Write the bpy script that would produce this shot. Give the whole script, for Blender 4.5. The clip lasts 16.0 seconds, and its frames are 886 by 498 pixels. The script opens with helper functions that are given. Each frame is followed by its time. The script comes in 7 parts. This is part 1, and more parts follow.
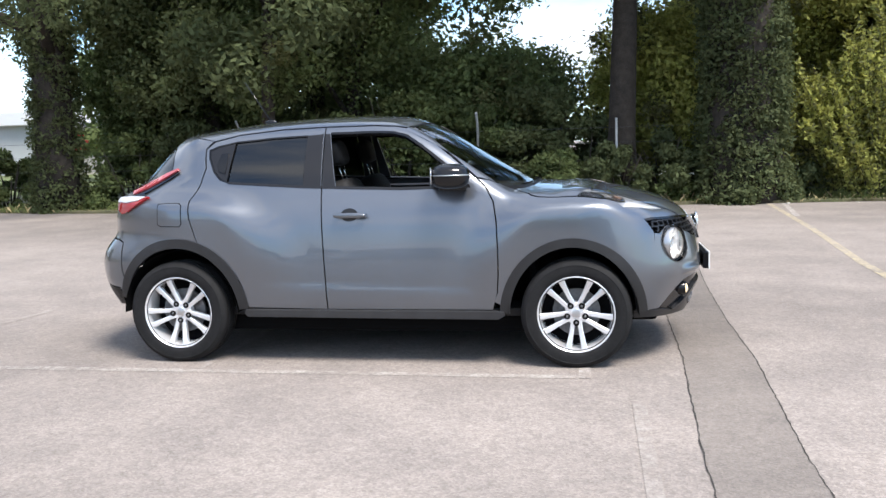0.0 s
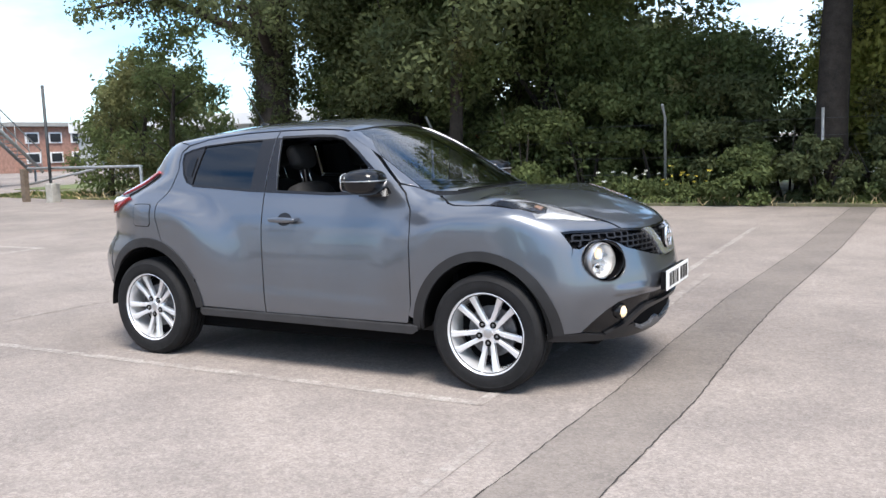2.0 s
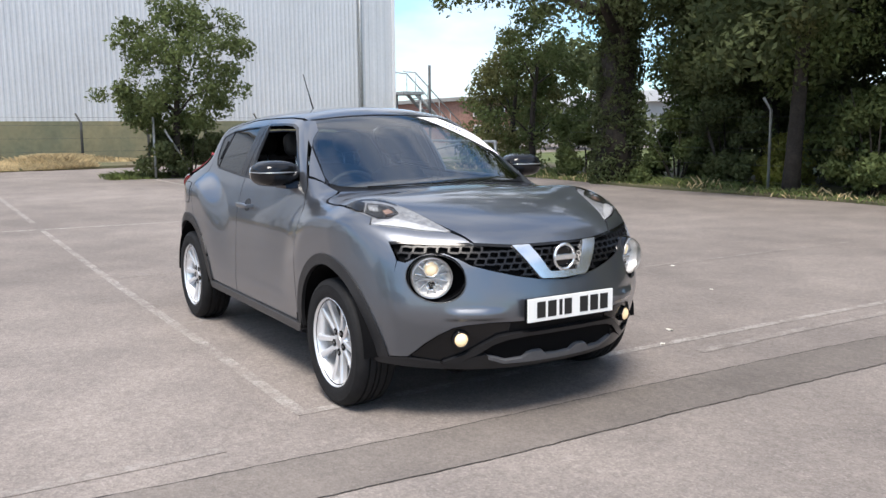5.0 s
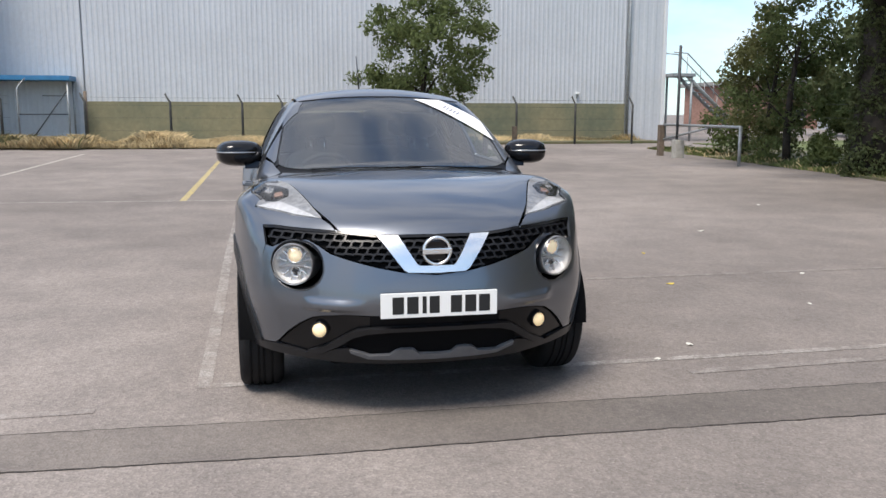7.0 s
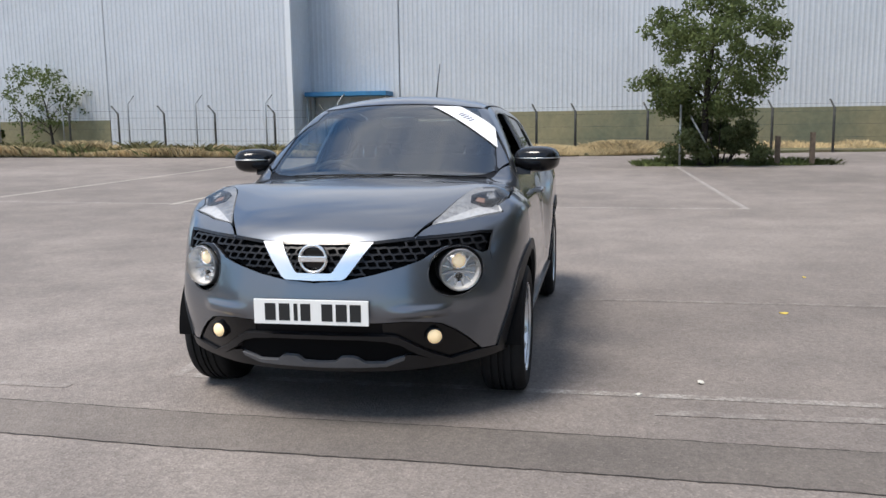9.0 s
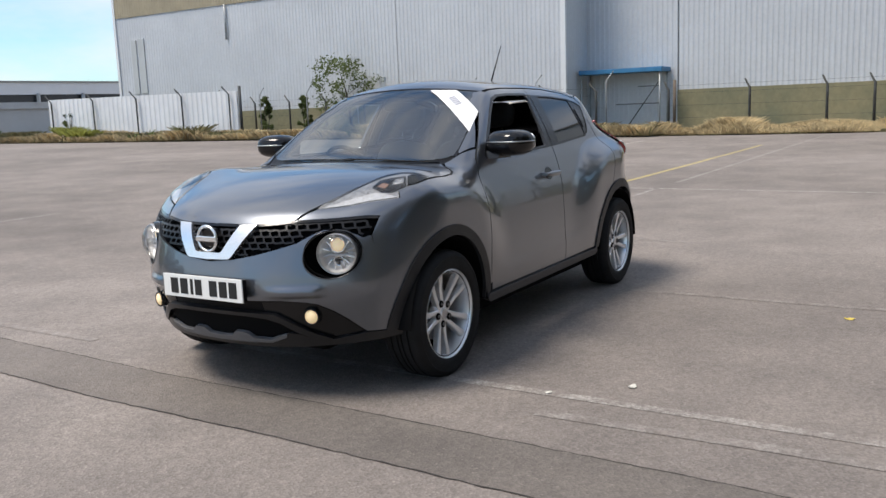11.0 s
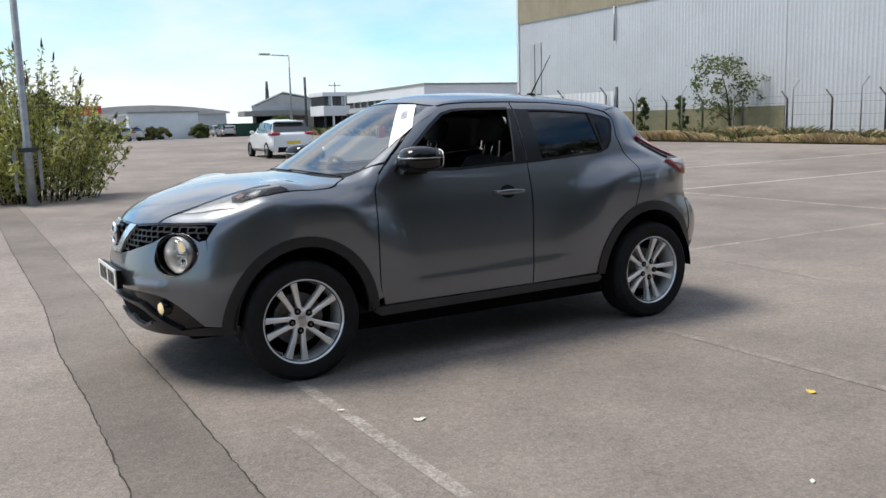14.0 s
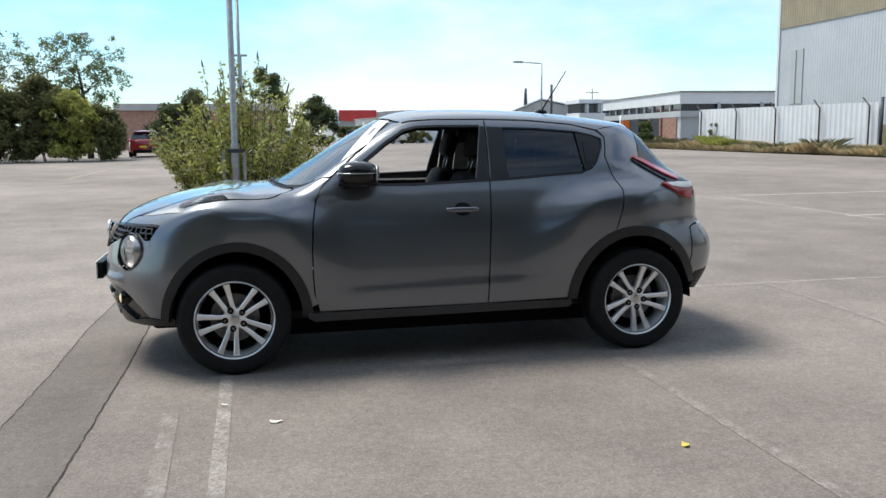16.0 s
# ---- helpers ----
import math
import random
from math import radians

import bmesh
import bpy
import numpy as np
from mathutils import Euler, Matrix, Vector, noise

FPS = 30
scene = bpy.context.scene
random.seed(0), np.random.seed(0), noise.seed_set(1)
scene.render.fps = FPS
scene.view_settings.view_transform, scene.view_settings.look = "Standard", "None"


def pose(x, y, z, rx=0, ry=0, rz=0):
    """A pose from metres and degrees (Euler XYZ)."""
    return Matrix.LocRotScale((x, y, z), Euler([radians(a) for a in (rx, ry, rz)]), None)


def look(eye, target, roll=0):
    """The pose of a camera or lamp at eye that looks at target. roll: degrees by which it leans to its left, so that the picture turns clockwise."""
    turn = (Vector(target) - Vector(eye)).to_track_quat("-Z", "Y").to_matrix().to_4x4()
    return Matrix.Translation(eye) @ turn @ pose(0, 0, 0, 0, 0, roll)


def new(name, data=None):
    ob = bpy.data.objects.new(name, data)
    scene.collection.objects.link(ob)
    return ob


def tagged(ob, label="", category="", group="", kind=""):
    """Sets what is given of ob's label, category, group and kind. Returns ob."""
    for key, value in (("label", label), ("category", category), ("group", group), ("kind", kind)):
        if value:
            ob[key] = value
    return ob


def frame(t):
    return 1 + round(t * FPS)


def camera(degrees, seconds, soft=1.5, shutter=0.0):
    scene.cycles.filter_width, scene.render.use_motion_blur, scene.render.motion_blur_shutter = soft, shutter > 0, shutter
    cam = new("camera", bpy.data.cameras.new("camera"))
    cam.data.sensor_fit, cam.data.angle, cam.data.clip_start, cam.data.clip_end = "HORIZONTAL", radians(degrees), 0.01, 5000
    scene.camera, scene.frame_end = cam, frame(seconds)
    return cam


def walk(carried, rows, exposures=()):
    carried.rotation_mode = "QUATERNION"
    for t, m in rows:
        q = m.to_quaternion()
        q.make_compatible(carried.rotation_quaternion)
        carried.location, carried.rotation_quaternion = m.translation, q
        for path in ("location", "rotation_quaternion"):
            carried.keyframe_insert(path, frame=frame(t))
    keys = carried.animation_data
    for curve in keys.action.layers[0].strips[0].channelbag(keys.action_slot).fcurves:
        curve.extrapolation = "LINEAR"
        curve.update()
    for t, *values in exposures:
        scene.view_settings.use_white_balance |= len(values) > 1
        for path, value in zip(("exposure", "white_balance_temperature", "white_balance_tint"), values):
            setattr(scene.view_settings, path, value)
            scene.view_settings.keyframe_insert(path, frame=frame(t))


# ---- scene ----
cam = camera(54.8, 16.0, soft=1.5)

PATH = [
    (0, (1.364, -5.893, 1.349), (1.018, -3.938, 1.106), -1.7),
    (0.5, (1.858, -5.708, 1.389), (1.358, -3.789, 1.128), -1.7),
    (1, (2.38, -5.529, 1.385), (1.74, -3.652, 1.123), -2.1),
    (1.5, (2.77, -5.212, 1.373), (1.982, -3.393, 1.106), -2.0),
    (2, (3.241, -4.972, 1.359), (2.296, -3.227, 1.116), -2.0),
    (2.5, (3.626, -4.626, 1.388), (2.515, -2.981, 1.146), -2.1),
    (3, (3.979, -4.242, 1.388), (2.764, -2.672, 1.143), -2.5),
    (3.5, (4.384, -3.895, 1.398), (3.074, -2.405, 1.146), -2.6),
    (4, (4.688, -3.503, 1.371), (3.236, -2.151, 1.119), -1.4),
    (4.2, (4.795, -3.334, 1.407), (3.286, -2.046, 1.153), -1.2),
    (6.3, (5.561, -1.425, 1.372), (3.698, -0.77, 1.056), 0.3),
    (6.5, (5.589, -1.233, 1.379), (3.704, -0.645, 1.061), 0.3),
    (7, (5.697, -0.753, 1.388), (3.765, -0.341, 1.076), 0.1),
    (7.5, (5.734, -0.258, 1.393), (3.763, -0.064, 1.116), 0.0),
    (8, (5.702, 0.236, 1.406), (3.719, 0.243, 1.147), 0.2),
    (8.5, (5.712, 0.754, 1.401), (3.738, 0.578, 1.128), -0.2),
    (9, (5.588, 1.238, 1.366), (3.642, 0.878, 1.078), -0.8),
    (9.2, (5.506, 1.402, 1.384), (3.574, 0.972, 1.096), -1.0),
    (11.3, (4.764, 3.312, 1.349), (3.138, 2.192, 1.033), -2.1),
    (11.5, (4.65, 3.455, 1.354), (3.063, 2.278, 1.042), -2.0),
    (12, (4.386, 3.899, 1.367), (2.899, 2.595, 1.068), -2.1),
    (12.5, (4.075, 4.274, 1.372), (2.702, 2.845, 1.096), -1.8),
    (13, (3.679, 4.552, 1.388), (2.425, 3.021, 1.098), -1.1),
    (13.5, (3.311, 4.904, 1.374), (2.193, 3.272, 1.083), -1.4),
    (14, (2.886, 5.103, 1.351), (1.881, 3.399, 1.062), -1.6),
    (14.5, (2.482, 5.355, 1.362), (1.611, 3.577, 1.076), -2.2),
    (15, (2.058, 5.566, 1.381), (1.335, 3.723, 1.094), -1.9),
    (15.5, (1.613, 5.697, 1.382), (1.029, 3.804, 1.109), -0.6),
    (16, (1.166, 5.867, 1.382), (0.724, 3.934, 1.118), -0.4),
]

EXPOSURE = 0.35
walk(cam, [(t, look(eye, target, roll)) for t, eye, target, roll in PATH], [(0.0, EXPOSURE + 0.47, 6200, 12), (4.0, EXPOSURE + 0.19, 6250, 13), (6.5, EXPOSURE - 0.12, 6350, 13), (9.0, EXPOSURE - 0.22, 6250, 12), (11.5, EXPOSURE - 0.30, 6450, 12), (14.0, EXPOSURE - 0.24, 6450, 10), (16.0, EXPOSURE - 0.12, 6350, 7)])

# ---- world and sun: bright sky with thin cloud, soft sun from the car's right ----
SUN_EL, SUN_AZ = 62.0, 318.0   # azimuth in degrees, counted from +x towards +y, of where the sun stands
world = bpy.data.worlds.new("world")
scene.world = world
world.use_nodes = True
wn, wl = world.node_tree.nodes, world.node_tree.links
wn.clear()
w_out = wn.new("ShaderNodeOutputWorld")
w_bg = wn.new("ShaderNodeBackground")
w_sky = wn.new("ShaderNodeTexSky")
w_sky.sky_type, w_sky.sun_disc = "NISHITA", False
w_sky.sun_elevation, w_sky.sun_rotation = radians(SUN_EL), radians(90 - SUN_AZ)
w_sky.air_density, w_sky.dust_density, w_sky.ozone_density = 1.0, 0.4, 1.0
w_co = wn.new("ShaderNodeTexCoord")
w_map = wn.new("ShaderNodeMapping")
w_map.inputs["Location"].default_value = (5.3, 17.9, 5.2)
w_map.inputs["Scale"].default_value = (1.0, 1.0, 2.6)
w_n1 = wn.new("ShaderNodeTexNoise")
w_n1.inputs["Scale"].default_value, w_n1.inputs["Detail"].default_value, w_n1.inputs["Roughness"].default_value = 2.1, 8, 0.55
w_ramp = wn.new("ShaderNodeValToRGB")
w_ramp.color_ramp.elements[0].position, w_ramp.color_ramp.elements[1].position = 0.39, 0.63
w_mix = wn.new("ShaderNodeMix")
w_mix.data_type = "RGBA"
w_mix.inputs["B"].default_value = (6.6, 6.8, 7.1, 1)
w_bg.inputs["Strength"].default_value = 0.14
wl.new(w_co.outputs["Generated"], w_map.inputs["Vector"])
wl.new(w_map.outputs["Vector"], w_n1.inputs["Vector"])
wl.new(w_n1.outputs["Fac"], w_ramp.inputs["Fac"])
wl.new(w_ramp.outputs["Color"], w_mix.inputs["Factor"])
w_tint = wn.new("ShaderNodeMix")
w_tint.data_type, w_tint.blend_type = "RGBA", "MULTIPLY"
w_tint.inputs["Factor"].default_value = 1.0
w_tint.inputs["B"].default_value = (0.78, 1.10, 1.22, 1)
wl.new(w_sky.outputs["Color"], w_tint.inputs["A"])
wl.new(w_tint.outputs["Result"], w_mix.inputs["A"])
wl.new(w_mix.outputs["Result"], w_bg.inputs["Color"])
wl.new(w_bg.outputs["Background"], w_out.inputs["Surface"])

sun = new("sun", bpy.data.lights.new("sun", "SUN"))
sun.data.energy, sun.data.angle, sun.data.color = 4.2, radians(22), (1.0, 0.92, 0.80)
sd = Vector((math.cos(radians(SUN_EL)) * math.cos(radians(SUN_AZ)), math.cos(radians(SUN_EL)) * math.sin(radians(SUN_AZ)), math.sin(radians(SUN_EL))))
sun.matrix_world = look(sd * 60, (0, 0, 0))

# ---- materials ----
def material(name, color=(0.5, 0.5, 0.5), rough=0.6, metal=0.0, coat=0.0, coat_rough=0.03, spec=0.5, var=0.0, scale=6.0,
             fine=0.0, fine_scale=120.0, bump=0.0, bump_scale=150.0, color2=None, emit=None, emit_power=0.0, rough_var=0.0, island=0.0):
    """A principled material whose colour varies at two scales, with fine relief."""
    m = bpy.data.materials.new(name)
    m.use_nodes = True
    n, l = m.node_tree.nodes, m.node_tree.links
    p = n["Principled BSDF"]
    p.inputs["Base Color"].default_value = (*color, 1)
    p.inputs["Roughness"].default_value, p.inputs["Metallic"].default_value = rough, metal
    p.inputs["Coat Weight"].default_value, p.inputs["Coat Roughness"].default_value = coat, coat_rough
    p.inputs["Specular IOR Level"].default_value = spec
    co = n.new("ShaderNodeTexCoord")
    out = None
    if var or color2:
        a = n.new("ShaderNodeTexNoise")
        a.inputs["Scale"].default_value, a.inputs["Detail"].default_value, a.inputs["Roughness"].default_value = scale, 6, 0.62
        l.new(co.outputs["Object"], a.inputs["Vector"])
        r = n.new("ShaderNodeMapRange")
        r.inputs["From Min"].default_value, r.inputs["From Max"].default_value = 0.32, 0.68
        l.new(a.outputs["Fac"], r.inputs["Value"])
        mx = n.new("ShaderNodeMix")
        mx.data_type = "RGBA"
        lo = color2 or tuple(c * (1 - var) for c in color)
        mx.inputs["A"].default_value, mx.inputs["B"].default_value = (*lo, 1), (*(color if color2 else [min(1, c * (1 + var)) for c in color]), 1)
        l.new(r.outputs["Result"], mx.inputs["Factor"])
        out = mx.outputs["Result"]
        if rough_var:
            rr = n.new("ShaderNodeMapRange")
            rr.inputs["To Min"].default_value, rr.inputs["To Max"].default_value = rough - rough_var, rough + rough_var
            l.new(a.outputs["Fac"], rr.inputs["Value"])
            l.new(rr.outputs["Result"], p.inputs["Roughness"])
    if fine:
        b = n.new("ShaderNodeTexNoise")
        b.inputs["Scale"].default_value, b.inputs["Detail"].default_value = fine_scale, 3
        l.new(co.outputs["Object"], b.inputs["Vector"])
        f2 = n.new("ShaderNodeMapRange")
        f2.inputs["From Min"].default_value, f2.inputs["From Max"].default_value = 0.25, 0.75
        f2.inputs["To Min"].default_value, f2.inputs["To Max"].default_value = 1 - fine, 1 + fine
        l.new(b.outputs["Fac"], f2.inputs["Value"])
        mm = n.new("ShaderNodeMix")
        mm.data_type, mm.blend_type = "RGBA", "MULTIPLY"
        mm.inputs["Factor"].default_value = 1.0
        mm.inputs["A"].default_value = (*color, 1)
        if out:
            l.new(out, mm.inputs["A"])
        l.new(f2.outputs["Result"], mm.inputs["B"])
        out = mm.outputs["Result"]
    if island:
        g = n.new("ShaderNodeNewGeometry")
        f3 = n.new("ShaderNodeMapRange")
        f3.inputs["To Min"].default_value, f3.inputs["To Max"].default_value = 1 - island, 1 + island
        l.new(g.outputs["Random Per Island"], f3.inputs["Value"])
        mm = n.new("ShaderNodeMix")
        mm.data_type, mm.blend_type = "RGBA", "MULTIPLY"
        mm.inputs["Factor"].default_value = 1.0
        mm.inputs["A"].default_value = (*color, 1)
        if out:
            l.new(out, mm.inputs["A"])
        l.new(f3.outputs["Result"], mm.inputs["B"])
        out = mm.outputs["Result"]
    if out:
        l.new(out, p.inputs["Base Color"])
    if bump:
        c = n.new("ShaderNodeTexNoise")
        c.inputs["Scale"].default_value, c.inputs["Detail"].default_value = bump_scale, 4
        l.new(co.outputs["Object"], c.inputs["Vector"])
        bn = n.new("ShaderNodeBump")
        bn.inputs["Strength"].default_value, bn.inputs["Distance"].default_value = bump, 0.01
        l.new(c.outputs["Fac"], bn.inputs["Height"])
        l.new(bn.outputs["Normal"], p.inputs["Normal"])
    if emit:
        p.inputs["Emission Color"].default_value = (*emit, 1)
        p.inputs["Emission Strength"].default_value = emit_power
    return m


def glass(name, tint, gloss=1.0, ior=1.5):
    """Thin pane: clear but tinted, with a mirror gloss by Fresnel."""
    m = bpy.data.materials.new(name)
    m.use_nodes = True
    n, l = m.node_tree.nodes, m.node_tree.links
    n.remove(n["Principled BSDF"])
    t, g, x, fr = n.new("ShaderNodeBsdfTransparent"), n.new("ShaderNodeBsdfGlossy"), n.new("ShaderNodeMixShader"), n.new("ShaderNodeFresnel")
    t.inputs["Color"].default_value = (*tint, 1)
    g.inputs["Roughness"].default_value = 0.02
    g.inputs["Color"].default_value = (gloss, gloss, gloss, 1)
    fr.inputs["IOR"].default_value = ior
    l.new(fr.outputs["Fac"], x.inputs["Fac"])
    l.new(t.outputs["BSDF"], x.inputs[1])
    l.new(g.outputs["BSDF"], x.inputs[2])
    l.new(x.outputs["Shader"], n["Material Output"].inputs["Surface"])
    return m


PAINT = material("grey_metallic_paint", (0.147, 0.159, 0.182), 0.31, 0.79, coat=1.0, coat_rough=0.025, var=0.04, scale=2.0, fine=0.10, fine_scale=900.0)
BLACK_PLASTIC = material("black_plastic", (0.006, 0.006, 0.007), 0.36, spec=0.12, var=0.25, scale=9.0, bump=0.12, bump_scale=700.0)
GLOSS_BLACK = material("gloss_black", (0.006, 0.006, 0.007), 0.14, spec=0.4)
GRILLE_GREY = material("satin_grille_grey", (0.011, 0.011, 0.0125), 0.32, spec=0.3)
FLARE_GREY = material("arch_plastic", (0.02, 0.02, 0.0215), 0.45, spec=0.35, var=0.15, scale=9.0, bump=0.1, bump_scale=700.0)
SKID_GREY = material("satin_skid_plastic", (0.115, 0.115, 0.12), 0.42, var=0.1, scale=20.0)
LIP_BLACK = material("satin_lip_plastic", (0.014, 0.014, 0.0155), 0.3, spec=0.4, var=0.15, scale=9.0)
SMOKED = material("smoked_reflector", (0.10, 0.10, 0.105), 0.22, 0.8, var=0.3, scale=30.0)
SEAM_RING = material("headlamp_seam_ring", (0.10, 0.10, 0.105), 0.3, 0.7)
SILL_GREY = material("sill_plastic", (0.038, 0.039, 0.042), 0.36, spec=0.4, var=0.15, scale=9.0, bump=0.1, bump_scale=700.0)
GLOSS_TRIM = material("pillar_black", (0.012, 0.012, 0.014), 0.22, spec=0.35)
RUBBER = material("tyre_rubber", (0.011, 0.011, 0.0118), 0.75, spec=0.25, var=0.3, scale=14.0, fine=0.2, fine_scale=200.0, bump=0.1, bump_scale=300.0)
ALLOY = material("silver_alloy", (0.80, 0.81, 0.83), 0.27, 0.6, coat=0.5, var=0.06, scale=9.0)
STEEL = material("brake_steel", (0.14, 0.14, 0.145), 0.5, 0.7, var=0.3, scale=25.0)
CHROME = material("chrome", (0.82, 0.83, 0.84), 0.26, 0.92)
SILVER = material("satin_silver", (0.5, 0.5, 0.51), 0.28, 0.8)
DARK_INNER = material("dark_inner", (0.004, 0.004, 0.0045), 0.9, spec=0.1)
CABIN = material("cabin_cloth", (0.011, 0.011, 0.012), 0.85, var=0.25, scale=30.0, bump=0.2, bump_scale=400.0)
CABIN_TRIM = material("cabin_trim", (0.03, 0.03, 0.033), 0.6, var=0.2, scale=12.0)
LAMP_BOWL = material("lamp_reflector", (0.95, 0.95, 0.96), 0.2, 0.35, bump=0.4, bump_scale=70.0)
LAMP_GREY = material("side_lamp_reflector", (0.33, 0.34, 0.36), 0.3, 0.4, var=0.35, scale=40.0)
LAMP_WHITE = material("lamp_inner_white", (0.52, 0.53, 0.55), 0.3, 0.2, var=0.15, scale=40.0)
BULB = material("lit_bulb", (1, 0.85, 0.6), 0.4, emit=(1.0, 0.72, 0.36), emit_power=0.32)
FOG_LIT = material("lit_fog_lens", (1, 0.8, 0.5), 0.25, emit=(1.0, 0.70, 0.32), emit_power=0.3)
AMBER = material("amber_lens", (0.24, 0.16, 0.13), 0.2, coat=0.6)
RED_LENS = material("red_lens", (0.30, 0.01, 0.012), 0.12, coat=0.7)
# red lens, with the pink of a reflection mixed into its colour
BLADE_SHEEN_RED = material("sheened_red_lens", (0.36, 0.05, 0.06), 0.16, coat=0.9)
CLEAR_LENS = glass("clear_lens", (0.93, 0.94, 0.95), 1.0, 1.45)
THIN_LENS = glass("side_lamp_cover", (0.93, 0.94, 0.95), 1.0, 1.38)
SCREEN_GLASS = glass("windscreen_glass", (0.48, 0.55, 0.545), 1.0, 2.4)
TINTED_GLASS = glass("privacy_glass", (0.018, 0.02, 0.022), 1.0, 1.62)
PLATE_WHITE = material("plate_white", (0.78, 0.78, 0.76), 0.3, coat=0.3, var=0.02, scale=8.0)
PLATE_YELLOW = material("plate_yellow", (0.75, 0.55, 0.05), 0.35)
PLATE_BLACK = material("plate_black", (0.01, 0.01, 0.01), 0.5)
STICKER = material("white_sticker", (0.85, 0.85, 0.86), 0.5, var=0.03, scale=10.0)
STICKER_INK = material("sticker_ink", (0.16, 0.17, 0.24), 0.6)

CLADDING = material("grey_sheet_cladding", (0.50, 0.517, 0.542), 0.45, 0.1, var=0.06, scale=0.35, fine=0.05, fine_scale=8.0)
CLADDING_WHITE = material("pale_sheet_cladding", (0.72, 0.73, 0.74), 0.5, 0.1, var=0.06, scale=0.5)
CORNER_TRIM = material("pale_corner_flashing", (0.66, 0.67, 0.68), 0.45, 0.1, var=0.04, scale=2.0)
BAND_OLIVE = material("olive_band_wall", (0.24, 0.21, 0.12), 0.8, color2=(0.12, 0.13, 0.085), scale=0.35, fine=0.12, fine_scale=6.0, bump=0.1)
BAND_BROWN = material("brown_eaves_band", (0.30, 0.26, 0.18), 0.7, var=0.12, scale=1.2)
BLUE_PAINT = material("blue_paint", (0.03, 0.16, 0.32), 0.5, var=0.15, scale=3.0)
DARK_METAL = material("dark_metal", (0.045, 0.05, 0.055), 0.6, 0.3, var=0.3, scale=4.0)
GALV = material("galvanised_steel", (0.32, 0.335, 0.34), 0.5, 0.5, var=0.2, scale=8.0)
CONCRETE = material("concrete", (0.36, 0.345, 0.31), 0.9, var=0.2, scale=5.0, bump=0.3, bump_scale=60.0)
POST_DARK = material("dark_concrete_post", (0.075, 0.075, 0.07), 0.9, var=0.3, scale=6.0, bump=0.2)
WOOD = material("weathered_wood", (0.13, 0.10, 0.075), 0.9, var=0.3, scale=9.0, bump=0.3)
# brick paled in its colour for the haze of distance
BRICK_HAZED = material("hazed_brick", (0.38, 0.22, 0.16), 0.9, var=0.2, scale=3.0, fine=0.12, fine_scale=20.0)
BRICK_WALL = material("red_brick", (0.30, 0.17, 0.13), 0.9, var=0.25, scale=3.0, fine=0.15, fine_scale=20.0)
WINDOW_DARK = material("dark_window", (0.02, 0.024, 0.028), 0.1, coat=0.5)
WHITE_RENDER = material("white_render", (0.72, 0.73, 0.74), 0.7, var=0.07, scale=0.8)
PALE_PANEL = material("pale_grey_panel", (0.42, 0.44, 0.45), 0.6, var=0.07, scale=0.5)
ROOF_PALE = material("pale_roof_sheet", (0.44, 0.42, 0.40), 0.75, var=0.12, scale=0.6)
ROOF_GREY = material("grey_roof_sheet", (0.27, 0.265, 0.25), 0.75, var=0.12, scale=0.6)
RED_SHEET = material("red_sheet", (0.5, 0.04, 0.035), 0.6, var=0.12, scale=1.0)
ORANGE = material("orange_plastic", (0.7, 0.16, 0.03), 0.6, var=0.1, scale=3.0)
BARK = material("dark_bark", (0.030, 0.024, 0.019), 0.95, var=0.4, scale=7.0, fine=0.3, fine_scale=40.0, bump=0.8, bump_scale=25.0)
LEAF_DARK = material("dark_green_leaves", (0.100, 0.120, 0.055), 0.7, spec=0.14, var=0.30, scale=0.5, island=0.26)
LEAF_MID = material("green_leaves", (0.120, 0.150, 0.058), 0.7, spec=0.16, var=0.3, scale=0.6, island=0.28)
LEAF_OLIVE = material("olive_green_leaves", (0.155, 0.160, 0.068), 0.7, spec=0.16, var=0.3, scale=0.6, island=0.28)
LEAF_PALE = material("pale_felted_leaves", (0.42, 0.44, 0.24), 0.75, spec=0.16, var=0.25, scale=0.7, island=0.25)
SPENT_FLOWER = material("spent_flowers", (0.055, 0.04, 0.045), 0.9, var=0.3, scale=20.0)
LEAF_LIGHT = material("yellow_green_leaves", (0.34, 0.35, 0.095), 0.65, spec=0.2, var=0.3, scale=0.7, island=0.28)


def leafy(m, amount):
    """Let light through the leaves."""
    n, l = m.node_tree.nodes, m.node_tree.links
    p, tr, mx = n["Principled BSDF"], n.new("ShaderNodeBsdfTranslucent"), n.new("ShaderNodeMixShader")
    l.new(p.inputs["Base Color"].links[0].from_socket, tr.inputs["Color"])
    mx.inputs["Fac"].default_value = amount
    l.new(p.outputs["BSDF"], mx.inputs[1])
    l.new(tr.outputs["BSDF"], mx.inputs[2])
    l.new(mx.outputs["Shader"], n["Material Output"].inputs["Surface"])


for m in (LEAF_DARK, LEAF_MID, LEAF_OLIVE, LEAF_LIGHT, LEAF_PALE):
    leafy(m, 0.5)
GRASS_DRY = material("dry_grass", (0.50, 0.39, 0.215), 0.9, var=0.3, scale=0.6, island=0.4)
WEED_BROWN = material("brown_weeds", (0.20, 0.16, 0.075), 0.9, color2=(0.11, 0.115, 0.045), scale=0.9, island=0.4)
GRASS_GREEN = material("green_weeds", (0.10, 0.125, 0.035), 0.85, var=0.35, scale=0.7, island=0.4)
FLOWER_WHITE = material("white_flowers", (0.7, 0.7, 0.62), 0.8)
FLOWER_YELLOW = material("yellow_flowers", (0.55, 0.45, 0.05), 0.8)
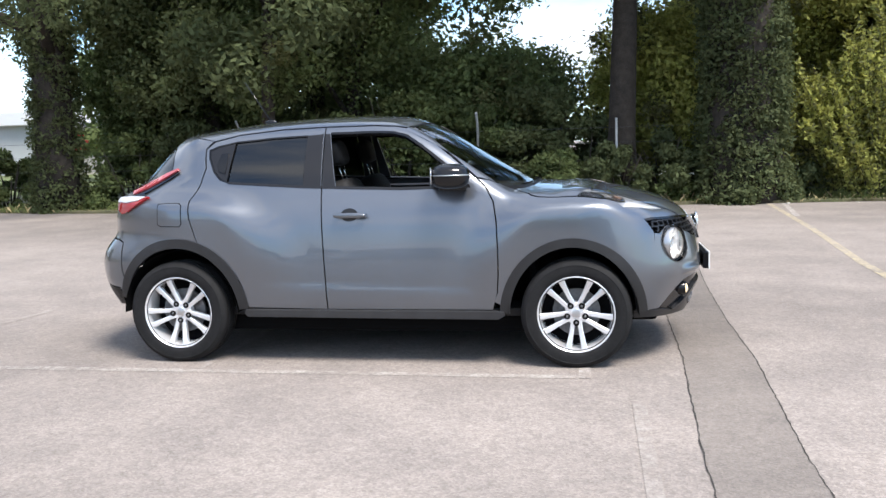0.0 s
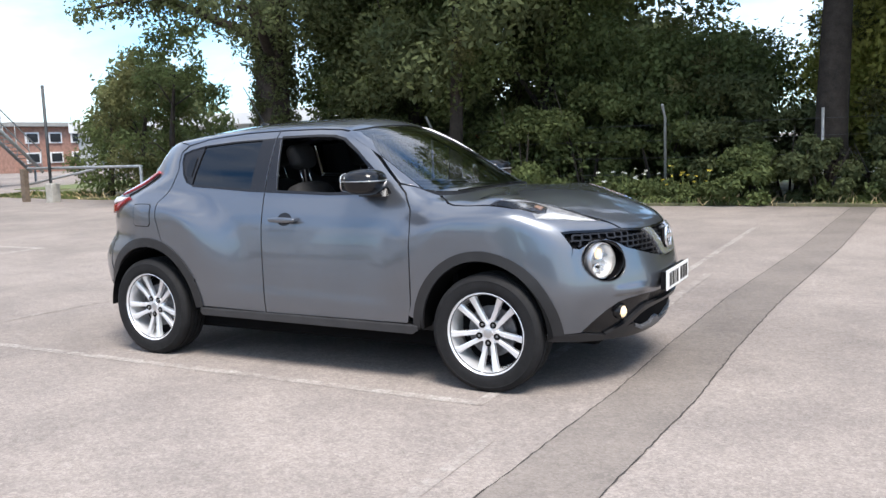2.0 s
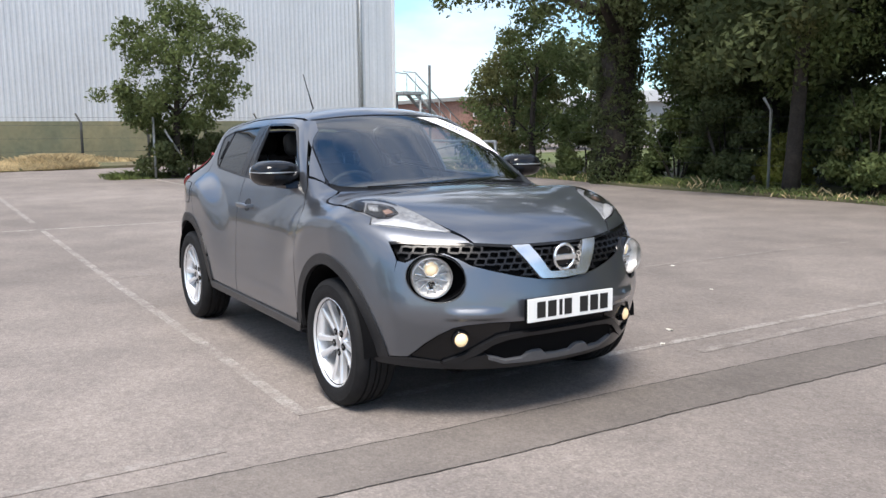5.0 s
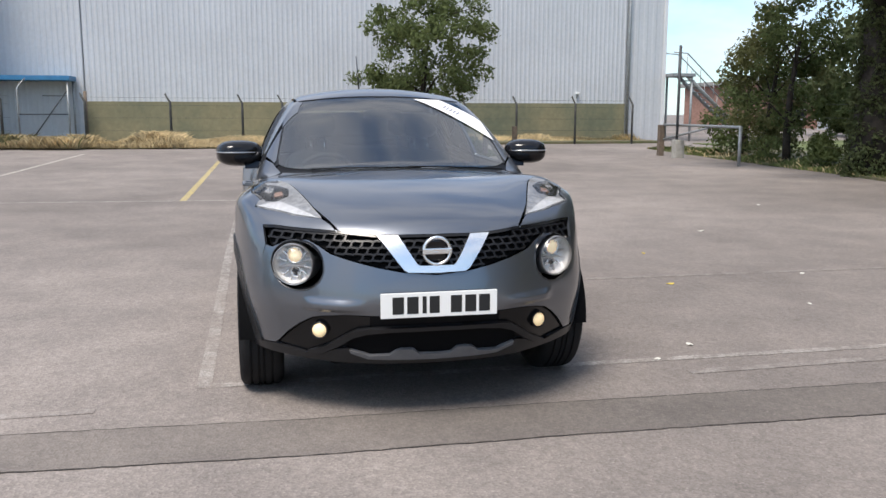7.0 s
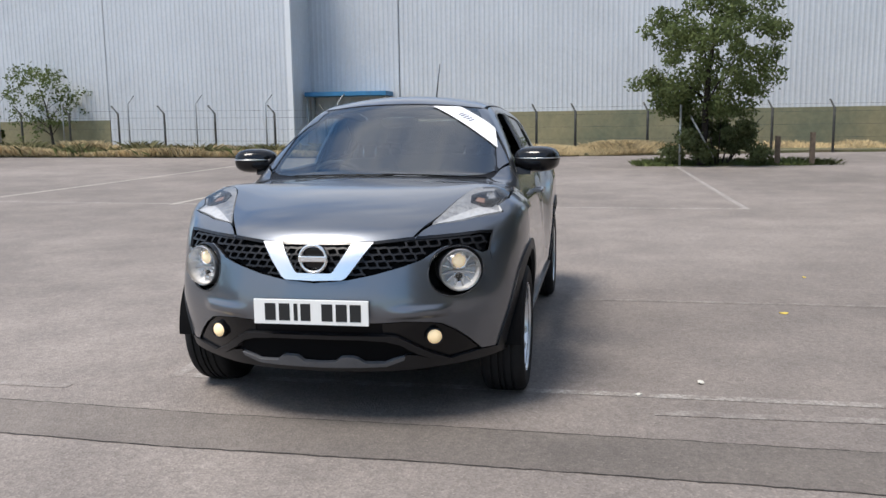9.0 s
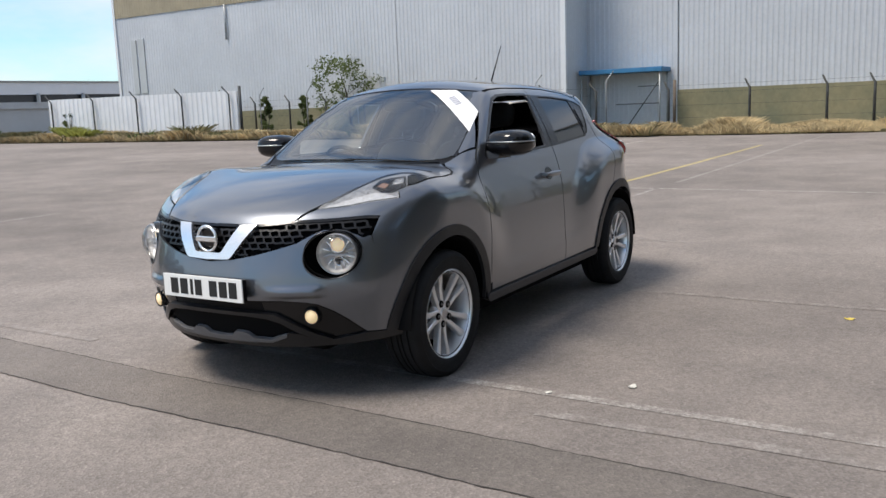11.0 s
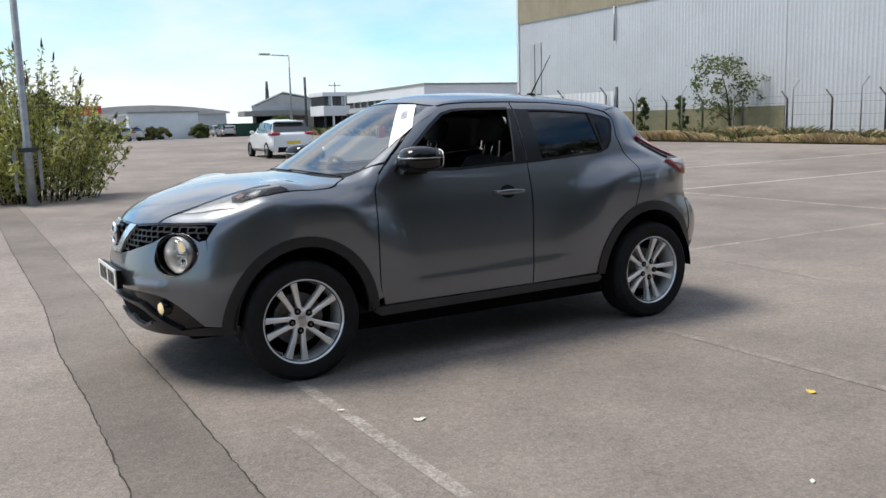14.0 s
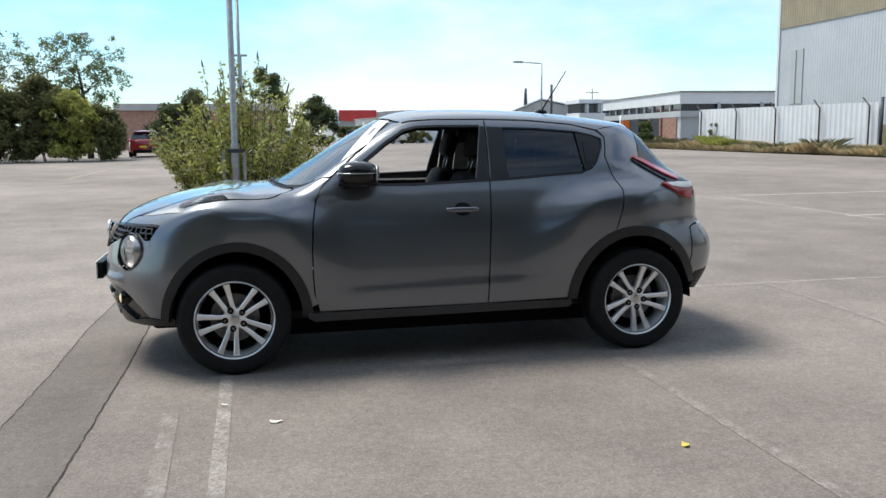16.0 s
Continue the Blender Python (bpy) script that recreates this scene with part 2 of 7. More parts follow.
SOIL = material("verge_soil", (0.13, 0.105, 0.065), 0.95, color2=(0.09, 0.10, 0.045), scale=0.7, fine=0.25, fine_scale=12.0, bump=0.5, bump_scale=12.0)
CAR_WHITE = material("white_car_paint", (0.75, 0.76, 0.77), 0.3, coat=1.0, var=0.02)
CAR_RED = material("red_car_paint", (0.28, 0.015, 0.018), 0.35, coat=1.0, var=0.04)
CAR_SILVER = material("silver_car_paint", (0.42, 0.43, 0.44), 0.35, 0.6, coat=1.0, var=0.03)
CAR_DARK = material("dark_car_paint", (0.05, 0.055, 0.065), 0.35, 0.4, coat=1.0, var=0.03)
LITTER_PALE = material("pale_litter", (0.62, 0.60, 0.54), 0.8, var=0.1, scale=40.0)
LITTER_LEAF = material("yellow_leaf", (0.55, 0.42, 0.08), 0.7, var=0.2, scale=60.0)


def asphalt(name, tone, paint=None, cover=0.0, grain=1.0, beyond=1.11):
    """Worn asphalt: pale aggregate in a grey binder, large stains, an older and paler surfacing beyond the trench; paint, if given, is worn through by the stone."""
    m = bpy.data.materials.new(name)
    m.use_nodes = True
    n, l = m.node_tree.nodes, m.node_tree.links
    p = n["Principled BSDF"]
    p.inputs["Roughness"].default_value = 0.88
    p.inputs["Specular IOR Level"].default_value = 0.3
    co = n.new("ShaderNodeTexCoord")

    def noise_node(scale, detail, rough=0.55, a=0.3, b=0.7):
        x = n.new("ShaderNodeTexNoise")
        x.inputs["Scale"].default_value, x.inputs["Detail"].default_value, x.inputs["Roughness"].default_value = scale, detail, rough
        l.new(co.outputs["Object"], x.inputs["Vector"])
        r = n.new("ShaderNodeMapRange")
        r.inputs["From Min"].default_value, r.inputs["From Max"].default_value = a, b
        l.new(x.outputs["Fac"], r.inputs["Value"])
        return r.outputs["Result"], x.outputs["Fac"]

    def blend(fac, a, b, kind="MIX"):
        x = n.new("ShaderNodeMix")
        x.data_type, x.blend_type = "RGBA", kind
        for key, v in (("Factor", fac), ("A", a), ("B", b)):
            if isinstance(v, (int, float)):
                x.inputs[key].default_value = v if key == "Factor" else (v, v, v, 1)
            elif isinstance(v, tuple):
                x.inputs[key].default_value = (*v, 1)
            else:
                l.new(v, x.inputs[key])
        return x.outputs["Result"]

    big, _ = noise_node(0.16, 5, 0.6, 0.35, 0.65)
    mid, _ = noise_node(1.3, 6, 0.65)
    vor = n.new("ShaderNodeTexVoronoi")
    vor.inputs["Scale"].default_value = 95.0
    l.new(co.outputs["Object"], vor.inputs["Vector"])
    stone = n.new("ShaderNodeSeparateColor")
    l.new(vor.outputs["Color"], stone.inputs["Color"])
    fine, fine_raw = noise_node(60.0, 5, 0.75, 0.3, 0.7)
    t = tone
    c = blend(big, tuple(v * 0.78 for v in t), tuple(v * 1.18 for v in t))
    c = blend(mid, blend(1.0, c, (0.86, 0.86, 0.86), "MULTIPLY"), blend(1.0, c, (1.12, 1.11, 1.09), "MULTIPLY"))
    st = n.new("ShaderNodeMapRange")
    st.inputs["To Min"].default_value, st.inputs["To Max"].default_value = 1 - 0.16 * grain, 1 + 0.16 * grain
    l.new(stone.outputs["Red"], st.inputs["Value"])
    c = blend(1.0, c, st.outputs["Result"], "MULTIPLY")
    fr = n.new("ShaderNodeMapRange")
    fr.inputs["To Min"].default_value, fr.inputs["To Max"].default_value = 1 - 0.14 * grain, 1 + 0.14 * grain
    l.new(fine, fr.inputs["Value"])
    c = blend(1.0, c, fr.outputs["Result"], "MULTIPLY")
    coarse, _ = noise_node(17.0, 5, 0.7, 0.32, 0.68)
    cr = n.new("ShaderNodeMapRange")
    cr.inputs["To Min"].default_value, cr.inputs["To Max"].default_value = 1 - 0.13 * grain, 1 + 0.13 * grain
    l.new(coarse, cr.inputs["Value"])
    c = blend(1.0, c, cr.outputs["Result"], "MULTIPLY")
    chip = n.new("ShaderNodeTexVoronoi")      # scattered pale chippings
    chip.inputs["Scale"].default_value = 26.0
    l.new(co.outputs["Object"], chip.inputs["Vector"])
    cm = n.new("ShaderNodeMapRange")
    cm.inputs["From Min"].default_value, cm.inputs["From Max"].default_value = 0.16, 0.10
    cm.inputs["To Min"].default_value, cm.inputs["To Max"].default_value = 0.0, 0.3
    l.new(chip.outputs["Distance"], cm.inputs["Value"])
    c = blend(cm.outputs["Result"], c, tuple(min(0.5, v * 1.9) for v in tone))
    xyz = n.new("ShaderNodeSeparateXYZ")
    l.new(co.outputs["Object"], xyz.inputs["Vector"])
    slant = n.new("ShaderNodeMath")
    slant.operation = "MULTIPLY_ADD"
    slant.inputs[1].default_value = -0.035
    l.new(xyz.outputs["Y"], slant.inputs[0])
    l.new(xyz.outputs["X"], slant.inputs[2])
    older = n.new("ShaderNodeMapRange")
    older.inputs["From Min"].default_value, older.inputs["From Max"].default_value = 2.02, 2.18
    older.inputs["To Min"].default_value, older.inputs["To Max"].default_value = 1.0, beyond
    l.new(slant.outputs[0], older.inputs["Value"])
    c = blend(1.0, c, older.outputs["Result"], "MULTIPLY")
    if paint:
        wear, _ = noise_node(7.0, 8, 0.75, 0.56 - cover * 0.4, 0.80 - cover * 0.4)
        wear2, _ = noise_node(45.0, 4, 0.7, 0.35, 0.6)
        mul = n.new("ShaderNodeMath")
        mul.operation = "MULTIPLY"
        l.new(wear, mul.inputs[0])
        l.new(wear2, mul.inputs[1])
        m2 = n.new("ShaderNodeMath")
        m2.operation = "MULTIPLY"
        m2.inputs[1].default_value = 0.85
        l.new(mul.outputs[0], m2.inputs[0])
        c = blend(m2.outputs[0], c, paint)
    l.new(c, p.inputs["Base Color"])
    bn = n.new("ShaderNodeBump")
    bn.inputs["Strength"].default_value, bn.inputs["Distance"].default_value = 0.38, 0.006
    l.new(vor.outputs["Distance"], bn.inputs["Height"])
    l.new(bn.outputs["Normal"], p.inputs["Normal"])
    return m


ASPHALT = asphalt("worn_asphalt", (0.208, 0.183, 0.168))
ASPHALT_STRIP = asphalt("trench_asphalt", (0.162, 0.143, 0.130), grain=0.8, beyond=1.0)
PAINT_WHITE = asphalt("worn_white_line", (0.208, 0.183, 0.168), (0.52, 0.50, 0.47), 0.45)
PAINT_FAINT = asphalt("faint_white_line", (0.208, 0.183, 0.168), (0.44, 0.42, 0.39), 0.40)
PAINT_CREAM = asphalt("worn_cream_line", (0.208, 0.183, 0.168), (0.54, 0.46, 0.27), 0.45)
PAINT_YELLOW = asphalt("worn_yellow_line", (0.208, 0.183, 0.168), (0.62, 0.50, 0.17), 0.7)
PAINT_STRONG = asphalt("fresh_white_line", (0.208, 0.183, 0.168), (0.60, 0.57, 0.50), 0.72)
PAINT_GHOST = asphalt("ghost_white_line", (0.208, 0.183, 0.168), (0.36, 0.34, 0.315), 0.30)
CRACK = material("crack_tar", (0.032, 0.028, 0.025), 0.95)

# ---- building helpers ----
def mesh(name, verts, faces, mats, smooth=False, index=None):
    me = bpy.data.meshes.new(name)
    me.from_pydata([tuple(map(float, v)) for v in verts], [], faces)
    for m in mats if isinstance(mats, (list, tuple)) else [mats]:
        me.materials.append(m)
    if smooth:
        me.polygons.foreach_set("use_smooth", [True] * len(me.polygons))
    if index is not None:
        me.polygons.foreach_set("material_index", index)
    me.update()
    return me


def thing(name, label="", category="", group="", kind="", at=(0, 0, 0), turn=0.0):
    """An Empty at a thing's base."""
    ob = new(name)
    ob.matrix_basis = Matrix.Translation(at) @ Matrix.Rotation(radians(turn), 4, "Z")
    return tagged(ob, label, category, group, kind)


def part(name, data, material=None, parent=None, label=""):
    """Links a mesh, or a bmesh with its material, as one object under a thing or part."""
    if isinstance(data, bmesh.types.BMesh):
        me = bpy.data.meshes.new(name)
        data.to_mesh(me)
        data.free()
        me.materials.append(material)
        data = me
    ob = new(name, data)
    if parent:
        ob.parent = parent
    return tagged(ob, label)


def shade(me, on=True):
    me.polygons.foreach_set("use_smooth", [on] * len(me.polygons))
    return me


def bm_box(bm, lo, hi, bevel=0.0, turn=None):
    """A box between two corners added to a bmesh, with bevelled edges."""
    lo, hi = Vector(lo), Vector(hi)
    m = Matrix.Translation((lo + hi) / 2) @ Matrix.Diagonal((*(hi - lo), 1))
    if turn:
        m = turn @ m
    r = bmesh.ops.create_cube(bm, size=1, matrix=m)
    if bevel:
        edges = list({e for v in r["verts"] for e in v.link_edges})
        bmesh.ops.bevel(bm, geom=edges, offset=bevel, segments=2, affect="EDGES", profile=0.6)
    return bm


def box(lo, hi, bevel=0.0, turn=None):
    return bm_box(bmesh.new(), lo, hi, bevel, turn)


def bm_tube(bm, points, radius, sides=8, cap=True):
    """A round bar along points; radius one number or one a point."""
    pts = [Vector(p) for p in points]
    rad = radius if isinstance(radius, (list, tuple)) else [radius] * len(pts)
    rings = []
    for i, p in enumerate(pts):
        d = (pts[min(i + 1, len(pts) - 1)] - pts[max(i - 1, 0)]).normalized()
        u = d.cross(Vector((0, 0, 1)) if abs(d.z) < 0.9 else Vector((1, 0, 0))).normalized()
        v = d.cross(u)
        rings.append([bm.verts.new(p + rad[i] * (math.cos(2 * math.pi * k / sides) * u + math.sin(2 * math.pi * k / sides) * v)) for k in range(sides)])
    for a, b in zip(rings, rings[1:]):
        for k in range(sides):
            f = bm.faces.new((a[k], a[(k + 1) % sides], b[(k + 1) % sides], b[k]))
            f.smooth = True
    if cap:
        bm.faces.new(list(reversed(rings[0])))
        bm.faces.new(rings[-1])
    return bm


def tube(points, radius, sides=8):
    bm = bm_tube(bmesh.new(), points, radius, sides)
    bmesh.ops.recalc_face_normals(bm, faces=bm.faces)
    return bm


def prism(outline, lo, hi, axis="z"):
    """An outline in a plane, pulled along an axis from lo to hi."""
    def at(a, b, h):
        return {"z": (a, b, h), "y": (a, h, b), "x": (h, a, b)}[axis]
    bm = bmesh.new()
    a, b = [[bm.verts.new(at(*p, h)) for p in outline] for h in (lo, hi)]
    bm.faces.new(a)
    bm.faces.new(b)
    for i in range(len(a)):
        j = (i + 1) % len(a)
        bm.faces.new((a[i], a[j], b[j], b[i]))
    bmesh.ops.recalc_face_normals(bm, faces=bm.faces)
    return bm


def soft(v, w=2.0):
    return w * np.logaddexp(0, np.asarray(v, float) / w)


def ground_z(x, y):
    """The yard lies level by the car and climbs gently away behind it and to its right."""
    x = np.asarray(x, float)
    lean = 0.60 + 0.40 / (1 + np.exp((x - 1) / 3.0))
    return 0.011 * lean * np.minimum(soft(-np.asarray(y, float) - 4), 44) + 0.004 * np.minimum(soft(-np.asarray(x, float) - 12), 30)


def on_ground(x, y, lift=0.0):
    return (x, y, float(ground_z(x, y)) + lift)


def ribbon(points, width, lift, jag=0.0, step=0.25):
    """A strip that lies on the ground along points."""
    pts = [Vector((*p, 0)) for p in points]
    line = []
    for a, b in zip(pts, pts[1:]):
        k = max(1, int((b - a).length / step))
        line += [a.lerp(b, i / k) for i in range(k)]
    line.append(pts[-1])
    verts, faces = [], []
    for i, p in enumerate(line):
        d = (line[min(i + 1, len(line) - 1)] - line[max(i - 1, 0)]).normalized()
        s = Vector((-d.y, d.x, 0))
        q = p + s * random.uniform(-jag, jag)
        w = width * (1 + (random.uniform(-0.5, 0.5) if jag else 0))
        for e in (-0.5, 0.5):
            r = q + s * e * w
            verts.append((r.x, r.y, float(ground_z(r.x, r.y)) + lift))
        if i:
            faces.append((2 * i - 2, 2 * i - 1, 2 * i + 1, 2 * i))
    return verts, [f if (Vector(verts[f[1]]) - Vector(verts[f[0]])).cross(Vector(verts[f[3]]) - Vector(verts[f[0]])).z > 0 else f[::-1] for f in faces]


def leaf_cloud(centres, radii, count, size, rng, flat=0.85, shell=0.55, droop=0.2):
    """Many small leaves in clumps about the centres: arrays of corners and faces."""
    centres, radii = np.asarray(centres, float), np.asarray(radii, float)
    w = radii ** 2
    pick = rng.choice(len(centres), count, p=w / w.sum())
    d = rng.normal(size=(count, 3))
    d /= np.linalg.norm(d, axis=1, keepdims=True)
    r = shell + (1 - shell) * rng.random(count) ** 0.7
    r *= 1 + 0.22 * rng.normal(size=count) * (rng.random(count) < 0.3)
    p = centres[pick] + d * (r * radii[pick])[:, None] * (1, 1, flat)
    n = d * 0.7 + rng.normal(size=(count, 3)) * 0.6 + (0, 0, droop)
    n /= np.linalg.norm(n, axis=1, keepdims=True)
    a = np.cross(n, rng.normal(size=(count, 3)))
    a /= np.linalg.norm(a, axis=1, keepdims=True)
    b = np.cross(n, a)
    s = (size * rng.uniform(0.6, 1.4, count))[:, None]
    v = np.stack([p - a * s, p - b * s * 0.48 - n * s * 0.15, p + a * s, p + b * s * 0.48 - n * s * 0.15], 1)
    return v.reshape(-1, 3)


def leaf_mesh(name, v, mat):
    k = len(v) // 4
    me = bpy.data.meshes.new(name)
    me.vertices.add(len(v))
    me.vertices.foreach_set("co", v.ravel())
    me.loops.add(len(v))
    me.loops.foreach_set("vertex_index", np.arange(len(v)))
    me.polygons.add(k)
    me.polygons.foreach_set("loop_start", np.arange(0, len(v), 4))
    me.update(calc_edges=True)
    me.materials.append(mat)
    return me


def tree(name, label, base, height, trunk_r, crown, leaves, size, mat, seed, lean=(0, 0), limbs=7, ivy=0, fork=0.35, bough=()):
    """A tapered trunk with limbs and a crown of clumps; crown: lowest height, half-width, clumps, clump radius."""
    rng = np.random.default_rng(seed)
    x, y, z = on_ground(*base)
    ob = thing(name, label, "tree", at=(x, y, z))
    low, half, clumps, cr = crown
    top = Vector((lean[0], lean[1], height * 0.8))
    bm = bmesh.new()
    path = [Vector((0, 0, -0.15))] + [Vector((lean[0] * s * s + 0.05 * math.sin(5 * s + seed), lean[1] * s * s + 0.05 * math.cos(4 * s + seed), height * 0.8 * s)) for s in (0.12, 0.3, 0.5, 0.72, 1.0)]
    bm_tube(bm, path, [trunk_r * k for k in (1.3, 1.05, 0.95, 0.8, 0.55, 0.2)], 10)
    centres, radii = [], []
    for i in range(limbs):
        a = 2 * math.pi * (i + rng.random() * 0.7) / limbs
        s = fork + (1 - fork) * rng.random() * 0.85
        p0 = Vector((lean[0] * s * s, lean[1] * s * s, height * 0.8 * s))
        out = half * rng.uniform(0.55, 0.95)
        p2 = p0 + Vector((math.cos(a) * out, math.sin(a) * out, height * rng.uniform(0.06, 0.22)))
        p1 = p0.lerp(p2, 0.5) + Vector((0, 0, 0.05 * height))
        r = trunk_r * 0.42 * (1 - 0.5 * s)
        bm_tube(bm, [p0, p1, p2], [r, r * 0.6, r * 0.2], 6)
        centres.append(p2)
        radii.append(cr)
        for _ in range(2):
            q = p1.lerp(p2, rng.uniform(0.1, 0.9))
            e = q + Vector(rng.normal(size=3)) * half * 0.28
            bm_tube(bm, [q, e], [r * 0.35, r * 0.1], 5)
            centres.append(e)
            radii.append(cr * 0.8)
    if bough:
        bm_tube(bm, [Vector((0, 0, bough[0][2] - 0.8))] + [Vector(q[:3]) for q in bough], [trunk_r * 0.3 * (1 - 0.8 * i / len(bough)) for i in range(len(bough) + 1)], 6)
        centres += [Vector(q[:3]) for q in bough]
        radii += [q[3] for q in bough]
    bmesh.ops.recalc_face_normals(bm, faces=bm.faces)
    part("trunk", bm, BARK, ob)
    while len(centres) < clumps:
        a, q = rng.random() * 2 * math.pi, math.sqrt(rng.random())
        h = rng.random()
        prof = math.sin(math.pi * (0.12 + 0.8 * h)) ** 0.6
        c = Vector((lean[0] * h + math.cos(a) * q * half * prof, lean[1] * h + math.sin(a) * q * half * prof, low + (height - low) * h))
        centres.append(c)
        radii.append(cr * rng.uniform(0.55, 1.2))
    v = leaf_cloud([tuple(c) for c in centres], radii, leaves, size, rng, shell=0.35)
    v = v[(v.reshape(-1, 4, 3)[:, :, 2].min(1) > 0.02).repeat(4)]
    part("crown", leaf_mesh("crown", v, mat), None, ob)
    if leaves > 20000:
        # sprays that stand out of the crown, coloured lighter as if lit
        pick = rng.choice(len(centres), 46, replace=True)
        out = rng.normal(size=(46, 3)) * (1, 1, 0.5)
        out *= (np.array(radii)[pick] * 0.85 / np.linalg.norm(out, axis=1))[:, None]
        cc = np.array([tuple(centres[q]) for q in pick]) + out
        w = leaf_cloud(cc, np.array(radii)[pick] * rng.uniform(0.22, 0.5, 46), leaves // 7, size * 0.9, rng, shell=0.2, droop=0.5)
        w = w[(w.reshape(-1, 4, 3)[:, :, 2].min(1) > 0.02).repeat(4)]
        part("leaf_sprays", leaf_mesh("leaf_sprays", w, LEAF_MID if mat is LEAF_DARK else LEAF_OLIVE), None, ob, "sprays coloured a lighter green, as if catching the light")
    if ivy:
        k = 900
        hh = rng.random(k) ** 1.15 * height * 0.72
        aa = rng.random(k) * 2 * math.pi
        rr = trunk_r * np.interp(hh / height, (0, 0.06, 0.3, 0.8), (1.5, 1.15, 1.0, 0.5))
        cc = np.stack([lean[0] * (hh / height) ** 2 + np.cos(aa) * rr, lean[1] * (hh / height) ** 2 + np.sin(aa) * rr, hh], 1)
        part("ivy", leaf_mesh("ivy", leaf_cloud(cc, 0.22 * trunk_r + rng.uniform(0.03, 0.16, k), ivy, 0.050, rng, shell=0.3), LEAF_DARK), None, ob, "dark glossy ivy up the trunk")
    return ob


def bush(name, label, base, size, leaves, leaf, mat, seed, clumps=26, stems=7, category="bush", mats=None):
    """A shrub: thin stems and clumps of leaves within size (half-length x, half-width y, height)."""
    rng = np.random.default_rng(seed)
    x, y, z = on_ground(*base)
    ob = thing(name, label, category, at=(x, y, z))
    bm = bmesh.new()
    for i in range(stems):
        a = rng.random() * 6.28
        q = Vector((math.cos(a) * size[0] * 0.6, math.sin(a) * size[1] * 0.6, size[2] * rng.uniform(0.6, 0.95)))
        bm_tube(bm, [(q.x * 0.15, q.y * 0.15, -0.05), (q.x * 0.5, q.y * 0.5, q.z * 0.5), q], [0.03, 0.02, 0.006], 5)
    bmesh.ops.recalc_face_normals(bm, faces=bm.faces)
    part("stem", bm, BARK, ob)
    h = rng.random(clumps) ** 0.85
    a = rng.random(clumps) * 2 * math.pi
    q = np.sqrt(rng.random(clumps))
    prof = np.sqrt(np.clip(1 - (h * 1.02 - 0.28) ** 2 / 0.62, 0.05, 1))
    c = np.stack([np.cos(a) * q * size[0] * prof * 0.85, np.sin(a) * q * size[1] * prof * 0.85, 0.08 * size[2] + h * size[2] * 0.86], 1)
    r = rng.uniform(0.14, 0.27, clumps) * min(size[0] + size[1], size[2] * 1.6) * 0.62
    v = leaf_cloud(c, r, leaves, leaf, rng, shell=0.3)
    v = v[(v.reshape(-1, 4, 3)[:, :, 2].min(1) > 0.0).repeat(4)]
    part("crown", leaf_mesh("crown", v, mat), None, ob)
    return ob

# ---- ground: one sheet to the horizon ----
def axis_steps(near, far, step, grow):
    out, s = [0.0], step
    while out[-1] < far:
        out.append(out[-1] + s)
        s = step if out[-1] < near else s * grow
    return out


gx = axis_steps(36, 1500, 1.5, 1.35)
gx = np.array([-v for v in gx[:0:-1]] + gx)
GX, GY = np.meshgrid(gx, gx, indexing="ij")
GZ = ground_z(GX, GY)
k = len(gx)
faces = [(i * k + j, (i + 1) * k + j, (i + 1) * k + j + 1, i * k + j + 1) for i in range(k - 1) for j in range(k - 1)]
tagged(part("ground", mesh("ground", np.stack([GX, GY, GZ], -1).reshape(-1, 3), faces, ASPHALT, True)),
       "pale worn asphalt yard with stains and loose grit", "ground", kind="structure")


def laid(name, points, width, lift, mat, label, category="road marking", jag=0.0, step=0.25, group=""):
    v, f = ribbon(points, width, lift, jag, step)
    return tagged(part(name, mesh(name, v, f, mat)), label, category, group, kind="structure")


# the reinstated trench in front of the car, with its two open joints
EDGE_A = [(1.36, -60), (1.62, -14), (1.75, -6.0), (1.82, -2.2), (1.90, -0.6), (1.91, 0.6), (1.96, 2.4), (2.2, 6.0), (2.45, 12.2)]
EDGE_B = [(1.80, -60), (2.05, -14), (2.20, -6.0), (2.24, -2.2), (2.33, -0.6), (2.33, 0.6), (2.38, 2.2), (2.62, 6.0), (2.87, 12.2)]
tv, tf = [], []
for s in np.linspace(0, 1, 90):
    y = -60 + 72.2 * s ** 0.6
    for e in (EDGE_A, EDGE_B):
        x = float(np.interp(y, [p[1] for p in e], [p[0] for p in e]))
        tv.append((x, y, float(ground_z(x, y)) + 0.0028))
    if len(tv) > 2:
        n0 = len(tv) - 4
        tf.append((n0, n0 + 1, n0 + 3, n0 + 2))
tagged(part("trench_strip", mesh("trench_strip", tv, tf, ASPHALT_STRIP)), "darker asphalt trench reinstatement across the yard", "road patch", kind="structure")
for e in (EDGE_A, EDGE_B):
    laid("open_joint", e, 0.0070, 0.0035, CRACK, "ragged dark open joint along the trench", "crack", jag=0.005, step=0.05, group="trench joints")

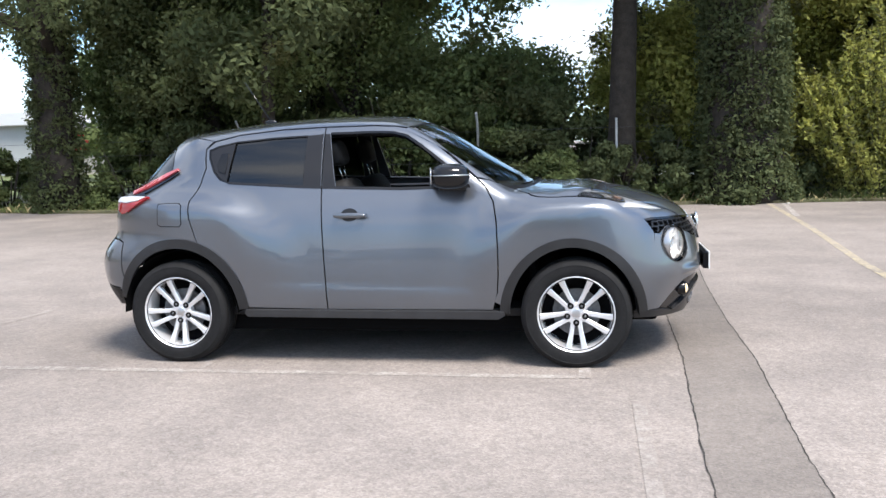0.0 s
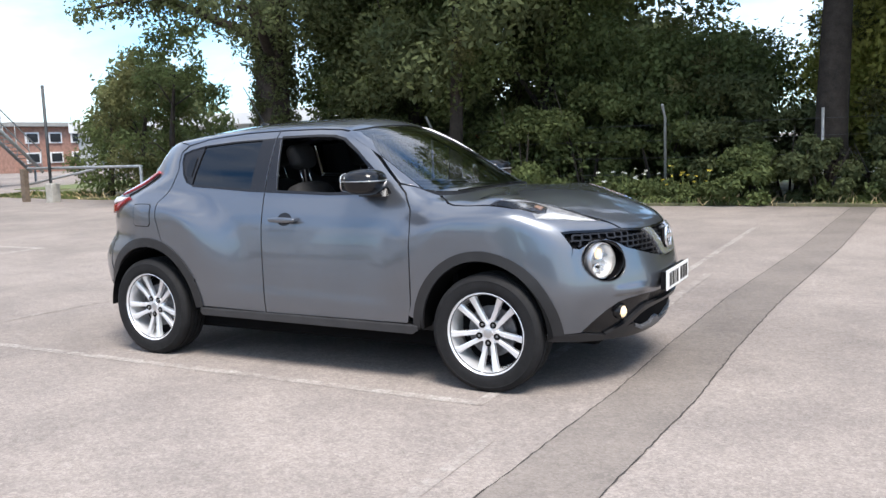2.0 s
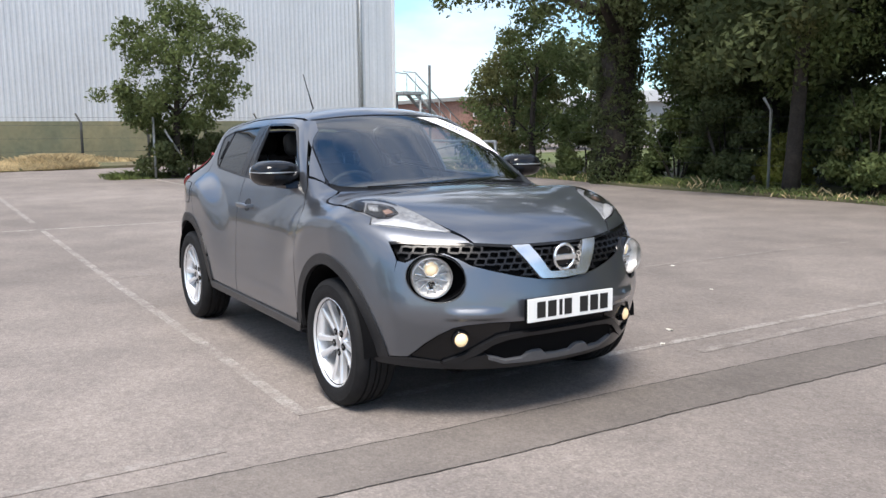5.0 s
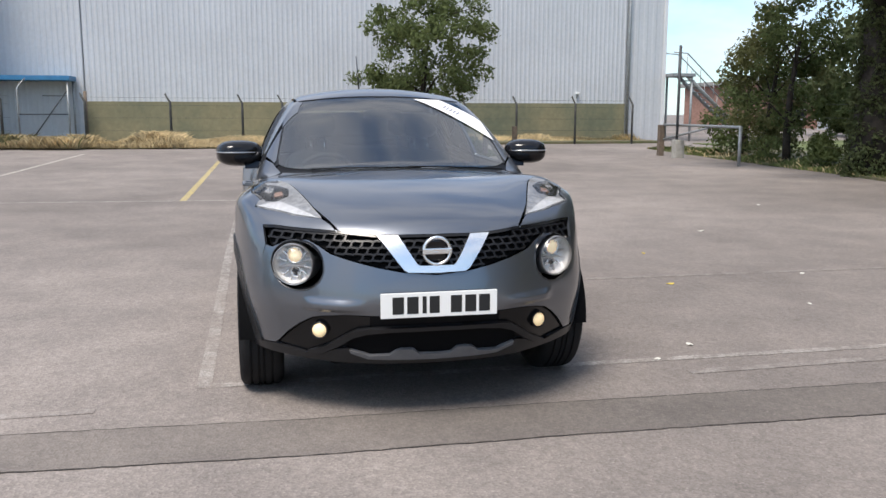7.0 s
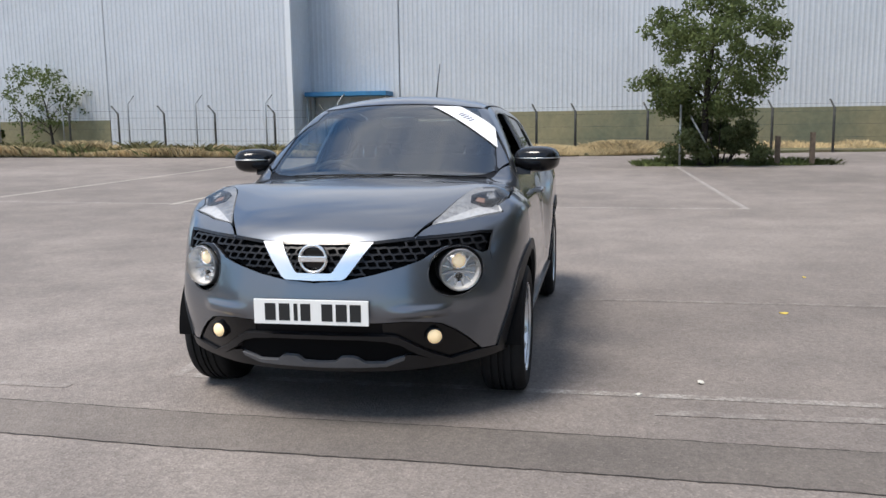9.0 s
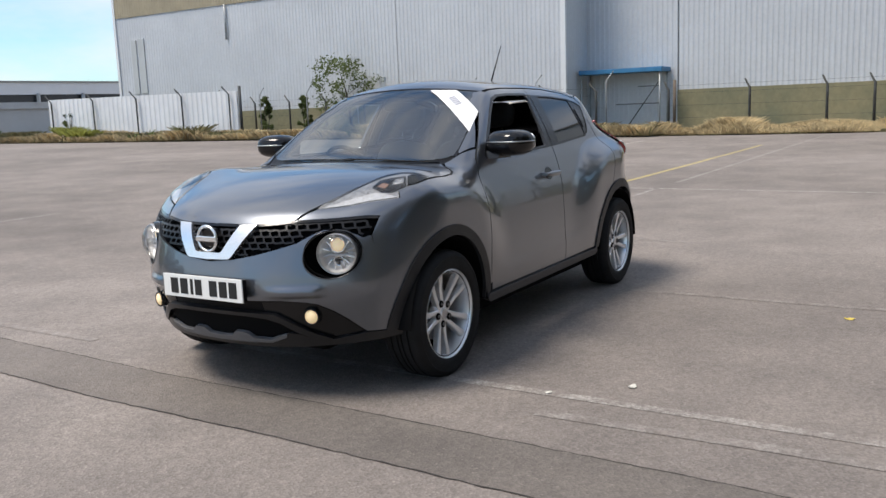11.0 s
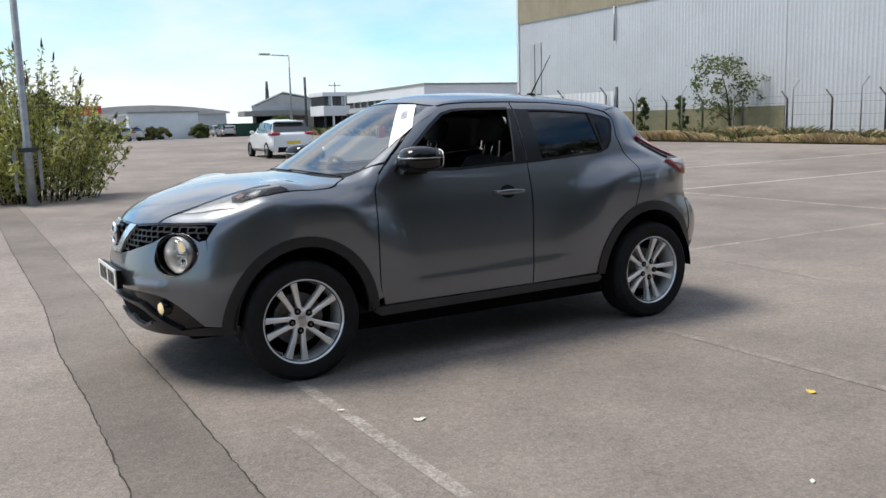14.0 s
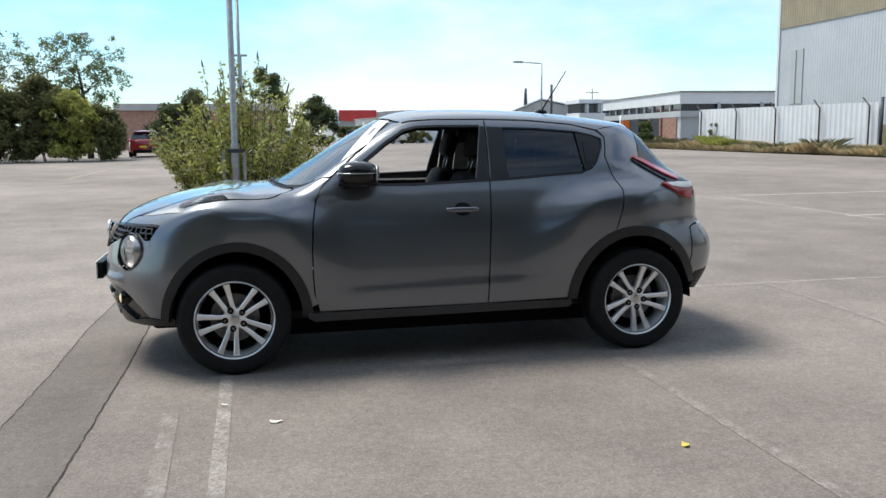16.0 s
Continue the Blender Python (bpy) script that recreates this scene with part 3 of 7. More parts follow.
# worn bay lines round the car
LINE = "worn white painted parking bay line"
laid("bay_line", [(-8.3, -1.07), (-3.0, -1.09), (0.0, -1.07), (1.275, -1.07)], 0.075, 0.002, PAINT_FAINT, LINE, group="bay lines")
laid("bay_line", [(-26.5, -0.95), (-17.7, -1.02), (-9.5, -1.06)], 0.09, 0.002, PAINT_FAINT, LINE, group="bay lines")
laid("bay_line", [(1.31, -1.10), (1.32, 1.6), (1.335, 3.6), (1.35, 8.0)], 0.07, 0.0025, PAINT_FAINT, LINE, group="bay lines")
laid("bay_line", [(-1.07, -1.03), (-1.04, 0.84), (-1.05, 1.5), (-1.03, 3.0), (-1.0, 7.0)], 0.065, 0.0025, PAINT_GHOST, "very faint white bay line", group="bay lines")
laid("bay_line", [(-3.45, -1.04), (-3.42, -0.2), (-3.32, 0.8)], 0.065, 0.0025, PAINT_GHOST, "very faint white bay line", group="bay lines")
laid("bay_line", [(1.58, 1.5), (1.56, 2.5), (1.57, 3.6)], 0.08, 0.003, PAINT_GHOST, "very faint white bay line", group="bay lines")
laid("bay_line", [(1.59, -3.4), (1.59, -1.55)], 0.07, 0.003, PAINT_GHOST, "very faint white bay line", group="bay lines")
laid("bay_line", [(-8.5, -10.5), (-8.55, -4.0), (-8.3, 3.5)], 0.1, 0.002, PAINT_WHITE, LINE, group="bay lines")
laid("bay_line", [(-8.4, -6.25), (-24.0, -6.35)], 0.1, 0.0025, PAINT_STRONG, LINE, group="bay lines")
laid("bay_line", [(-9.0, -10.4), (-25.0, -10.6)], 0.1, 0.0025, PAINT_STRONG, LINE, group="bay lines")
laid("yellow_line", [(-8.5, -1.98), (-21.0, -1.9)], 0.11, 0.003, PAINT_YELLOW, "worn yellow painted bay line", group="yellow lines")
laid("yellow_line", [(-8.2, 3.48), (-22.0, 3.46)], 0.1, 0.003, PAINT_WHITE, "worn cream painted bay line", group="yellow lines")
laid("yellow_line", [(4.0, 1.2), (4.12, 3.5), (4.45, 7.0), (4.8, 12.0)], 0.1, 0.0025, PAINT_CREAM, "faded yellow painted bay line", group="yellow lines")
laid("bay_line", [(4.7, 9.0), (5.1, 12.0)], 0.1, 0.002, PAINT_WHITE, LINE, group="bay lines")
laid("yellow_line", [(6.2, -30.0), (6.5, -22.0)], 0.12, 0.0025, PAINT_CREAM, "worn yellow painted bay line", group="yellow lines")
laid("bay_line", [(-3.0, -8.5), (1.2, -8.3)], 0.1, 0.0025, PAINT_FAINT, "very faint white bay line", group="bay lines")


def patch(name, label, category, outline, lift, mat, edge=0.0):
    """A raised sheet over an outline, with its rim going down to the ground."""
    bm = bmesh.new()
    top = [bm.verts.new((x, y, float(ground_z(x, y)) + lift)) for x, y in outline]
    low = [bm.verts.new((x, y, float(ground_z(x, y)) - 0.02)) for x, y in outline]
    bm.faces.new(top)
    for i in range(len(top)):
        j = (i + 1) % len(top)
        bm.faces.new((low[i], low[j], top[j], top[i]))
    bmesh.ops.triangulate(bm, faces=[f for f in bm.faces if len(f.verts) > 4])
    bmesh.ops.recalc_face_normals(bm, faces=bm.faces)
    return tagged(part(name, bm, mat), label, category, kind="structure")


def rough_edge(pts, jag, step):
    out = []
    for (a, b), (c, d) in zip(pts, pts[1:]):
        n = max(1, int(math.hypot(c - a, d - b) / step))
        out += [(a + (c - a) * i / n + random.uniform(-jag, jag), b + (d - b) * i / n + random.uniform(-jag, jag)) for i in range(n)]
    return out + [pts[-1]]


patch("tree_verge", "bare earth verge with leaf litter under the trees", "verge", rough_edge([(-26, 14.2), (-20, 13.3), (-14, 12.7), (-9, 12.0), (-4, 12.0), (2, 11.9), (8, 11.9), (40, 11.5)], 0.12, 0.6) + [(40, 18.5), (-26, 18.5)], 0.05, SOIL)
patch("grass_field", "mown green grass beyond the trees", "grass", [(-30, 18.4), (60, 18.4), (80, 120), (-60, 120)], 0.03, GRASS_GREEN)
patch("fence_verge", "dry grass bank along the fence", "verge", rough_edge([(-27.4, -7.5), (-27.0, -14), (-26.2, -24), (-24.6, -33), (-23.4, -44)], 0.12, 0.7)[::-1] + rough_edge([(-28.6, -2), (-29.6, 6), (-29.6, 12), (-29.4, 17)], 0.1, 0.7)[:0] + [(-27.4, -7.5), (-28.8, 3), (-30.6, 10), (-31, 17.5), (-33.6, 17.5), (-33.6, -12), (-31.2, -12.2), (-31.2, -44)], 0.10, SOIL)

# ---- the sheet-clad warehouse behind the yard ----
def corrugated(name, a, b, lo, hi, out, pitch=0.22, depth=0.014, mat=CLADDING):
    """Trapezoidal sheet from a to b in plan, standing on lo, proud towards out."""
    a, b, out = Vector((*a, 0)), Vector((*b, 0)), Vector((*out, 0))
    n = max(2, int((b - a).length / pitch))
    d = (b - a) / n
    verts, faces = [], []
    for i in range(n):
        for s, o in ((0.0, 0), (0.45, 0), (0.58, depth), (0.87, depth)):
            p = a + d * (i + s) + out * o
            verts += [(p.x, p.y, lo), (p.x, p.y, hi)]
    verts += [(b.x, b.y, lo), (b.x, b.y, hi)]
    for i in range(0, len(verts) - 2, 2):
        faces.append((i, i + 2, i + 3, i + 1))
    return mesh(name, verts, faces, mat)


FX, RX = -31.3, -33.8   # the forward bay's face and the recessed bay's face
wh = thing("warehouse", "large grey sheet-clad warehouse with an olive plinth band", "warehouse", at=(0, 0, 0))
part("core", box((-70, -42.1, -0.4), (FX - 0.12, -12.4, 11.5)), PALE_PANEL, wh)
part("core", box((-70, -12.5, -0.4), (RX - 0.12, 18.6, 11.5)), PALE_PANEL, wh)
part("wall_sheet", corrugated("wall_sheet", (FX, -42.2), (FX, -21.3), 1.75, 7.75, (1, 0)), None, wh)
part("wall_sheet", corrugated("wall_sheet", (FX + 0.04, -21.25), (FX + 0.04, -12.35), 0.1, 7.75, (1, 0), mat=CLADDING), None, wh)
part("wall_sheet", corrugated("wall_sheet", (FX, -12.3), (RX, -12.3), 0.0, 11.4, (0, 1)), None, wh)
part("wall_sheet", corrugated("wall_sheet", (RX, -7.95), (RX, 16.7), 1.88, 11.4, (1, 0)), None, wh)
part("wall_sheet", corrugated("wall_sheet", (RX, -12.3), (RX, -8.0), 0.1, 11.4, (1, 0)), None, wh)
part("wall_sheet", corrugated("wall_sheet", (RX, 16.9), (RX, 18.7), 0.0, 11.4, (1, 0), pitch=0.45), None, wh)
part("wall_sheet", corrugated("wall_sheet", (RX, 18.7), (-60, 18.7), 0.0, 11.4, (0, 1)), None, wh)
part("wall_sheet", corrugated("wall_sheet", (FX, -42.2), (-60, -42.2), 0.0, 11.4, (0, -1)), None, wh)
part("upper_sheet", corrugated("upper_sheet", (FX, -42.2), (FX, -12.35), 9.5, 11.4, (1, 0), mat=CLADDING_WHITE), None, wh, "pale upper cladding")
part("eaves_band", corrugated("eaves_band", (FX + 0.05, -42.25), (FX + 0.05, -12.35), 7.7, 9.55, (1, 0), mat=BAND_BROWN), None, wh, "brown eaves band")
part("plinth_band", box((FX - 0.1, -42.2, -0.3), (FX + 0.02, -21.3, 1.78), 0.01), BAND_OLIVE, wh, "stained olive plinth band")
part("plinth_band", box((RX - 0.1, -8.0, -0.3), (RX + 0.06, 16.7, 1.9), 0.01), BAND_OLIVE, wh, "stained olive plinth band")
part("corner_flashing", box((FX - 0.1, -12.5, 0), (FX + 0.09, -12.26, 11.4), 0.01), CORNER_TRIM, wh)
part("corner_flashing", box((FX - 0.1, -42.32, 0), (FX + 0.09, -42.12, 11.4), 0.01), CORNER_TRIM, wh)
part("corner_flashing", box((RX - 0.1, 18.62, 0), (RX + 0.07, 18.78, 11.4), 0.01), CORNER_TRIM, wh)
part("downpipe", tube([(RX + 0.12, 16.8, 0), (RX + 0.12, 16.8, 11.3)], 0.07), GALV, wh)
part("downpipe", tube([(FX + 0.1, -32.8, 5.8), (FX + 0.1, -32.8, 7.7)], 0.05), GALV, wh)
part("duct", box((FX, -40.9, 3.1), (FX + 0.07, -40.45, 6.3), 0.02), PALE_PANEL, wh, "grey wall duct")
part("duct", box((FX, -40.3, 3.1), (FX + 0.06, -39.75, 6.35), 0.02), PALE_PANEL, wh)
part("roof", box((-70, -42.3, 11.4), (FX + 0.15, -12.2, 11.6), 0.02), ROOF_GREY, wh)
part("roof", box((-70, -12.2, 11.4), (RX + 0.15, 18.8, 11.6), 0.02), ROOF_GREY, wh)
lamp = part("security_light", box((RX, 14.14, 2.33), (RX + 0.2, 14.29, 2.45), 0.02), WHITE_RENDER, wh, "small white security light")
part("light_bracket", tube([(RX, 14.22, 2.15), (RX + 0.15, 14.22, 2.3)], 0.02), GALV, lamp)

# blue-roofed shelter in the recess
sh = thing("shelter", "open steel shelter with a blue roof edge against the wall", "shelter", at=(0, 0, 0))
sz = float(ground_z(-33, -10)) + 0.1
part("roof", box((-33.75, -12.15, 2.72), (-32.4, -8.3, 2.92), 0.02), BLUE_PAINT, sh, "blue painted roof edge")
for py in (-12.05, -8.42):
    for px in (-33.6, -32.5):
        part("post", tube([(px, py, sz - 0.1), (px, py, 2.73)], 0.04), GALV, sh)
part("brace", tube([(-32.5, -9.8, sz + 0.2), (-32.5, -8.45, 2.3)], 0.025), DARK_METAL, sh)
part("rail", tube([(-32.5, -10.4, 1.35), (-32.5, -8.42, 1.35)], 0.025), DARK_METAL, sh)
part("rail", tube([(-32.5, -9.4, 2.1), (-32.5, -8.42, 2.1)], 0.02), DARK_METAL, sh)
part("gate_mesh_post", tube([(-32.45, -7.75, sz), (-32.45, -7.75, 2.3)], 0.07), WOOD, sh)

# outside stair at the warehouse's end
st = thing("outside_stair", "grey steel outside staircase with handrails", "staircase", at=(0, 0, 0))
A, B = Vector((-33.6, 19.6, 3.3)), Vector((-35.2, 23.4, 0.75))
part("landing", box((-34.6, 18.8, 3.2), (-33.0, 20.0, 3.35), 0.01), GALV, st)
for o in (-0.45, 0.45):
    part("stringer", tube([A + Vector((o, 0, -0.05)), B + Vector((o, 0, -0.05))], 0.11, 4), GALV, st)
    part("handrail", tube([(A.x + o, 18.9, 4.35), A + Vector((o, 0, 1.0)), B + Vector((o, 0, 1.0))], 0.03), GALV, st)
    for i in range(5):
        p = A.lerp(B, i / 4) + Vector((o, 0, 0))
        part("baluster", tube([p, p + Vector((0, 0, 1.0))], 0.02, 6), GALV, st)
for i in range(14):
    p = A.lerp(B, (i + 0.5) / 14)
    part("tread", box((p.x - 0.43, p.y - 0.12, p.z - 0.02), (p.x + 0.43, p.y + 0.12, p.z + 0.02)), GALV, st)
for p in ((-34.4, 19.2), (-33.2, 19.9), (-35.2, 23.3)):
    part("post", tube([(p[0], p[1], -0.1), (p[0], p[1], 3.25 if p[1] < 22 else 0.8)], 0.06), GALV, st)


# ---- fences along the bank ----
def cranked_post(x, y, height, mat, lean, label, group, radius=0.055):
    z = float(ground_z(x, y)) + 0.08
    bm = bmesh.new()
    bm_tube(bm, [(0, 0, -0.1), (0, 0, height - 0.35), (0.0, lean * 0.3, height)], [radius, radius * 0.9, radius * 0.7], 6)
    bmesh.ops.recalc_face_normals(bm, faces=bm.faces)
    ob = tagged(part("fence_post", bm, mat), label, "fence post", group)
    ob.location = (x, y, z)
    return ob


for y in (-10.2, -12.5, -15.23, -17.6, -19.8, -22.2, -24.6, -27.0, -29.4, -31.8, -34.2, -36.6):
    cranked_post(-29.5, y, 2.05, POST_DARK, -1.0, "dark concrete fence post with a cranked top", "dark posts of the bank fence")
for i in range(9):
    y = -9.3 - 3.1 * i
    cranked_post(-28.3, y, 2.45, GALV, 1.0, "slim pale fence post with a cranked top", "pale posts of the bank fence", 0.035)
for y in (-7.4, -4.2, -1.4, 0.2, 3.1, 5.6, 7.9, 10.2, 12.9, 15.6):
    cranked_post(-30.4, y, 2.0, POST_DARK, -0.6, "dark concrete fence post with a cranked top", "posts along the olive wall")


def wire_fence(name, label, runs, heights):
    ob = thing(name, label, "fence")
    for pts in runs:
        for h in heights:
            part("wire", tube([on_ground(x, y, h + 0.1) for x, y in pts], 0.004, 4), DARK_METAL, ob)
    return ob


wire_fence("wire_fence", "thin strands of galvanised fence wire", [[(-29.5, -9.9), (-29.5, -36.9)], [(-30.4, -7.4), (-30.4, 15.6)]], (0.5, 1.0, 1.5, 1.8))

# white sheet fence at the far corner
wf = thing("sheet_fence", "white corrugated sheet fence on cranked steel posts", "fence")
part("sheet", corrugated("sheet", (-25.3, -41.0), (-27.6, -28.8), 0.75, 2.78, (0.98, 0.18), 0.3, 0.016, WHITE_RENDER), None, wf)
part("backing", prism([(-25.36, -41.0), (-27.66, -28.8), (-27.70, -28.81), (-25.40, -41.01)], 0.7, 2.76), WHITE_RENDER, wf)
for i in range(5):
    s = 0.03 + 0.235 * i
    x, y = -25.15 - 2.3 * s, -41 + 12.2 * s
    part("post", tube([(x, y, 0.4), (x, y, 2.6), (x + 0.1, y - 0.35, 3.0)], 0.04, 6), DARK_METAL, wf)
part("end_post", tube([(-27.6, -28.6, 0.4), (-27.6, -28.6, 3.0)], 0.07, 8), DARK_METAL, wf)

# ---- trees and shrubs along the yard's far side ----
tree("ivy_clad_tree", "tall broadleaf tree with an ivy-clad trunk", (-11.3, 12.9), 14, 0.45, (3.5, 4.8, 70, 1.05), 46000, 0.072, LEAF_DARK, 3, (0.4, 0.3), 8, ivy=26000, fork=0.28, bough=[(-1.2, -1.6, 4.9, 0.9), (-1.8, -2.4, 5.2, 0.8), (-2.2, -2.9, 5.0, 0.65), (-2.7, -3.5, 4.8, 0.5)])
tree("broadleaf_tree", "tall dark broadleaf tree over the verge", (2.02, 13.1), 14, 0.29, (4.6, 4.2, 60, 1.05), 70000, 0.054, LEAF_DARK, 5, (0.2, 0.2), 8, fork=0.4)
tree("ivy_clad_tree", "thick trunk smothered in ivy", (4.4, 12.6), 14, 0.70, (4.3, 3.0, 64, 0.9), 60000, 0.054, LEAF_DARK, 9, (-0.2, 0.4), 8, ivy=60000, fork=0.35)
tree("broadleaf_tree", "slim young broadleaf tree by the fence", (-5.9, 12.6), 8.5, 0.16, (2.6, 2.4, 30, 0.8), 12000, 0.09, LEAF_DARK, 12, (0.3, 0.2), 6, fork=0.35)
for i, (x, y, h, hw, mt) in enumerate([(-8.3, 15.0, 11, 3.0, LEAF_DARK), (-4.4, 14.8, 11, 3.2, LEAF_MID), (-1.2, 15.6, 3.6, 2.0, LEAF_MID), (-6.0, 16.8, 12, 3.4, LEAF_MID), (7.6, 16.2, 6.5, 2.6, LEAF_LIGHT), (3.2, 15.4, 3.9, 1.7, LEAF_LIGHT), (-9.7, 14.7, 7.5, 1.5, LEAF_MID), (10.5, 15.2, 9, 3.2, LEAF_OLIVE), (14.5, 15.0, 10, 3.4, LEAF_OLIVE)]):
    tree("dense_tree", "dense dark tree filling the hedge line", (x, y), h, 0.2, (0.6, hw, 90, 1.0), 56000, 0.064, mt, 20 + i, (0.2, 0.1), 7, fork=0.2)
for i, (x, y, h, hw) in enumerate([(-9.5, 19.5, 13, 3.6), (-4.8, 20.0, 13, 3.8), (8.0, 20.5, 8, 3.2), (10.5, 19.5, 10, 3.6), (15.5, 19.5, 11, 4.0), (19.5, 16.0, 11, 4.0), (4.6, 18.9, 6.0, 2.6), (13.2, 18.4, 13, 3.6)]):
    tree("back_tree", "dense green tree behind the hedge line", (x, y), h, 0.2, (0.6, hw, 80, 1.15), 22000, 0.11, (LEAF_DARK, LEAF_DARK, LEAF_OLIVE, LEAF_OLIVE, LEAF_MID, LEAF_MID, LEAF_OLIVE, LEAF_MID)[i], 160 + i, (0.2, 0.1), 7, fork=0.2)
for i, (x, y, h, hw, n) in enumerate([(-15.7, 13.6, 4.9, 1.3, 6000), (-17.6, 14.2, 4.4, 1.3, 6000), (-19.6, 14.6, 3.5, 1.1, 4500)]):
    tree("small_tree", "small leafy tree at the end of the hedge line", (x, y), h, 0.1, (0.15, hw * 1.1, 60, 0.42), n, 0.07, (LEAF_MID, LEAF_OLIVE, LEAF_MID)[i], 40 + i, (0.1, 0.1), 6, fork=0.25)
hedge = [(-9.6, 13.3, 1.2, 1.7, LEAF_MID), (-8.0, 13.2, 1.2, 2.1, LEAF_DARK), (-4.4, 13.1, 1.3, 2.3, LEAF_MID), (-2.9, 13.2, 1.2, 2.6, LEAF_MID), (-1.4, 13.3, 1.2, 2.4, LEAF_MID),
         (0.1, 13.2, 1.3, 2.5, LEAF_DARK), (1.2, 13.4, 1.1, 1.9, LEAF_DARK), (2.9, 13.0, 1.0, 1.5, LEAF_DARK), (1.9, 12.45, 0.8, 1.25, LEAF_DARK), (0.6, 12.5, 0.8, 1.1, LEAF_MID), (5.6, 13.4, 0.8, 1.1, LEAF_DARK), (7.4, 13.6, 1.4, 3.3, LEAF_LIGHT), (9.4, 13.5, 1.5, 3.0, LEAF_LIGHT), (11.8, 13.6, 1.5, 2.6, LEAF_MID), (14.0, 13.6, 1.5, 2.8, LEAF_MID), (-13.2, 13.6, 1.0, 1.4, LEAF_MID), (-7.0, 13.9, 0.9, 1.2, LEAF_LIGHT)]
for i, (x, y, r, h, mt) in enumerate(hedge):
    bush("hedge_bush", "overgrown leafy shrub in the hedge line", (x, y), (r, 0.95, h), 9000, 0.055, mt, 60 + i)
# lone tree with a bush at its foot, in front of the warehouse
tree("lone_tree", "single rounded leafy tree in front of the warehouse", (-21.2, 4.2), 5.15, 0.11, (1.5, 2.1, 110, 0.42), 16000, 0.066, LEAF_MID, 81, (0.5, 0.35), 7, fork=0.3)
bush("tree_foot_bush", "low dark bush at the tree's foot", (-21.3, 4.7), (1.1, 2.1, 1.55), 9000, 0.06, LEAF_DARK, 82)


def shoot_bush(name, label, base, shoots, reach, tall, per, leaf, mats, seed, spikes=0):
    """A feathery shrub: arching shoots from the ground, each set with narrow leaves."""
    rng = np.random.default_rng(seed)
    ob = thing(name, label, "bush", at=on_ground(*base))
    bm = bmesh.new()
    spots = []
    for i in range(shoots):
        a, q = rng.random() * 2 * math.pi, math.sqrt(rng.random())
        foot = np.array([math.cos(a) * reach[0] * q * 0.6, math.sin(a) * reach[1] * q * 0.6, -0.05])
        h = tall * (1.0 - 0.62 * q * q) * rng.uniform(0.55, 1.12)
        tip = np.array([math.cos(a) * reach[0] * q * rng.uniform(0.8, 1.25), math.sin(a) * reach[1] * q * rng.uniform(0.8, 1.25), h])
        bend = foot * 0.5 + tip * 0.5 + np.array([0, 0, 0.16 * h])
        t = np.linspace(0, 1, 6)[:, None]
        line = foot * (1 - t) ** 2 + 2 * bend * t * (1 - t) + tip * t * t
        bm_tube(bm, [Vector(p.tolist()) for p in line], [0.011, 0.009, 0.007, 0.006, 0.004, 0.002], 4)
        u = rng.uniform(0.12, 1.0, per)[:, None]
        p = foot * (1 - u) ** 2 + 2 * bend * u * (1 - u) + tip * u * u
        spots.append(p + rng.normal(size=(per, 3)) * (0.085 * (1.15 - u)))
        if i < spikes:
            ahead = Vector((tip - bend).tolist()).normalized()
            foot_of = Vector(tip.tolist())
            spike = bmesh.new()
            bm_tube(spike, [foot_of, foot_of + ahead * 0.04, foot_of + ahead * 0.11, foot_of + ahead * 0.20 - Vector((0, 0, 0.02))], [0.008, 0.021, 0.017, 0.004], 6)
            part("flower_spike", spike, SPENT_FLOWER, ob, "spent dark flower spike" if i == 0 else "")
    part("stem", bm, BARK, ob)
    p = np.concatenate(spots)
    p = p[p[:, 2] > 0.05]
    d = rng.normal(size=p.shape) + (0, 0, 0.5)
    d /= np.linalg.norm(d, axis=1, keepdims=True)
    w = np.cross(d, rng.normal(size=p.shape))
    w /= np.linalg.norm(w, axis=1, keepdims=True)
    ln = leaf * rng.uniform(0.6, 1.3, len(p))[:, None]
    quad = np.stack([p, p + d * ln * 0.5 + w * ln * 0.2, p + d * ln, p + d * ln * 0.5 - w * ln * 0.2], 1)
    pick = rng.random(len(p))
    for k, m in enumerate(mats):
        own = quad[(pick >= k / len(mats)) & (pick < (k + 1) / len(mats))]
        part("crown" if k == 0 else "leaf_sprays", leaf_mesh("crown", own.reshape(-1, 3), m), None, ob)
    return ob


shoot_bush("roadside_bush", "feathery yellow-green shrub beside the lamp post", (1.2, -13.6), 170, (1.95, 1.5), 2.9, 100, 0.105, (LEAF_LIGHT, LEAF_LIGHT, LEAF_OLIVE, LEAF_LIGHT, LEAF_PALE), 84, spikes=60)
shoot_bush("overgrown_shrub", "tall sunlit yellow-green shrub at the hedge's edge", (7.5, 12.9), 280, (2.5, 1.0), 3.9, 190, 0.115, (LEAF_LIGHT, LEAF_LIGHT, LEAF_LIGHT, LEAF_OLIVE), 86)
tree("sapling", "thin sapling with open foliage against the warehouse", (-30.6, -23.8), 3.9, 0.06, (1.4, 1.9, 120, 0.34), 2300, 0.08, LEAF_MID, 83, (0.3, -0.4), 9, fork=0.2)

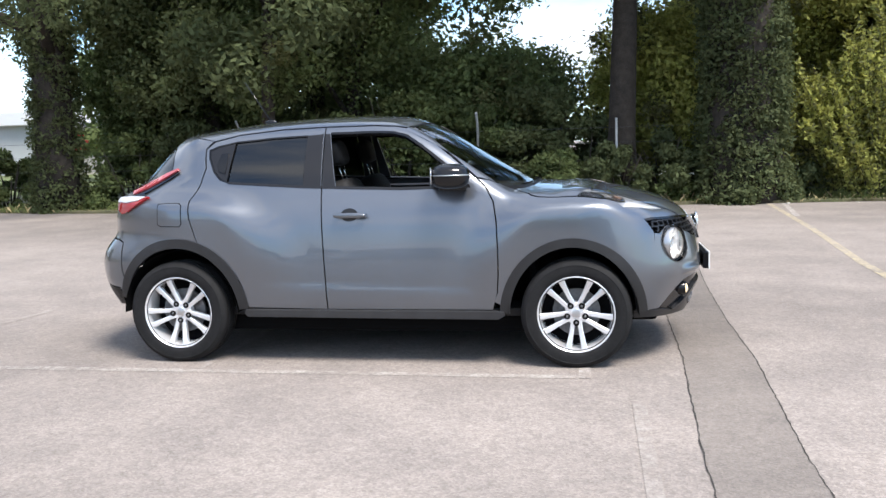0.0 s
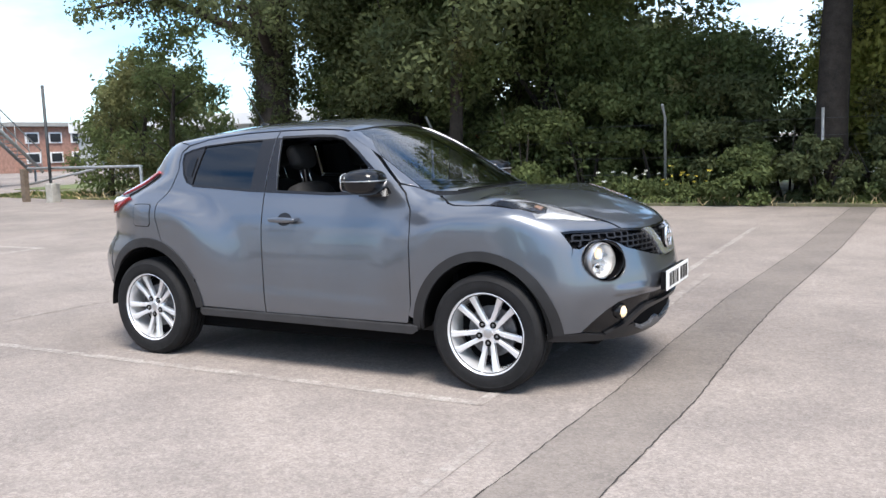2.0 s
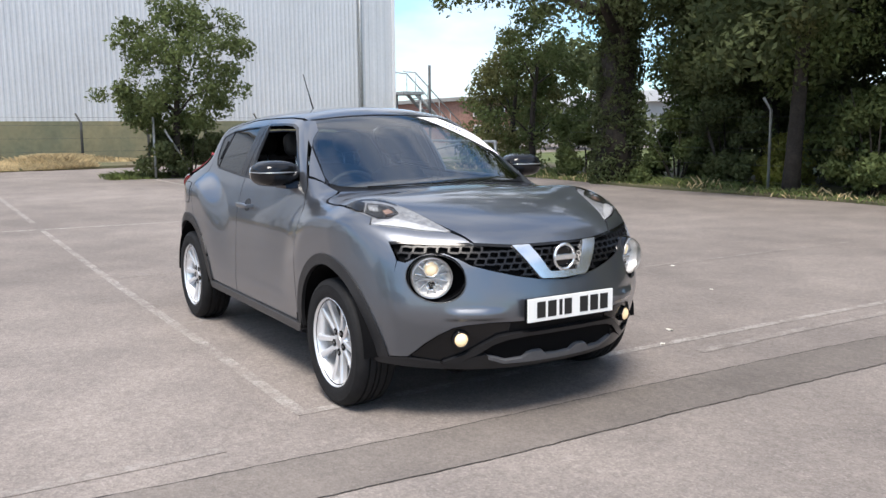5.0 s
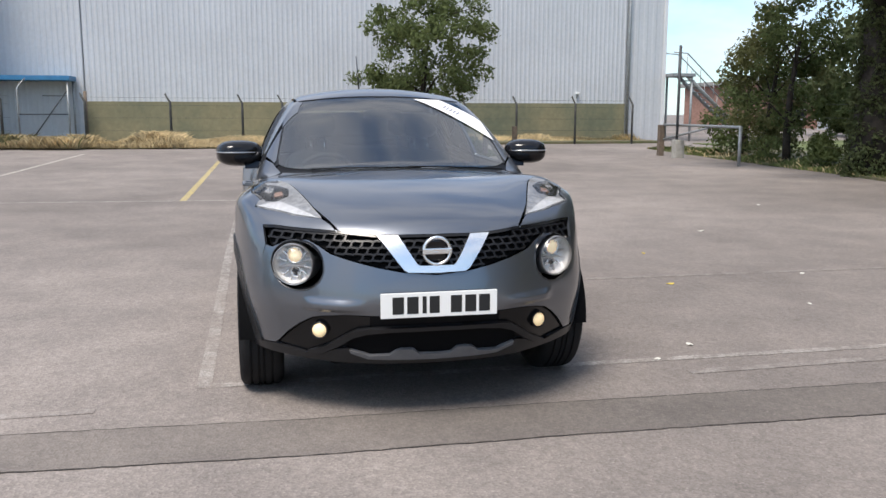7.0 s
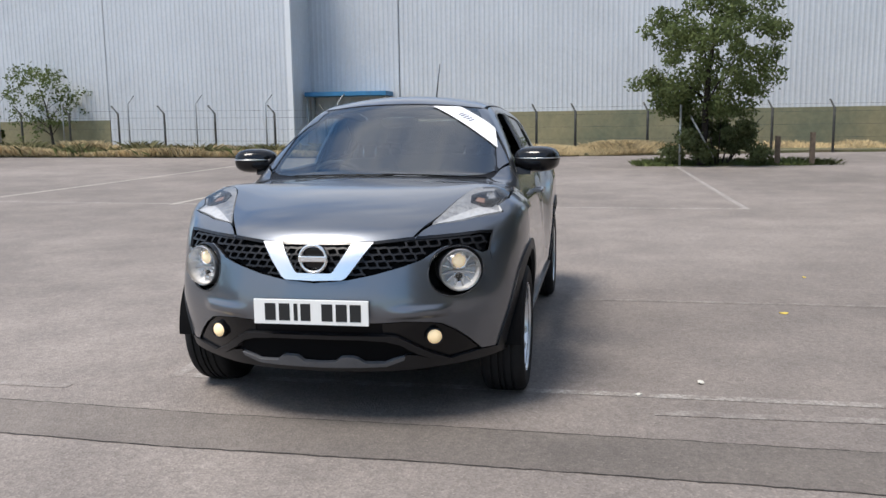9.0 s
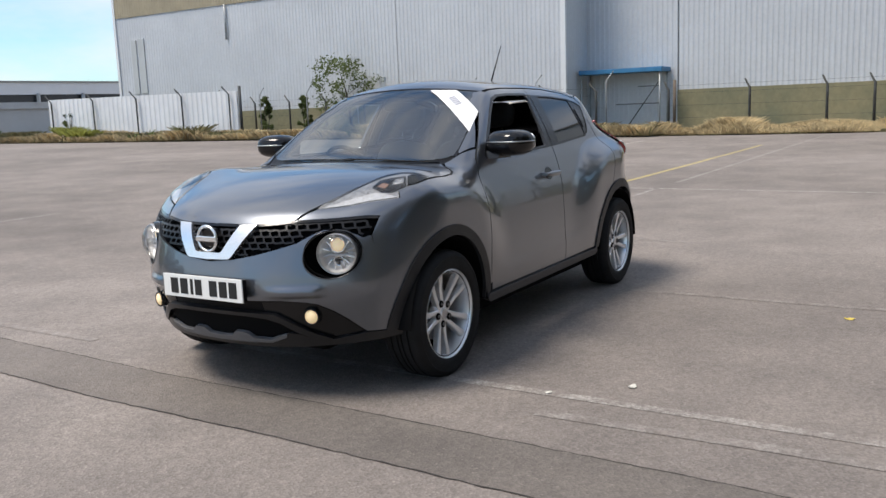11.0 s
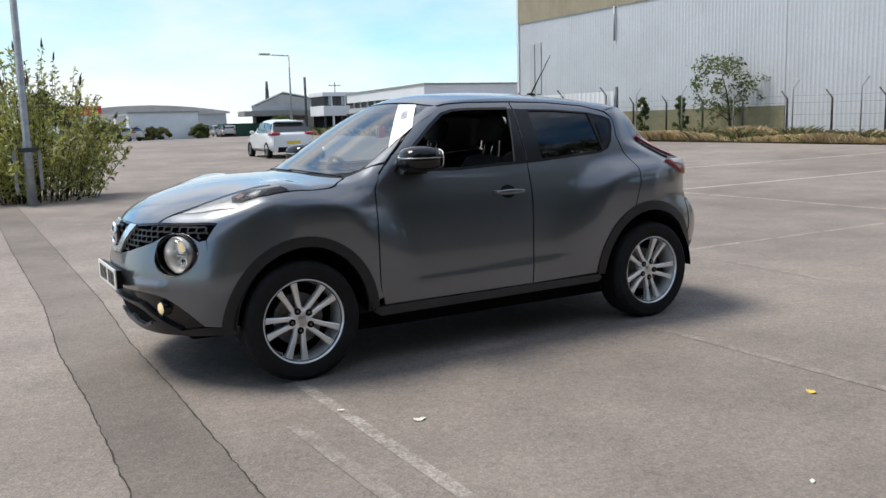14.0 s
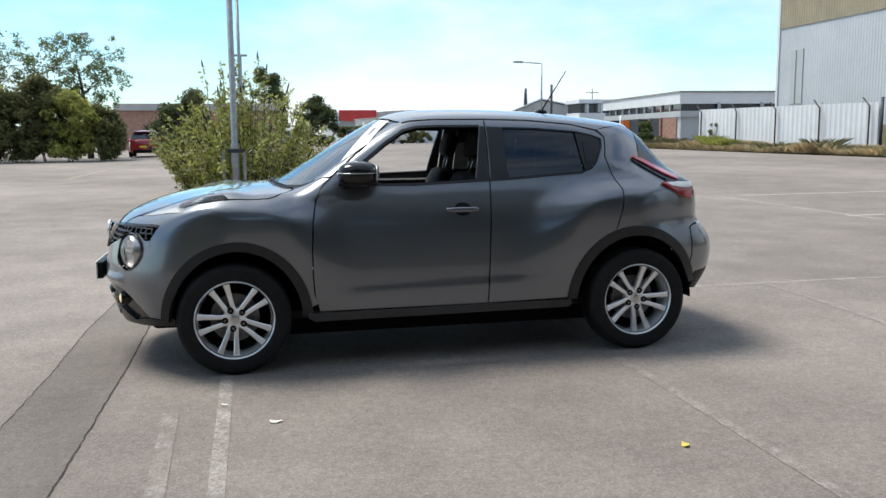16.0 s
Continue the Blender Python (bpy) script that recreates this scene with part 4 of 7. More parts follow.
# ---- grass and weeds ----
def blades(name, label, spots, height, width, mat, seed, spread=0.35, kind="stuff"):
    """Grass: one tapered blade at each spot (x, y, z, scale)."""
    rng = np.random.default_rng(seed)
    s = np.asarray(spots, float)
    n = len(s)
    a = rng.random(n) * 2 * np.pi
    h = height * s[:, 3] * rng.uniform(0.5, 1.25, n)
    lean = rng.normal(size=(n, 2)) * spread
    side = np.stack([np.cos(a), np.sin(a), np.zeros(n)], 1) * (width * rng.uniform(0.6, 1.4, n))[:, None]
    p = s[:, :3] - (0, 0, 0.03)
    m = p + np.stack([lean[:, 0] * h * 0.35, lean[:, 1] * h * 0.35, h * 0.6], 1)
    t = p + np.stack([lean[:, 0] * h, lean[:, 1] * h, h], 1)
    v = np.stack([p - side, p + side, m + side * 0.6, t], 1).reshape(-1, 3)
    return tagged(part(name, leaf_mesh(name, v, mat)), label, "grass", kind=kind)


def scatter(line, width, count, seed, lift=0.1, clump=0.0):
    """Spots along a line in plan, thicker in clumps."""
    rng = np.random.default_rng(seed)
    pts = np.array(line, float)
    seg = np.linalg.norm(np.diff(pts, axis=0), axis=1)
    run = np.r_[0, np.cumsum(seg)]
    t = rng.random(count) * run[-1]
    x, y = np.interp(t, run, pts[:, 0]), np.interp(t, run, pts[:, 1])
    off = (rng.random(count) - 0.5) * width
    i = np.clip(np.searchsorted(run, t) - 1, 0, len(seg) - 1)
    d = np.diff(pts, axis=0)[i] / seg[i][:, None]
    x, y = x - d[:, 1] * off, y + d[:, 0] * off
    wave = np.array([noise.noise((float(a) * 0.55, float(b) * 0.55, seed)) for a, b in zip(x, y)])
    scale = np.clip(0.75 + clump * wave, 0.2, 1.6)
    return np.stack([x, y, ground_z(x, y) + lift, scale], 1)


bank = [(-27.6, -7.0), (-27.5, -14), (-26.9, -24), (-25.3, -33), (-24.0, -44)]
blades("dry_grass", "tall dry golden grass on the bank", scatter(bank, 1.8, 60000, 1, 0.08, 0.6), 0.40, 0.0055, GRASS_DRY, 1, 0.5)
blades("dry_grass", "tall dry golden grass behind the fence", scatter([(x - 1.9, y) for x, y in bank], 2.2, 26000, 2, 0.08, 0.6), 0.44, 0.006, GRASS_DRY, 2, 0.5)
blades("dry_grass", "tall dry grass in front of the olive wall", scatter([(-28.4, -7.5), (-29.2, 0.5), (-30.0, 3)], 2.4, 26000, 3, 0.08, 0.9), 0.46, 0.006, GRASS_DRY, 3, 0.5)
blades("dry_grass", "short dry grass along the olive wall", scatter([(-32.6, 2), (-32.8, 17)], 1.4, 5000, 4, 0.08, 0.8), 0.32, 0.02, GRASS_DRY, 4)
blades("weeds", "tall brown weeds among the dry grass", scatter([(x - 0.3, y) for x, y in bank] , 1.6, 8000, 15, 0.08, 0.8), 0.52, 0.007, WEED_BROWN, 15, 0.7)
blades("weeds", "green weeds among the dry grass", scatter([(x + 0.2, y) for x, y in bank], 1.4, 1500, 5, 0.08, 1.2), 0.32, 0.014, GRASS_GREEN, 5, 0.6)
blades("weeds", "low green weeds along the tree verge", scatter([(-25, 14.4), (-14, 13.0), (-8, 12.5), (2, 12.4), (9, 12.4), (20, 12.2)], 1.1, 12000, 6, 0.05, 1.0), 0.22, 0.014, GRASS_GREEN, 6, 0.6)
blades("dry_grass", "dry stalks along the tree verge", scatter([(-25, 14.2), (-14, 12.8), (-8, 12.3), (2, 12.2), (9, 12.2), (20, 12.0)], 0.8, 900, 7, 0.05, 1.0), 0.22, 0.008, GRASS_DRY, 7, 0.5)
blades("weeds", "weeds at the lone tree's foot", scatter([(-21.4, 2.2), (-21.6, 8.2)], 1.2, 2600, 8, 0.0, 0.8), 0.26, 0.03, GRASS_GREEN, 8, 0.6)
blades("dry_grass", "dry scrub along the far edge of the yard", scatter([(-26, -46), (-30, -58), (-32, -72), (-34, -86)], 3.0, 18000, 9, 0.0, 0.6), 0.6, 0.011, GRASS_DRY, 9, 0.5)
blades("weeds", "green scrub along the far edge of the yard", scatter([(-26, -46), (-30, -58), (-32, -72), (-34, -86)], 3.0, 6000, 10, 0.0, 1.1), 0.6, 0.02, GRASS_GREEN, 10, 0.6)
blades("weeds", "yellow-green weeds before the sheet fence", scatter([(-25.0, -36.8), (-24.8, -38.6)], 1.0, 2200, 11, 0.05, 0.5), 0.75, 0.012, LEAF_LIGHT, 11, 0.5)
for x, y, mat, lab in ((-1.9, 12.3, FLOWER_WHITE, "clump of white cow parsley flowers"), (-0.4, 12.25, FLOWER_YELLOW, "clump of yellow ragwort flowers"), (2.6, 12.4, FLOWER_WHITE, "sparse white flowers among the weeds")):
    rng = np.random.default_rng(int(x * 10) + 50)
    fl = thing("wild_flowers", lab, "flowers", at=on_ground(x, y, 0.04))
    c = np.stack([rng.normal(size=14) * 0.45, rng.normal(size=14) * 0.15, rng.uniform(0.35, 0.75, 14)], 1)
    part("blossom", leaf_mesh("blossom", leaf_cloud(c, np.full(14, 0.045), 190, 0.018, rng, flat=0.35), mat), None, fl)
    bm = bmesh.new()
    for q in c:
        bm_tube(bm, [(q[0] * 0.7, q[1] * 0.7, -0.05), tuple(q)], [0.006, 0.004], 4)
    part("stalk", bm, GRASS_GREEN, fl)
    part("foliage", leaf_mesh("foliage", leaf_cloud(c * (1, 1, 0.5), np.full(14, 0.16), 700, 0.05, rng), LEAF_MID), None, fl)


# ---- fence through the trees, rail and poles ----
for x in (-11.5, -6.55, -1.09, 1.87):
    p = tagged(part("fence_post", tube([(0, 0, -0.1), (0, 0, 1.75), (0, -0.25, 2.0)] if x in (-6.55, -1.09) else [(0, 0, -0.1), (0, 0, 1.8)], 0.03, 6), GALV), "slim galvanised fence post among the trees", "fence post", "tree line fence posts")
    p.location = on_ground(x, 12.75)
tw = thing("chain_fence", "old wire fence running through the hedge", "fence")
for h in (0.25, 0.6, 0.95, 1.3, 1.62):
    part("wire", tube([on_ground(-13.0, 12.75, h), on_ground(-1.1, 12.75, h - 0.02), on_ground(12.0, 12.75, h)], 0.0035, 4), DARK_METAL, tw)
bar = thing("barrier_rail", "galvanised tube barrier rail at the yard's edge", "barrier")
part("rail", tube([on_ground(-15.15, 11.8, 1.04), on_ground(-20.6, 12.3, 1.02)], 0.04), GALV, bar)
part("brace", tube([on_ground(-20.4, 12.2, 0.55), on_ground(-17.2, 12.0, 0.98)], 0.035), GALV, bar)
part("post", tube([on_ground(-15.15, 11.8, -0.1), on_ground(-15.15, 11.8, 1.06)], 0.045), GALV, bar)
part("timber_post", box((-20.78, 12.15, -0.1), (-20.6, 12.33, 1.05), 0.02), WOOD, bar)
part("concrete_block", box((-19.45, 12.0, -0.05), (-19.15, 12.3, 0.6), 0.03), CONCRETE, bar)
pl = tagged(part("steel_pole", tube([(-19.3, 12.1, -0.2), (-19.3, 12.1, 3.5)], 0.045), DARK_METAL), "bare dark steel pole by the barrier", "pole")
for x, y, h in ((-21.3, 6.4, 0.9), (-21.2, 7.35, 1.0)):
    tagged(part("bollard", box((x - 0.07, y - 0.07, -0.05), (x + 0.07, y + 0.07, h), 0.015), WOOD), "short weathered timber bollard", "bollard", "bollards by the lone tree")
tg = thing("tree_stake", "white tree stake with a leaning brace", "stake")
part("stake", tube([(-20.9, 3.56, -0.1), (-20.9, 3.56, 1.85)], 0.035), GALV, tg)
part("brace", tube([(-20.85, 3.85, 1.5), (-20.7, 4.5, 0.3)], 0.03), GALV, tg)

# ---- lamp post beside the shrub ----
lp = thing("lamp_post", "tall grey steel lamp post beside the shrub", "lamp post", at=on_ground(1.38, -12.3))
part("column", tube([(0, 0, -0.2), (0, 0, 1.15), (0, 0, 1.2), (0, 0, 9.0)], [0.085, 0.085, 0.065, 0.05], 14), GALV, lp)
part("collar", box((-0.16, -0.1, 0.98), (0.16, 0.1, 1.06), 0.01), DARK_METAL, lp)
part("sign_bracket", box((-0.22, -0.03, 0.3), (-0.16, 0.03, 1.0), 0.008), GALV, lp)
part("sign_bracket", box((0.20, -0.03, 0.25), (0.26, 0.03, 1.0), 0.008), GALV, lp)
part("arm", tube([(0, 0, 8.8), (0.9, 0.2, 9.1)], 0.035), GALV, lp)
part("lantern", box((0.7, 0.05, 9.03), (1.4, 0.4, 9.17), 0.04), PALE_PANEL, lp)


def street_lamp(x, y, h, arm, label):
    ob = thing("street_lamp", label, "street lamp", at=on_ground(x, y))
    part("column", tube([(0, 0, -0.2), (0, 0, h)], [0.11, 0.06], 8), GALV, ob)
    part("arm", tube([(0, 0, h), (arm[0], arm[1], h + 0.15)], 0.045), GALV, ob)
    part("lantern", box((arm[0] - 0.45, arm[1] - 0.2, h + 0.08), (arm[0] + 0.45, arm[1] + 0.2, h + 0.24), 0.05), PALE_PANEL, ob)
    return ob


street_lamp(-23.9, -65.2, 6.9, (1.9, -0.7), "distant street lamp with a side arm")
for x, y, h in ((1.30, -70.0, 8.3), (1.5, -88.0, 7.4)):
    tl = thing("street_lamp", "distant grey lamp column with a flat double head", "street lamp", at=on_ground(x, y))
    part("column", tube([(0, 0, -0.2), (0, 0, h - 0.45)], [0.12, 0.08], 8), GALV, tl)
    part("head", box((-0.55, -0.2, h - 0.57), (0.55, 0.2, h - 0.40), 0.05), GALV, tl)
st = thing("street_lamp", "tall grey lamp column beyond the hedge", "street lamp", at=on_ground(1.33, -40.0))
part("column", tube([(0, 0, -0.2), (0, 0, 8.6)], [0.11, 0.075], 10), GALV, st)
part("lantern", box((-0.3, -0.18, 8.55), (0.5, 0.18, 8.7), 0.04), PALE_PANEL, st)
tagged(part("telegraph_pole", tube([(-20.2, -52.6, 0.2), (-20.2, -52.6, 4.9)], 0.09), DARK_METAL), "dark pole at the far edge of the yard", "pole")

# ---- buildings in the distance ----
gz = 0.45
w1 = thing("grey_factory", "long low grey factory with a dark window strip", "factory")
foot = [(-36.7, -64.4), (-39.0, -86.0), (-75, -82), (-75, -60)]
part("wall", prism(foot, gz - 0.5, 2.9), PALE_PANEL, w1)
part("window_strip", prism([(-36.65, -64.3), (-38.95, -86.05), (-75, -82), (-75, -59.9)], 3.35, 4.05), WINDOW_DARK, w1)
part("panel_band", prism([(-36.55, -64.2), (-38.85, -86.15), (-75, -82), (-75, -59.8)], 2.85, 3.38), PALE_PANEL, w1)
part("fascia", prism([(-36.4, -64.1), (-38.7, -86.25), (-75, -82), (-75, -59.7)], 4.0, 5.0), CLADDING_WHITE, w1)
part("roof_edge", prism([(-36.3, -64.0), (-38.6, -86.3), (-75, -82), (-75, -59.6)], 4.98, 5.12), ROOF_GREY, w1)
for i in range(7):
    y = -65.2 - 2.95 * i
    # dark wall boxes stand for shade in the open bays; the first is brick
    part("bay_fill", box((-36.83 - 0.106 * (-64.4 - y) - 0.05, y - 2.7, gz), (-36.75 - 0.106 * (-64.4 - y) + 0.14, y, 2.78), 0.01), (BRICK_WALL, DARK_METAL, BLACK_PLASTIC, DARK_METAL, BLACK_PLASTIC, BLACK_PLASTIC, DARK_METAL)[i], w1)
    part("post", box((-36.75 - 0.106 * (-64.4 - y) + 0.1, y - 2.95, gz), (-36.75 - 0.106 * (-64.4 - y) + 0.3, y - 2.7, 2.8), 0.01), BRICK_WALL if i < 2 else DARK_METAL, w1)
for i in range(9):
    y = -66.5 - 2.2 * i
    part("mullion", box((-36.9 - 0.106 * (-64.4 - y), y - 0.15, 3.36), (-36.5 - 0.106 * (-64.4 - y), y, 4.02)), PALE_PANEL, w1)
for i in range(6):
    part("mullion", box((-40.0 - 4 * i, -63.72 + 0.43 * i, 3.3), (-39.85 - 4 * i, -63.4 + 0.43 * i, 4.1)), PALE_PANEL, w1)
w2 = thing("office_block", "small two-storey white office with a dark window band", "office")
# solid black block in place of the shade under the raised floor
part("undercroft_shade", box((-41.7, -94, gz), (-37.7, -90.6, 2.75), 0.02), BLACK_PLASTIC, w2)
part("sill_band", box((-42.1, -94, 2.7), (-37.3, -89.8, 3.87), 0.02), WHITE_RENDER, w2)
part("window_band", box((-41.95, -93.9, 3.85), (-37.45, -89.95, 5.0)), WINDOW_DARK, w2)
part("roof_fascia", box((-42.2, -94.2, 4.98), (-37.2, -89.7, 5.45), 0.02), WHITE_RENDER, w2)
for i in range(6):
    part("mullion", box((-41.95 + i * 0.87, -89.96, 3.85), (-41.80 + i * 0.87, -89.86, 5.0)), DARK_METAL if i % 2 else WHITE_RENDER, w2)
for i, wd in enumerate((0.5, 0.35, 0.5)):
    part("blind", box((-41.5 + i * 1.5, -89.94, 3.95), (-41.5 + i * 1.5 + wd, -89.9, 4.95)), PALE_PANEL, w2)
for i in range(5):
    part("post", box((-41.95 + i * 1.08, -90.1, gz), (-41.75 + i * 1.08, -89.9, 2.72)), WHITE_RENDER if i in (1, 3) else DARK_METAL, w2)
part("roof_aerial", tube([(-39.8, -92, 5.4), (-39.8, -92, 6.75)], 0.05), DARK_METAL, w2)
part("roof_aerial", tube([(-40.6, -92, 6.35), (-39.0, -92, 6.35)], 0.04), DARK_METAL, w2)
w3 = thing("gabled_shed", "low gabled shed with a grey-brown sheet roof", "shed")
def raked(outline, near_y, back):
    """A solid from an outline in x and z at near_y, swept back along a slanted axis."""
    k = len(outline)
    v = [(x, near_y, z) for x, z in outline] + [(x + back[0], near_y + back[1], z) for x, z in outline]
    f = [tuple(range(k)), tuple(range(2 * k - 1, k - 1, -1))] + [(i, i + k, (i + 1) % k + k, (i + 1) % k) for i in range(k)]
    return v, f


part("wall", mesh("wall", *raked([(-31.0, gz - 0.5), (-31.0, 4.0), (-35.0, 5.6), (-44.0, 4.0), (-44.0, gz - 0.5)], -97.0, (-8.0, -17.5)), ROOF_PALE), None, w3)
part("roof", mesh("roof", *raked([(-30.8, 4.02), (-35.0, 5.72), (-44.2, 4.02), (-44.2, 4.16), (-35.0, 5.88), (-30.8, 4.18)], -96.8, (-8.2, -18.0)), CLADDING_WHITE), None, w3)
part("gable_band", box((-44.0, -97.05, 3.6), (-30.98, -96.9, 4.15), 0.01), PALE_PANEL, w3)
part("canopy", box((-38.2, -97.0, 2.9), (-29.2, -94.5, 3.5), 0.03), ROOF_GREY, w3)
# near-black sheet on the wall for the shade under the canopy
part("opening_shade", box((-36.2, -96.98, gz), (-31.4, -96.85, 2.88)), BLACK_PLASTIC, w3)
part("door_panel", box((-38.6, -96.9, gz), (-36.3, -96.7, 2.5), 0.02), ROOF_PALE, w3)
part("post", box((-35.1, -94.8, gz), (-34.95, -94.65, 2.92)), CLADDING_WHITE, w3)
part("chimney", tube([(-33.7, -99, 4.2), (-33.7, -99, 7.2)], [0.30, 0.15], 8), DARK_METAL, w3)
w4 = thing("red_fascia_warehouse", "far grey warehouse with a shallow curved roof and red fascia", "warehouse")
part("wall", box((-41, -170, gz), (-14.5, -141, 4.4), 0.05), PALE_PANEL, w4)
part("red_fascia", box((-20.8, -140.5, 3.9), (-14.4, -140.2, 5.7), 0.05), RED_SHEET, w4, "red fascia panel")
part("sign_panel", box((-14.4, -140.6, 2.6), (-13.6, -140.2, 5.3), 0.05), WHITE_RENDER, w4)
part("roof", prism([(-41.5, 4.2)] + [(-41.5 + 27.5 * t, 4.4 + 1.9 * math.sin(math.pi * (0.12 + 0.76 * t)) - 0.6) for t in np.linspace(0, 1, 14)] + [(-14, 4.2)], -170, -140.6, "y"), ROOF_PALE, w4)
lh = thing("low_hall", "low pale grey hall with a dark roof edge", "warehouse")
part("wall", prism([(-22.8, -91), (-15.4, -91), (-13.0, -107), (-22.8, -107)], gz - 0.5, 3.4), CLADDING_WHITE, lh)
part("roof_edge", prism([(-22.95, -90.85), (-15.3, -90.85), (-12.8, -107.2), (-22.95, -107.2)], 3.4, 3.55), ROOF_GREY, lh)
for i in range(4):
    part("glazed_bay", prism([(-15.25 + 0.6 * i, -91.8 - 4 * i), (-14.8 + 0.6 * i, -94.8 - 4 * i), (-14.95 + 0.6 * i, -94.82 - 4 * i), (-15.4 + 0.6 * i, -91.82 - 4 * i)], 1.0, 3.2), WINDOW_DARK, lh)
w5 = thing("brick_sheds", "far brown brick building behind the hedge", "building")
part("wall", box((-1.5, -80, 0.3), (11.5, -71, 3.6), 0.05), BRICK_HAZED, w5)
part("roof", box((-1.8, -80.2, 3.6), (11.8, -70.7, 4.2), 0.05), ROOF_PALE, w5)
w6 = thing("brick_offices", "far red brick offices with white windows beyond the stair", "building")
part("wall", box((-80, 44, -0.2), (-66, 60, 4.2), 0.05), BRICK_WALL, w6)
part("roof", box((-80.5, 43.5, 4.2), (-65.5, 60.5, 4.6), 0.05), ROOF_GREY, w6)
for i in range(6):
    for z in (0.9, 2.7):
        wi = part("window", box((-66.05, 45.2 + i * 2.4, z), (-65.9, 46.6 + i * 2.4, z + 1.0)), WHITE_RENDER, w6)
        part("pane", box((-65.92, 45.35 + i * 2.4, z + 0.12), (-65.86, 46.45 + i * 2.4, z + 0.88)), WINDOW_DARK, wi)
w7 = thing("far_hall", "far pale hall with a green roof seen between trees", "building")
part("wall", box((-60, 46, -0.2), (-30, 56, 3.4), 0.05), PALE_PANEL, w7)
part("roof", box((-60.5, 45.5, 3.4), (-29.5, 56.5, 4.3), 0.05), CLADDING_WHITE, w7)
w8 = thing("far_red_sheds", "far red and brick sheds seen through the trees", "building")
part("wall", box((-32, 44, -0.2), (-12, 52, 1.7), 0.05), CONCRETE, w8)
part("red_band", box((-32.2, 43.8, 1.65), (-11.8, 52.2, 2.7), 0.05), RED_SHEET, w8)
part("roof", box((-32.5, 43.5, 2.7), (-11.5, 52.5, 3.1), 0.05), ROOF_GREY, w8)
gc = thing("green_container", "dark green steel containers at the yard's end", "container")
part("body", box((-34.5, -99.0, gz), (-27.2, -96.5, 2.1), 0.03), material("dark_green_paint", (0.02, 0.075, 0.045), 0.6, var=0.15), gc)
part("letter_board", box((-28.6, -96.45, 1.1), (-27.4, -96.38, 1.9)), WHITE_RENDER, gc)
og = thing("orange_barrier", "orange plastic barrier panel on end", "barrier", at=on_ground(-24.1, -48.6))
part("panel", box((-0.25, -0.1, 0), (0.25, 0.1, 1.75), 0.03), ORANGE, og)
part("post", tube([(0.4, 0, 0), (0.4, 0, 2.1)], 0.06), WHITE_RENDER, og)
bush("dark_bush", "dark bush at the far yard edge", (-24.2, -46.0), (0.75, 0.7, 1.7), 2500, 0.09, LEAF_MID, 90)
for i, (x, y) in enumerate(((-29.0, -28.2), (-29.4, -25.9))):
    bush("ivy_topped_post", "fence post smothered in a column of ivy", (x, y), (0.36, 0.46, 2.15), 4600, 0.055, LEAF_MID, 92 + i, clumps=40, stems=3, category="fence post")
bush("sapling", "thin dark sapling before the sheet fence", (-25.6, -39.7), (0.5, 0.5, 1.9), 420, 0.08, LEAF_DARK, 95, clumps=12, stems=4)
for i in range(12):
    x = 8.1 + 1.25 * i
    bush("roadside_hedge", "tall overgrown roadside hedge", (x, -39.4 + 0.16 * i + 0.5 * (i % 2)), (1.5, 1.3, 3.1 + 0.24 * min(i, 6) + 0.5 * ((i * 7) % 3 - 1)), 13000, 0.09, (LEAF_OLIVE, LEAF_LIGHT, LEAF_OLIVE)[i % 3], 100 + i, clumps=90, stems=2)
tree("open_tree", "open-crowned tree rising behind the hedge", (9.3, -43.5), 6.4, 0.14, (2.9, 2.6, 190, 0.3), 9000, 0.06, LEAF_MID, 110, (0.4, 0), 9, fork=0.35)
tree("open_tree", "open-crowned tree rising behind the hedge", (14.0, -43.0), 6.6, 0.16, (2.9, 2.8, 210, 0.32), 10000, 0.06, LEAF_MID, 111, (0.2, 0), 9, fork=0.35)
for i, (x, y, sz, n, mt) in enumerate([(5.0, -55.0, (2.8, 2.0, 4.0), 7000, LEAF_DARK), (-4.9, -69.0, (2.3, 2.0, 4.2), 5000, LEAF_DARK), (-1.0, -84.5, (2.5, 2.5, 8.2), 7000, LEAF_DARK), (-9.0, -74.0, (3.5, 2.0, 1.8), 4000, LEAF_MID), (1.5, -64.0, (3.0, 2.0, 2.2), 4000, LEAF_MID), (-17.8, -89.2, (1.9, 0.9, 1.3), 4000, LEAF_OLIVE), (-22.4, -89.4, (1.3, 0.9, 1.5), 3000, LEAF_MID), (-33, -92, (2, 2, 2.2), 2500, LEAF_MID)]):
    bush("far_bush", "rounded dark green trees in the distance", (x, y), sz, n * 2, 0.11, mt, 120 + i, clumps=46, stems=2)
for i, (x, y) in enumerate([(-38, 34), (-20, 34), (-8, 32), (6, 34), (20, 30), (34, 32)]):
    bush("far_bush", "rounded dark green trees in the distance", (x, y), (7, 4, 6.5), 6000, 0.22, LEAF_MID if i % 2 else LEAF_DARK, 140 + i, clumps=30)


# ---- parked cars ----
def loft(sections, n=1):
    """A closed body from cross-sections, each a list of (x, y, z) on one side, mirrored."""
    rows = [[*s, *[(x, -y, z) for x, y, z in s[::-1]]] for s in sections]
    k = len(rows[0])
    v = [p for r in rows for p in r]
    f = [(i * k + j, i * k + (j + 1) % k, (i + 1) * k + (j + 1) % k, (i + 1) * k + j) for i in range(len(rows) - 1) for j in range(k)]
    f += [tuple(range(k))[::-1], tuple(range(len(v) - k, len(v)))]
    return v, f


